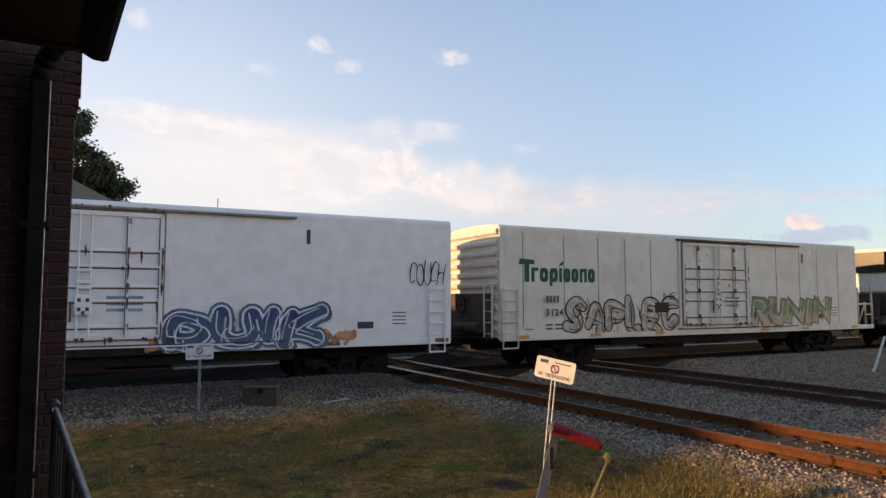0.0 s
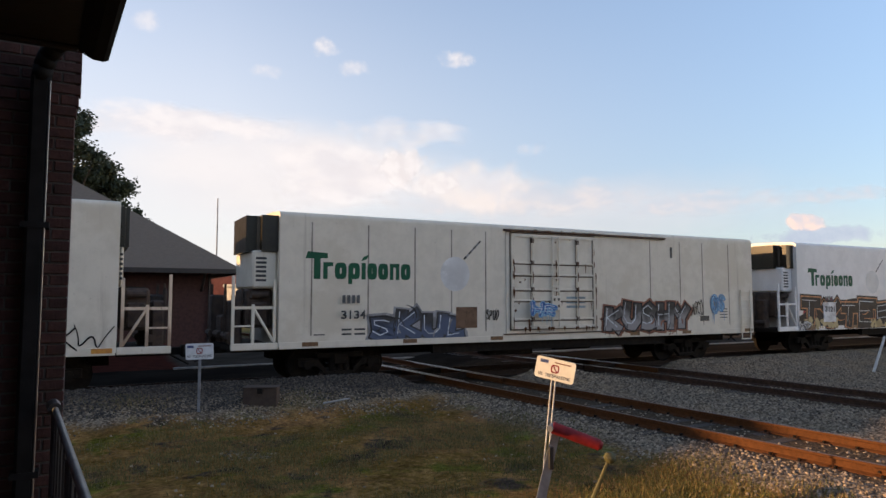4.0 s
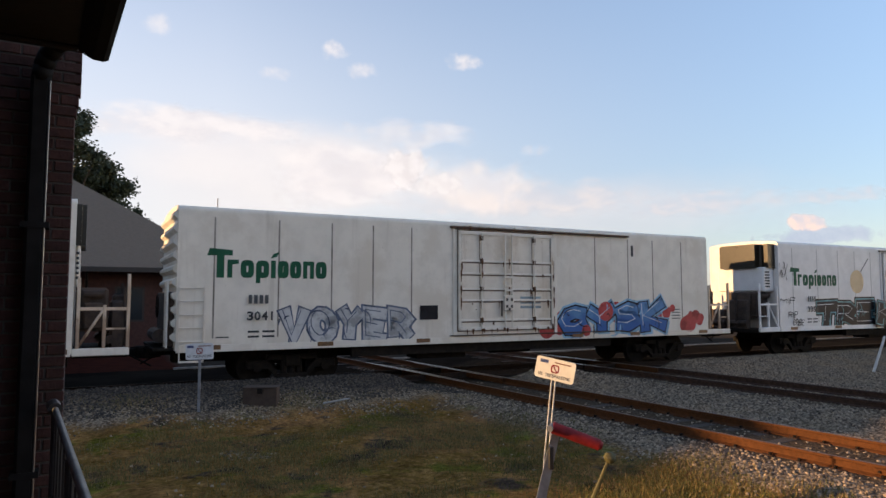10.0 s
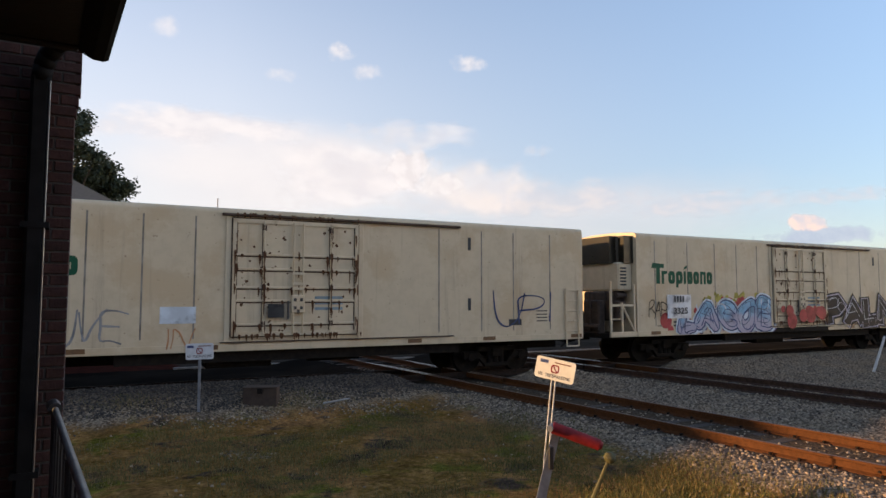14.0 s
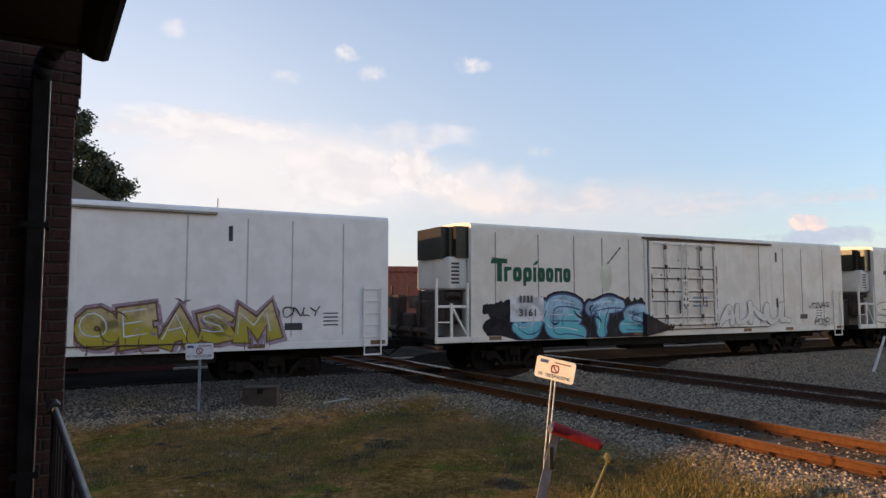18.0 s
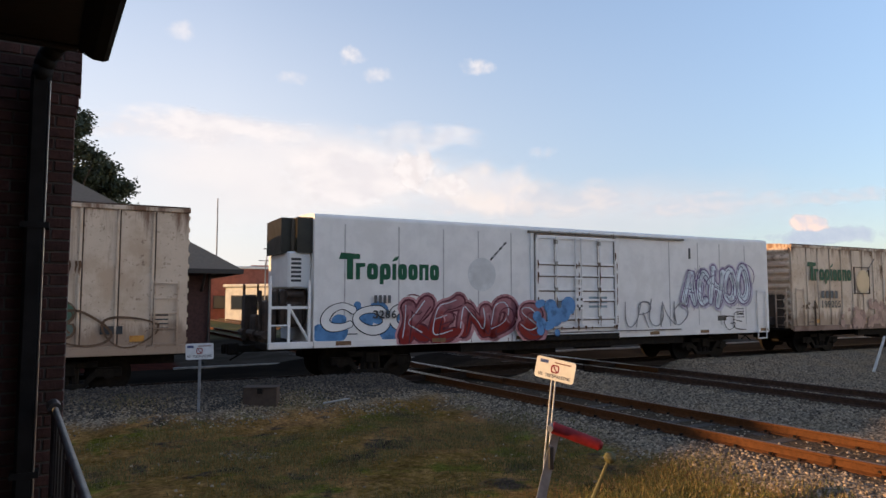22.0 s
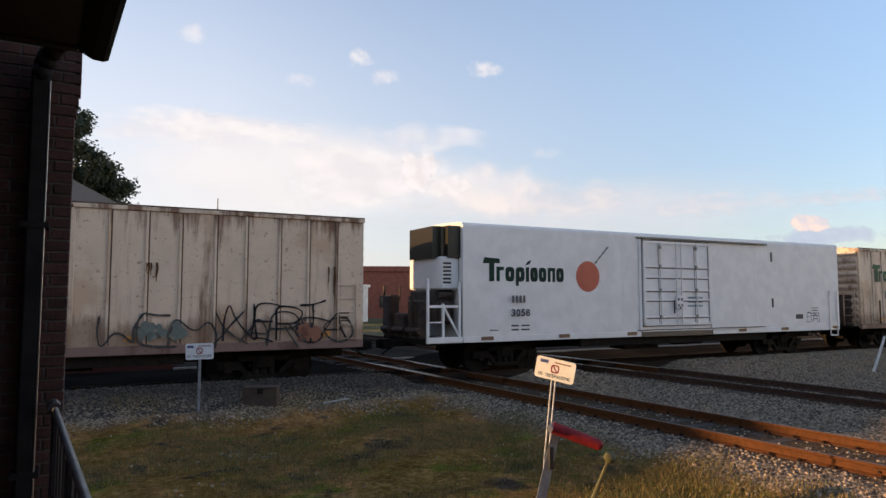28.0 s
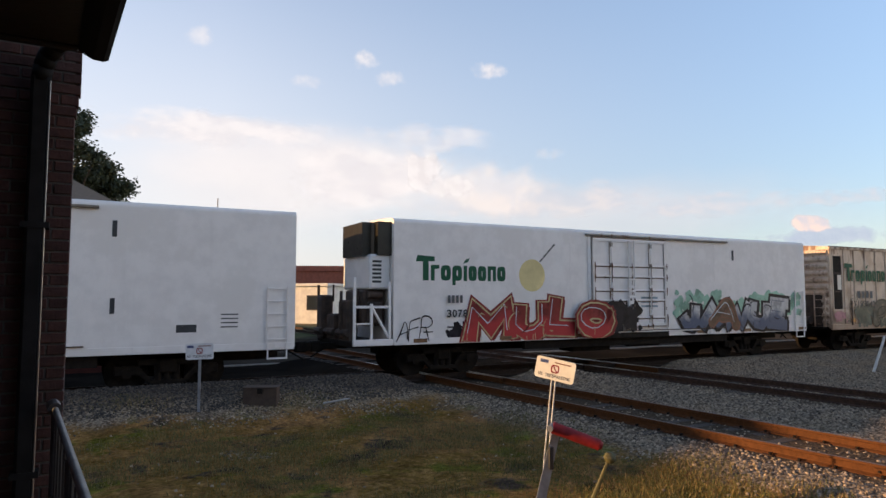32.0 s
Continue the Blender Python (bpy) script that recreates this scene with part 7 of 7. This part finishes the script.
oak(-37.0, 60, 17.5, 6, 5000)


def far_woods():
    rnd = random.Random(8)
    centres = []
    for i in range(150):
        x = -150 + 420 * i / 149 + rnd.uniform(-3, 3)
        y = 165 + rnd.uniform(-12, 12) + 0.12 * x
        r = rnd.uniform(2.2, 4.2)
        centres.append((x, y, rnd.uniform(0.5, 4.2) + 0.6, r))
    me = leaf_cloud("far_woods", centres, 0.9, 16000, rnd)
    tagged(place("far_woods", me, M["woods"]), "low line of green trees on the horizon", "woods", kind="stuff")


far_woods()


# ---- ballast stones and grass ----
def scatter(name, label, category, mat, seed, count, area, make, sizes, keep):
    """Small pieces joined in one mesh over the stretch area = (x0, x1, y0, y1) where keep(x, y) holds."""
    g = np.random.default_rng(seed)
    x = g.uniform(area[0], area[1], count)
    y = g.uniform(area[2], area[3], count)
    ok = keep(x, y, g)
    x, y = x[ok], y[ok]
    n = len(x)
    z = ground_z(x, y)
    base, faces = make
    base = np.array(base)
    k = len(base)
    s = g.uniform(*sizes, n)[:, None, None]
    ang = g.uniform(0, 2 * np.pi, n)
    ca, sa = np.cos(ang), np.sin(ang)
    pts = base[None] * (1 + 0.35 * g.uniform(-1, 1, (n, k, 1))) * s
    px = pts[..., 0] * ca[:, None] - pts[..., 1] * sa[:, None] + x[:, None]
    py = pts[..., 0] * sa[:, None] + pts[..., 1] * ca[:, None] + y[:, None]
    pz = pts[..., 2] + z[:, None]
    v = np.stack([px, py, pz], -1).reshape(-1, 3)
    f = (np.array(faces)[None] + (np.arange(n) * k)[:, None, None]).reshape(-1, 3)
    me = bpy.data.meshes.new(name)
    me.vertices.add(len(v))
    me.vertices.foreach_set("co", v.ravel())
    me.loops.add(len(f) * 3)
    me.loops.foreach_set("vertex_index", f.ravel())
    me.polygons.add(len(f))
    me.polygons.foreach_set("loop_start", np.arange(len(f)) * 3)
    me.update(calc_edges=True)
    return tagged(place(name, me, mat), label, category, kind="stuff")


STONE = ([(-1, -0.6, -0.5), (1, -0.7, -0.5), (0.8, 0.8, -0.5), (-0.9, 0.7, -0.5), (-0.5, -0.4, 0.6), (0.6, -0.5, 0.5), (0.4, 0.5, 0.7), (-0.6, 0.4, 0.5)],
         [(0, 1, 5), (0, 5, 4), (1, 2, 6), (1, 6, 5), (2, 3, 7), (2, 7, 6), (3, 0, 4), (3, 4, 7), (4, 5, 6), (4, 6, 7)])
BLADE = ([(-0.10, 0, 0), (0.10, 0, 0), (0.25, 0.12, 1.0)], [(0, 1, 2)])


def stone_colours():
    m = material("loose granite stones", (0.24, 0.235, 0.23), (0.13, 0.125, 0.12), 3.0, 0.95, 0, 0.2, 40)
    t = m.node_tree
    b = t.nodes["Principled BSDF"]
    geo = t.nodes.new("ShaderNodeNewGeometry")
    cr = t.nodes.new("ShaderNodeValToRGB")
    cr.color_ramp.elements[0].color, cr.color_ramp.elements[1].color = (0.035, 0.025, 0.017, 1), (0.40, 0.30, 0.205, 1)
    e = cr.color_ramp.elements.new(0.5)
    e.color = (0.185, 0.136, 0.09, 1)
    t.links.new(geo.outputs["Random Per Island"], cr.inputs[0])
    t.links.new(cr.outputs[0], b.inputs["Base Color"])
    return m


def grass_colours():
    m = material("mixed lawn blades", (0.07, 0.11, 0.02), None, 3.0, 0.8)
    t = m.node_tree
    b = t.nodes["Principled BSDF"]
    geo = t.nodes.new("ShaderNodeNewGeometry")
    cr = t.nodes.new("ShaderNodeValToRGB")
    cr.color_ramp.elements[0].color, cr.color_ramp.elements[1].color = (0.07, 0.076, 0.015, 1), (0.27, 0.172, 0.068, 1)
    e = cr.color_ramp.elements.new(0.55)
    e.color = (0.135, 0.108, 0.03, 1)
    t.links.new(geo.outputs["Random Per Island"], cr.inputs[0])
    t.links.new(cr.outputs[0], b.inputs["Base Color"])
    return m


def lawn_side(x, y):
    w = (x - LINE_A.x) * ACROSS.x + (y - LINE_A.y) * ACROSS.y
    d1 = (x - TRACK1.x) * N1.x + (y - TRACK1.y) * N1.y
    return w, d1


def on_bed(x, y, g):
    w, d1 = lawn_side(x, y)
    wob = 0.5 * np.sin(1.7 * x + 0.9 * y) + 0.35 * np.sin(3.1 * y - 1.2 * x) + g.normal(0, 0.35, len(x))
    bed = (w > -3.9 + wob) | (d1 > -2.3 + wob) | (np.hypot((x + 3.17) / 0.42, (y - 11.3) / 0.35) < 1 + g.normal(0, 0.3, len(x))) | (g.uniform(0, 1, len(x)) < 0.012)
    clear = (abs(w) > 1.70) & (w < 3.5)
    rails = (abs(d1) > 0.9) | (g.uniform(0, 1, len(x)) < 0.12) & (abs(abs(d1) - 0.7525) > 0.10)
    far = np.hypot(x, y)
    return bed & clear & rails & (g.uniform(0, 1, len(x)) < np.clip(14 / far, 0.15, 1.0) ** 1.5) & (y > 5)


def on_lawn(x, y, g):
    w, d1 = lawn_side(x, y)
    wob = 0.5 * np.sin(1.7 * x + 0.9 * y) + 0.35 * np.sin(3.1 * y - 1.2 * x) + g.normal(0, 0.3, len(x))
    patch = np.sin(0.9 * x + 1.3) * np.sin(1.1 * y + 0.4 * x) + 0.5 * np.sin(2.3 * x - 1.9 * y)
    return (w < -3.6 + wob) & (d1 < -1.5 + wob) & (patch > -0.1 + g.normal(0, 0.3, len(x))) & (y > 5)


def on_heap(x, y, g):
    w, d1 = lawn_side(x, y)
    return on_bed(x, y, g) & (w > -3.6) & (d1 < -1.2)


def off_heap(x, y, g):
    w, d1 = lawn_side(x, y)
    return on_bed(x, y, g) & ~((w > -3.6) & (d1 < -1.2))


# darker stone colours for the heap beside the train's line
heap_dark = stone_colours()
for e, c in zip([n for n in heap_dark.node_tree.nodes if n.type == "VALTORGB"][0].color_ramp.elements, ((0.016, 0.012, 0.009, 1), (0.035, 0.027, 0.020, 1), (0.11, 0.087, 0.066, 1))):
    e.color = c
scatter("dusty_ballast", "dark ballast heaped beside the train's line", "gravel", heap_dark, 15, 60000, (-12, 4, 12, 20), STONE, (0.014, 0.034), on_heap)
scatter("ballast_stones", "loose grey granite ballast stones beside the rails", "gravel", stone_colours(), 11, 120000, (-12, 16, 6.5, 24), STONE, (0.014, 0.034), off_heap)
scatter("lawn_grass", "short patchy grass, green and straw-coloured", "grass", grass_colours(), 12, 170000, (-9.5, 5.0, 7.0, 16.5), BLADE, (0.02, 0.075), on_lawn)


def on_verge(x, y, g):
    w, d1 = lawn_side(x, y)
    edge = np.clip((x + 0.35 * (y - 9.0) - 0.1) / 1.9, 0, 1)
    return (d1 < -2.1 + g.normal(0, 0.35, len(x))) & (np.sin(2.1 * x) * np.sin(1.7 * y + x) > -0.55 + g.normal(0, 0.3, len(x))) & (g.uniform(0, 1, len(x)) < edge)


def verge_colours():
    m = grass_colours()
    cr = [n for n in m.node_tree.nodes if n.type == "VALTORGB"][0]
    for e, c in zip(cr.color_ramp.elements, ((0.045, 0.070, 0.008, 1), (0.105, 0.10, 0.016, 1), (0.21, 0.125, 0.03, 1))):
        e.color = c
    return m


scatter("verge_grass", "bright yellow-green grass lit by the low sun", "grass", verge_colours(), 14, 42000, (-0.3, 4.2, 8.0, 10.8), BLADE, (0.014, 0.05), on_verge)


# ---- clouds ----
def cloud_material(name, seed, white, shade, lo, hi, scale, aspect, dense):
    """Glowing distant cloud with an uneven soft edge."""
    m = bpy.data.materials.new(name)
    m.use_nodes = True
    t = m.node_tree
    for nd in list(t.nodes):
        t.nodes.remove(nd)
    out = t.nodes.new("ShaderNodeOutputMaterial")
    co = t.nodes.new("ShaderNodeTexCoord")
    off = t.nodes.new("ShaderNodeVectorMath")
    off.operation = "MULTIPLY_ADD"
    off.inputs[1].default_value = (aspect, 1, 1)
    off.inputs[2].default_value = (seed * 3.7, seed * 0.6, seed * 1.9)
    t.links.new(co.outputs["Object"], off.inputs[0])

    def fuzz(s, detail, dz=0.0):
        n = t.nodes.new("ShaderNodeTexNoise")
        n.inputs["Scale"].default_value, n.inputs["Detail"].default_value, n.inputs["Roughness"].default_value = s, detail, 0.5
        if dz:
            sh = t.nodes.new("ShaderNodeVectorMath")
            sh.operation = "ADD"
            sh.inputs[1].default_value = (dz * 0.6, 0, dz)
            t.links.new(off.outputs[0], sh.inputs[0])
            t.links.new(sh.outputs[0], n.inputs["Vector"])
        else:
            t.links.new(off.outputs[0], n.inputs["Vector"])
        return n.outputs[0]

    def op(kind, a, b):
        x = t.nodes.new("ShaderNodeMath")
        x.operation = kind
        for k, v in ((0, a), (1, b)):
            if isinstance(v, (int, float)):
                x.inputs[k].default_value = v
            else:
                t.links.new(v, x.inputs[k])
        return x.outputs[0]

    def rng(src, a, b, c, d, soft=True):
        r = t.nodes.new("ShaderNodeMapRange")
        if soft:
            r.interpolation_type = "SMOOTHSTEP"
        for k, v in enumerate((a, b, c, d), 1):
            r.inputs[k].default_value = v
        t.links.new(src, r.inputs[0])
        return r.outputs[0]

    ln = t.nodes.new("ShaderNodeVectorMath")
    ln.operation = "LENGTH"
    t.links.new(co.outputs["Object"], ln.inputs[0])
    fall = rng(ln.outputs["Value"], 0.1, 1.0, 0.26, -0.55)
    body = fuzz(scale, 7.0)
    density = op("ADD", body, fall)
    alpha = rng(density, lo, hi, 0.0, dense)
    # lit side: where the cloud thins towards the sun
    lit = op("SUBTRACT", body, fuzz(scale, 7.0, 0.16))
    glow = rng(lit, -0.12, 0.14, 0.0, 1.0)
    mx = t.nodes.new("ShaderNodeMix")
    mx.data_type = "RGBA"
    t.links.new(glow, mx.inputs[0])
    mx.inputs[6].default_value, mx.inputs[7].default_value = (*shade, 1), (*white, 1)
    em = t.nodes.new("ShaderNodeEmission")
    t.links.new(mx.outputs[2], em.inputs[0])
    tr = t.nodes.new("ShaderNodeBsdfTransparent")
    ms = t.nodes.new("ShaderNodeMixShader")
    t.links.new(alpha, ms.inputs[0])
    t.links.new(tr.outputs[0], ms.inputs[1])
    t.links.new(em.outputs[0], ms.inputs[2])
    t.links.new(ms.outputs[0], out.inputs[0])
    return m


CLOUDS = []
LAYER = 400.0
TAN = 784 / math.tan(radians(66.74 / 2))


def cloud(px, py, half_w, half_h, white, shade, lo, hi, scale, dense, label):
    """A cloud of the drifting layer, at the bearing px and the height py above the horizon."""
    rise, side = py / TAN, px / TAN
    d = LAYER / rise
    sx, sz = half_w / TAN * d, half_h / TAN * d
    i = len(CLOUDS)
    me = Build().add([(-1, 0, -1), (1, 0, -1), (1, 0, 1), (-1, 0, 1)], [(0, 1, 2, 3)]).mesh("cloud")
    ob = place("cloud", me, cloud_material(f"cloud vapour {i}", i + 1.0, white, shade, lo, hi, scale, half_w / half_h * (0.5 if half_w > 200 else 1.0), dense))
    ob.scale = (sx, 1, sz)
    tagged(ob, label, "cloud", "drifting clouds", kind="structure")
    CLOUDS.append((ob, Vector((side * d, d, 2.2 + LAYER)), sx, sz))


CW, CS = (0.488, 0.482, 0.472), (0.425, 0.425, 0.43)
cloud(-222, 455, 52, 44, CW, CS, 0.40, 0.95, 1.6, 0.75, "small bright white puff of cloud")
cloud(-175, 418, 66, 36, CW, CS, 0.38, 0.85, 1.0, 0.6, "thin white wisp of cloud")
cloud(14, 434, 70, 36, CW, CS, 0.40, 0.95, 1.6, 0.75, "small white puff of cloud")
cloud(-330, 412, 80, 30, CW, CS, 0.40, 0.95, 1.0, 0.5, "very thin wisp of cloud")
cloud(-560, 505, 60, 50, CW, CS, 0.42, 1.0, 1.4, 0.6, "small white puff of cloud")
cloud(-330, 225, 560, 150, (0.485, 0.475, 0.46), (0.45, 0.445, 0.44), 0.05, 0.8, 0.8, 0.75, "broad pale haze of cloud over the station")
cloud(240, 150, 720, 110, (0.41, 0.41, 0.415), (0.37, 0.378, 0.395), 0.10, 1.0, 0.9, 0.55, "low pale haze along the horizon")
cloud(-500, 318, 400, 66, CW, CS, 0.30, 0.78, 1.8, 0.85, "long streaked white cloud bank")
cloud(-70, 300, 230, 60, CW, CS, 0.34, 0.85, 2.0, 0.7, "flat broad white cloud")
cloud(-75, 232, 92, 74, CW, (0.43, 0.42, 0.415), 0.32, 0.64, 2.6, 0.9, "bright lumpy cumulus head")
cloud(-130, 215, 100, 46, CW, (0.43, 0.42, 0.415), 0.32, 0.66, 2.8, 0.85, "bright lumpy cumulus shoulder")
cloud(-20, 205, 90, 42, CW, (0.43, 0.42, 0.415), 0.32, 0.68, 2.8, 0.8, "lumpy cumulus shoulder")
cloud(-210, 235, 270, 120, CW, CS, 0.28, 0.7, 1.6, 0.85, "broad soft cumulus cloud")
cloud(40, 195, 190, 95, (0.49, 0.46, 0.43), CS, 0.28, 0.72, 1.6, 0.75, "soft lumpy cumulus cloud")
cloud(150, 268, 60, 28, CW, CS, 0.40, 0.95, 1.2, 0.5, "faint small cloud")
cloud(645, 134, 60, 34, (0.54, 0.43, 0.37), (0.36, 0.36, 0.39), 0.32, 0.5, 1.0, 0.95, "sunlit pinkish cumulus head")
cloud(670, 112, 170, 32, (0.28, 0.325, 0.39), (0.25, 0.295, 0.37), 0.30, 0.7, 1.3, 0.8, "grey-blue shaded cloud bank")
cloud(130, 178, 460, 66, (0.44, 0.415, 0.40), (0.36, 0.372, 0.395), 0.30, 0.85, 2.4, 0.65, "low hazy bank of small clouds")
cloud(450, 170, 300, 48, (0.42, 0.395, 0.39), (0.34, 0.362, 0.395), 0.32, 0.9, 2.4, 0.55, "low mauve bank of small clouds")
cloud(700, 185, 240, 30, (0.40, 0.38, 0.385), (0.33, 0.355, 0.39), 0.34, 0.9, 2.0, 0.55, "thin mauve streak of cloud")


def cloud_pose(c, t):
    ob, at, sx, sz = c
    p = at + Vector((2.1 * t, 2.0 * t, 0))
    return look(p, (0, 0, 2.2)) @ pose(0, 0, 0, 90, 0, 0)


def motions():
    times = [2.0 * i for i in range(17)]
    for key, car in TRAIN.items():
        walk(car, [(t, train_pose(WAGONS[key][0] + run(t))) for t in times])
    for c in CLOUDS:
        walk(c[0], [(t, cloud_pose(c, t)) for t in (0.0, 16.0, 32.0)])


motions()
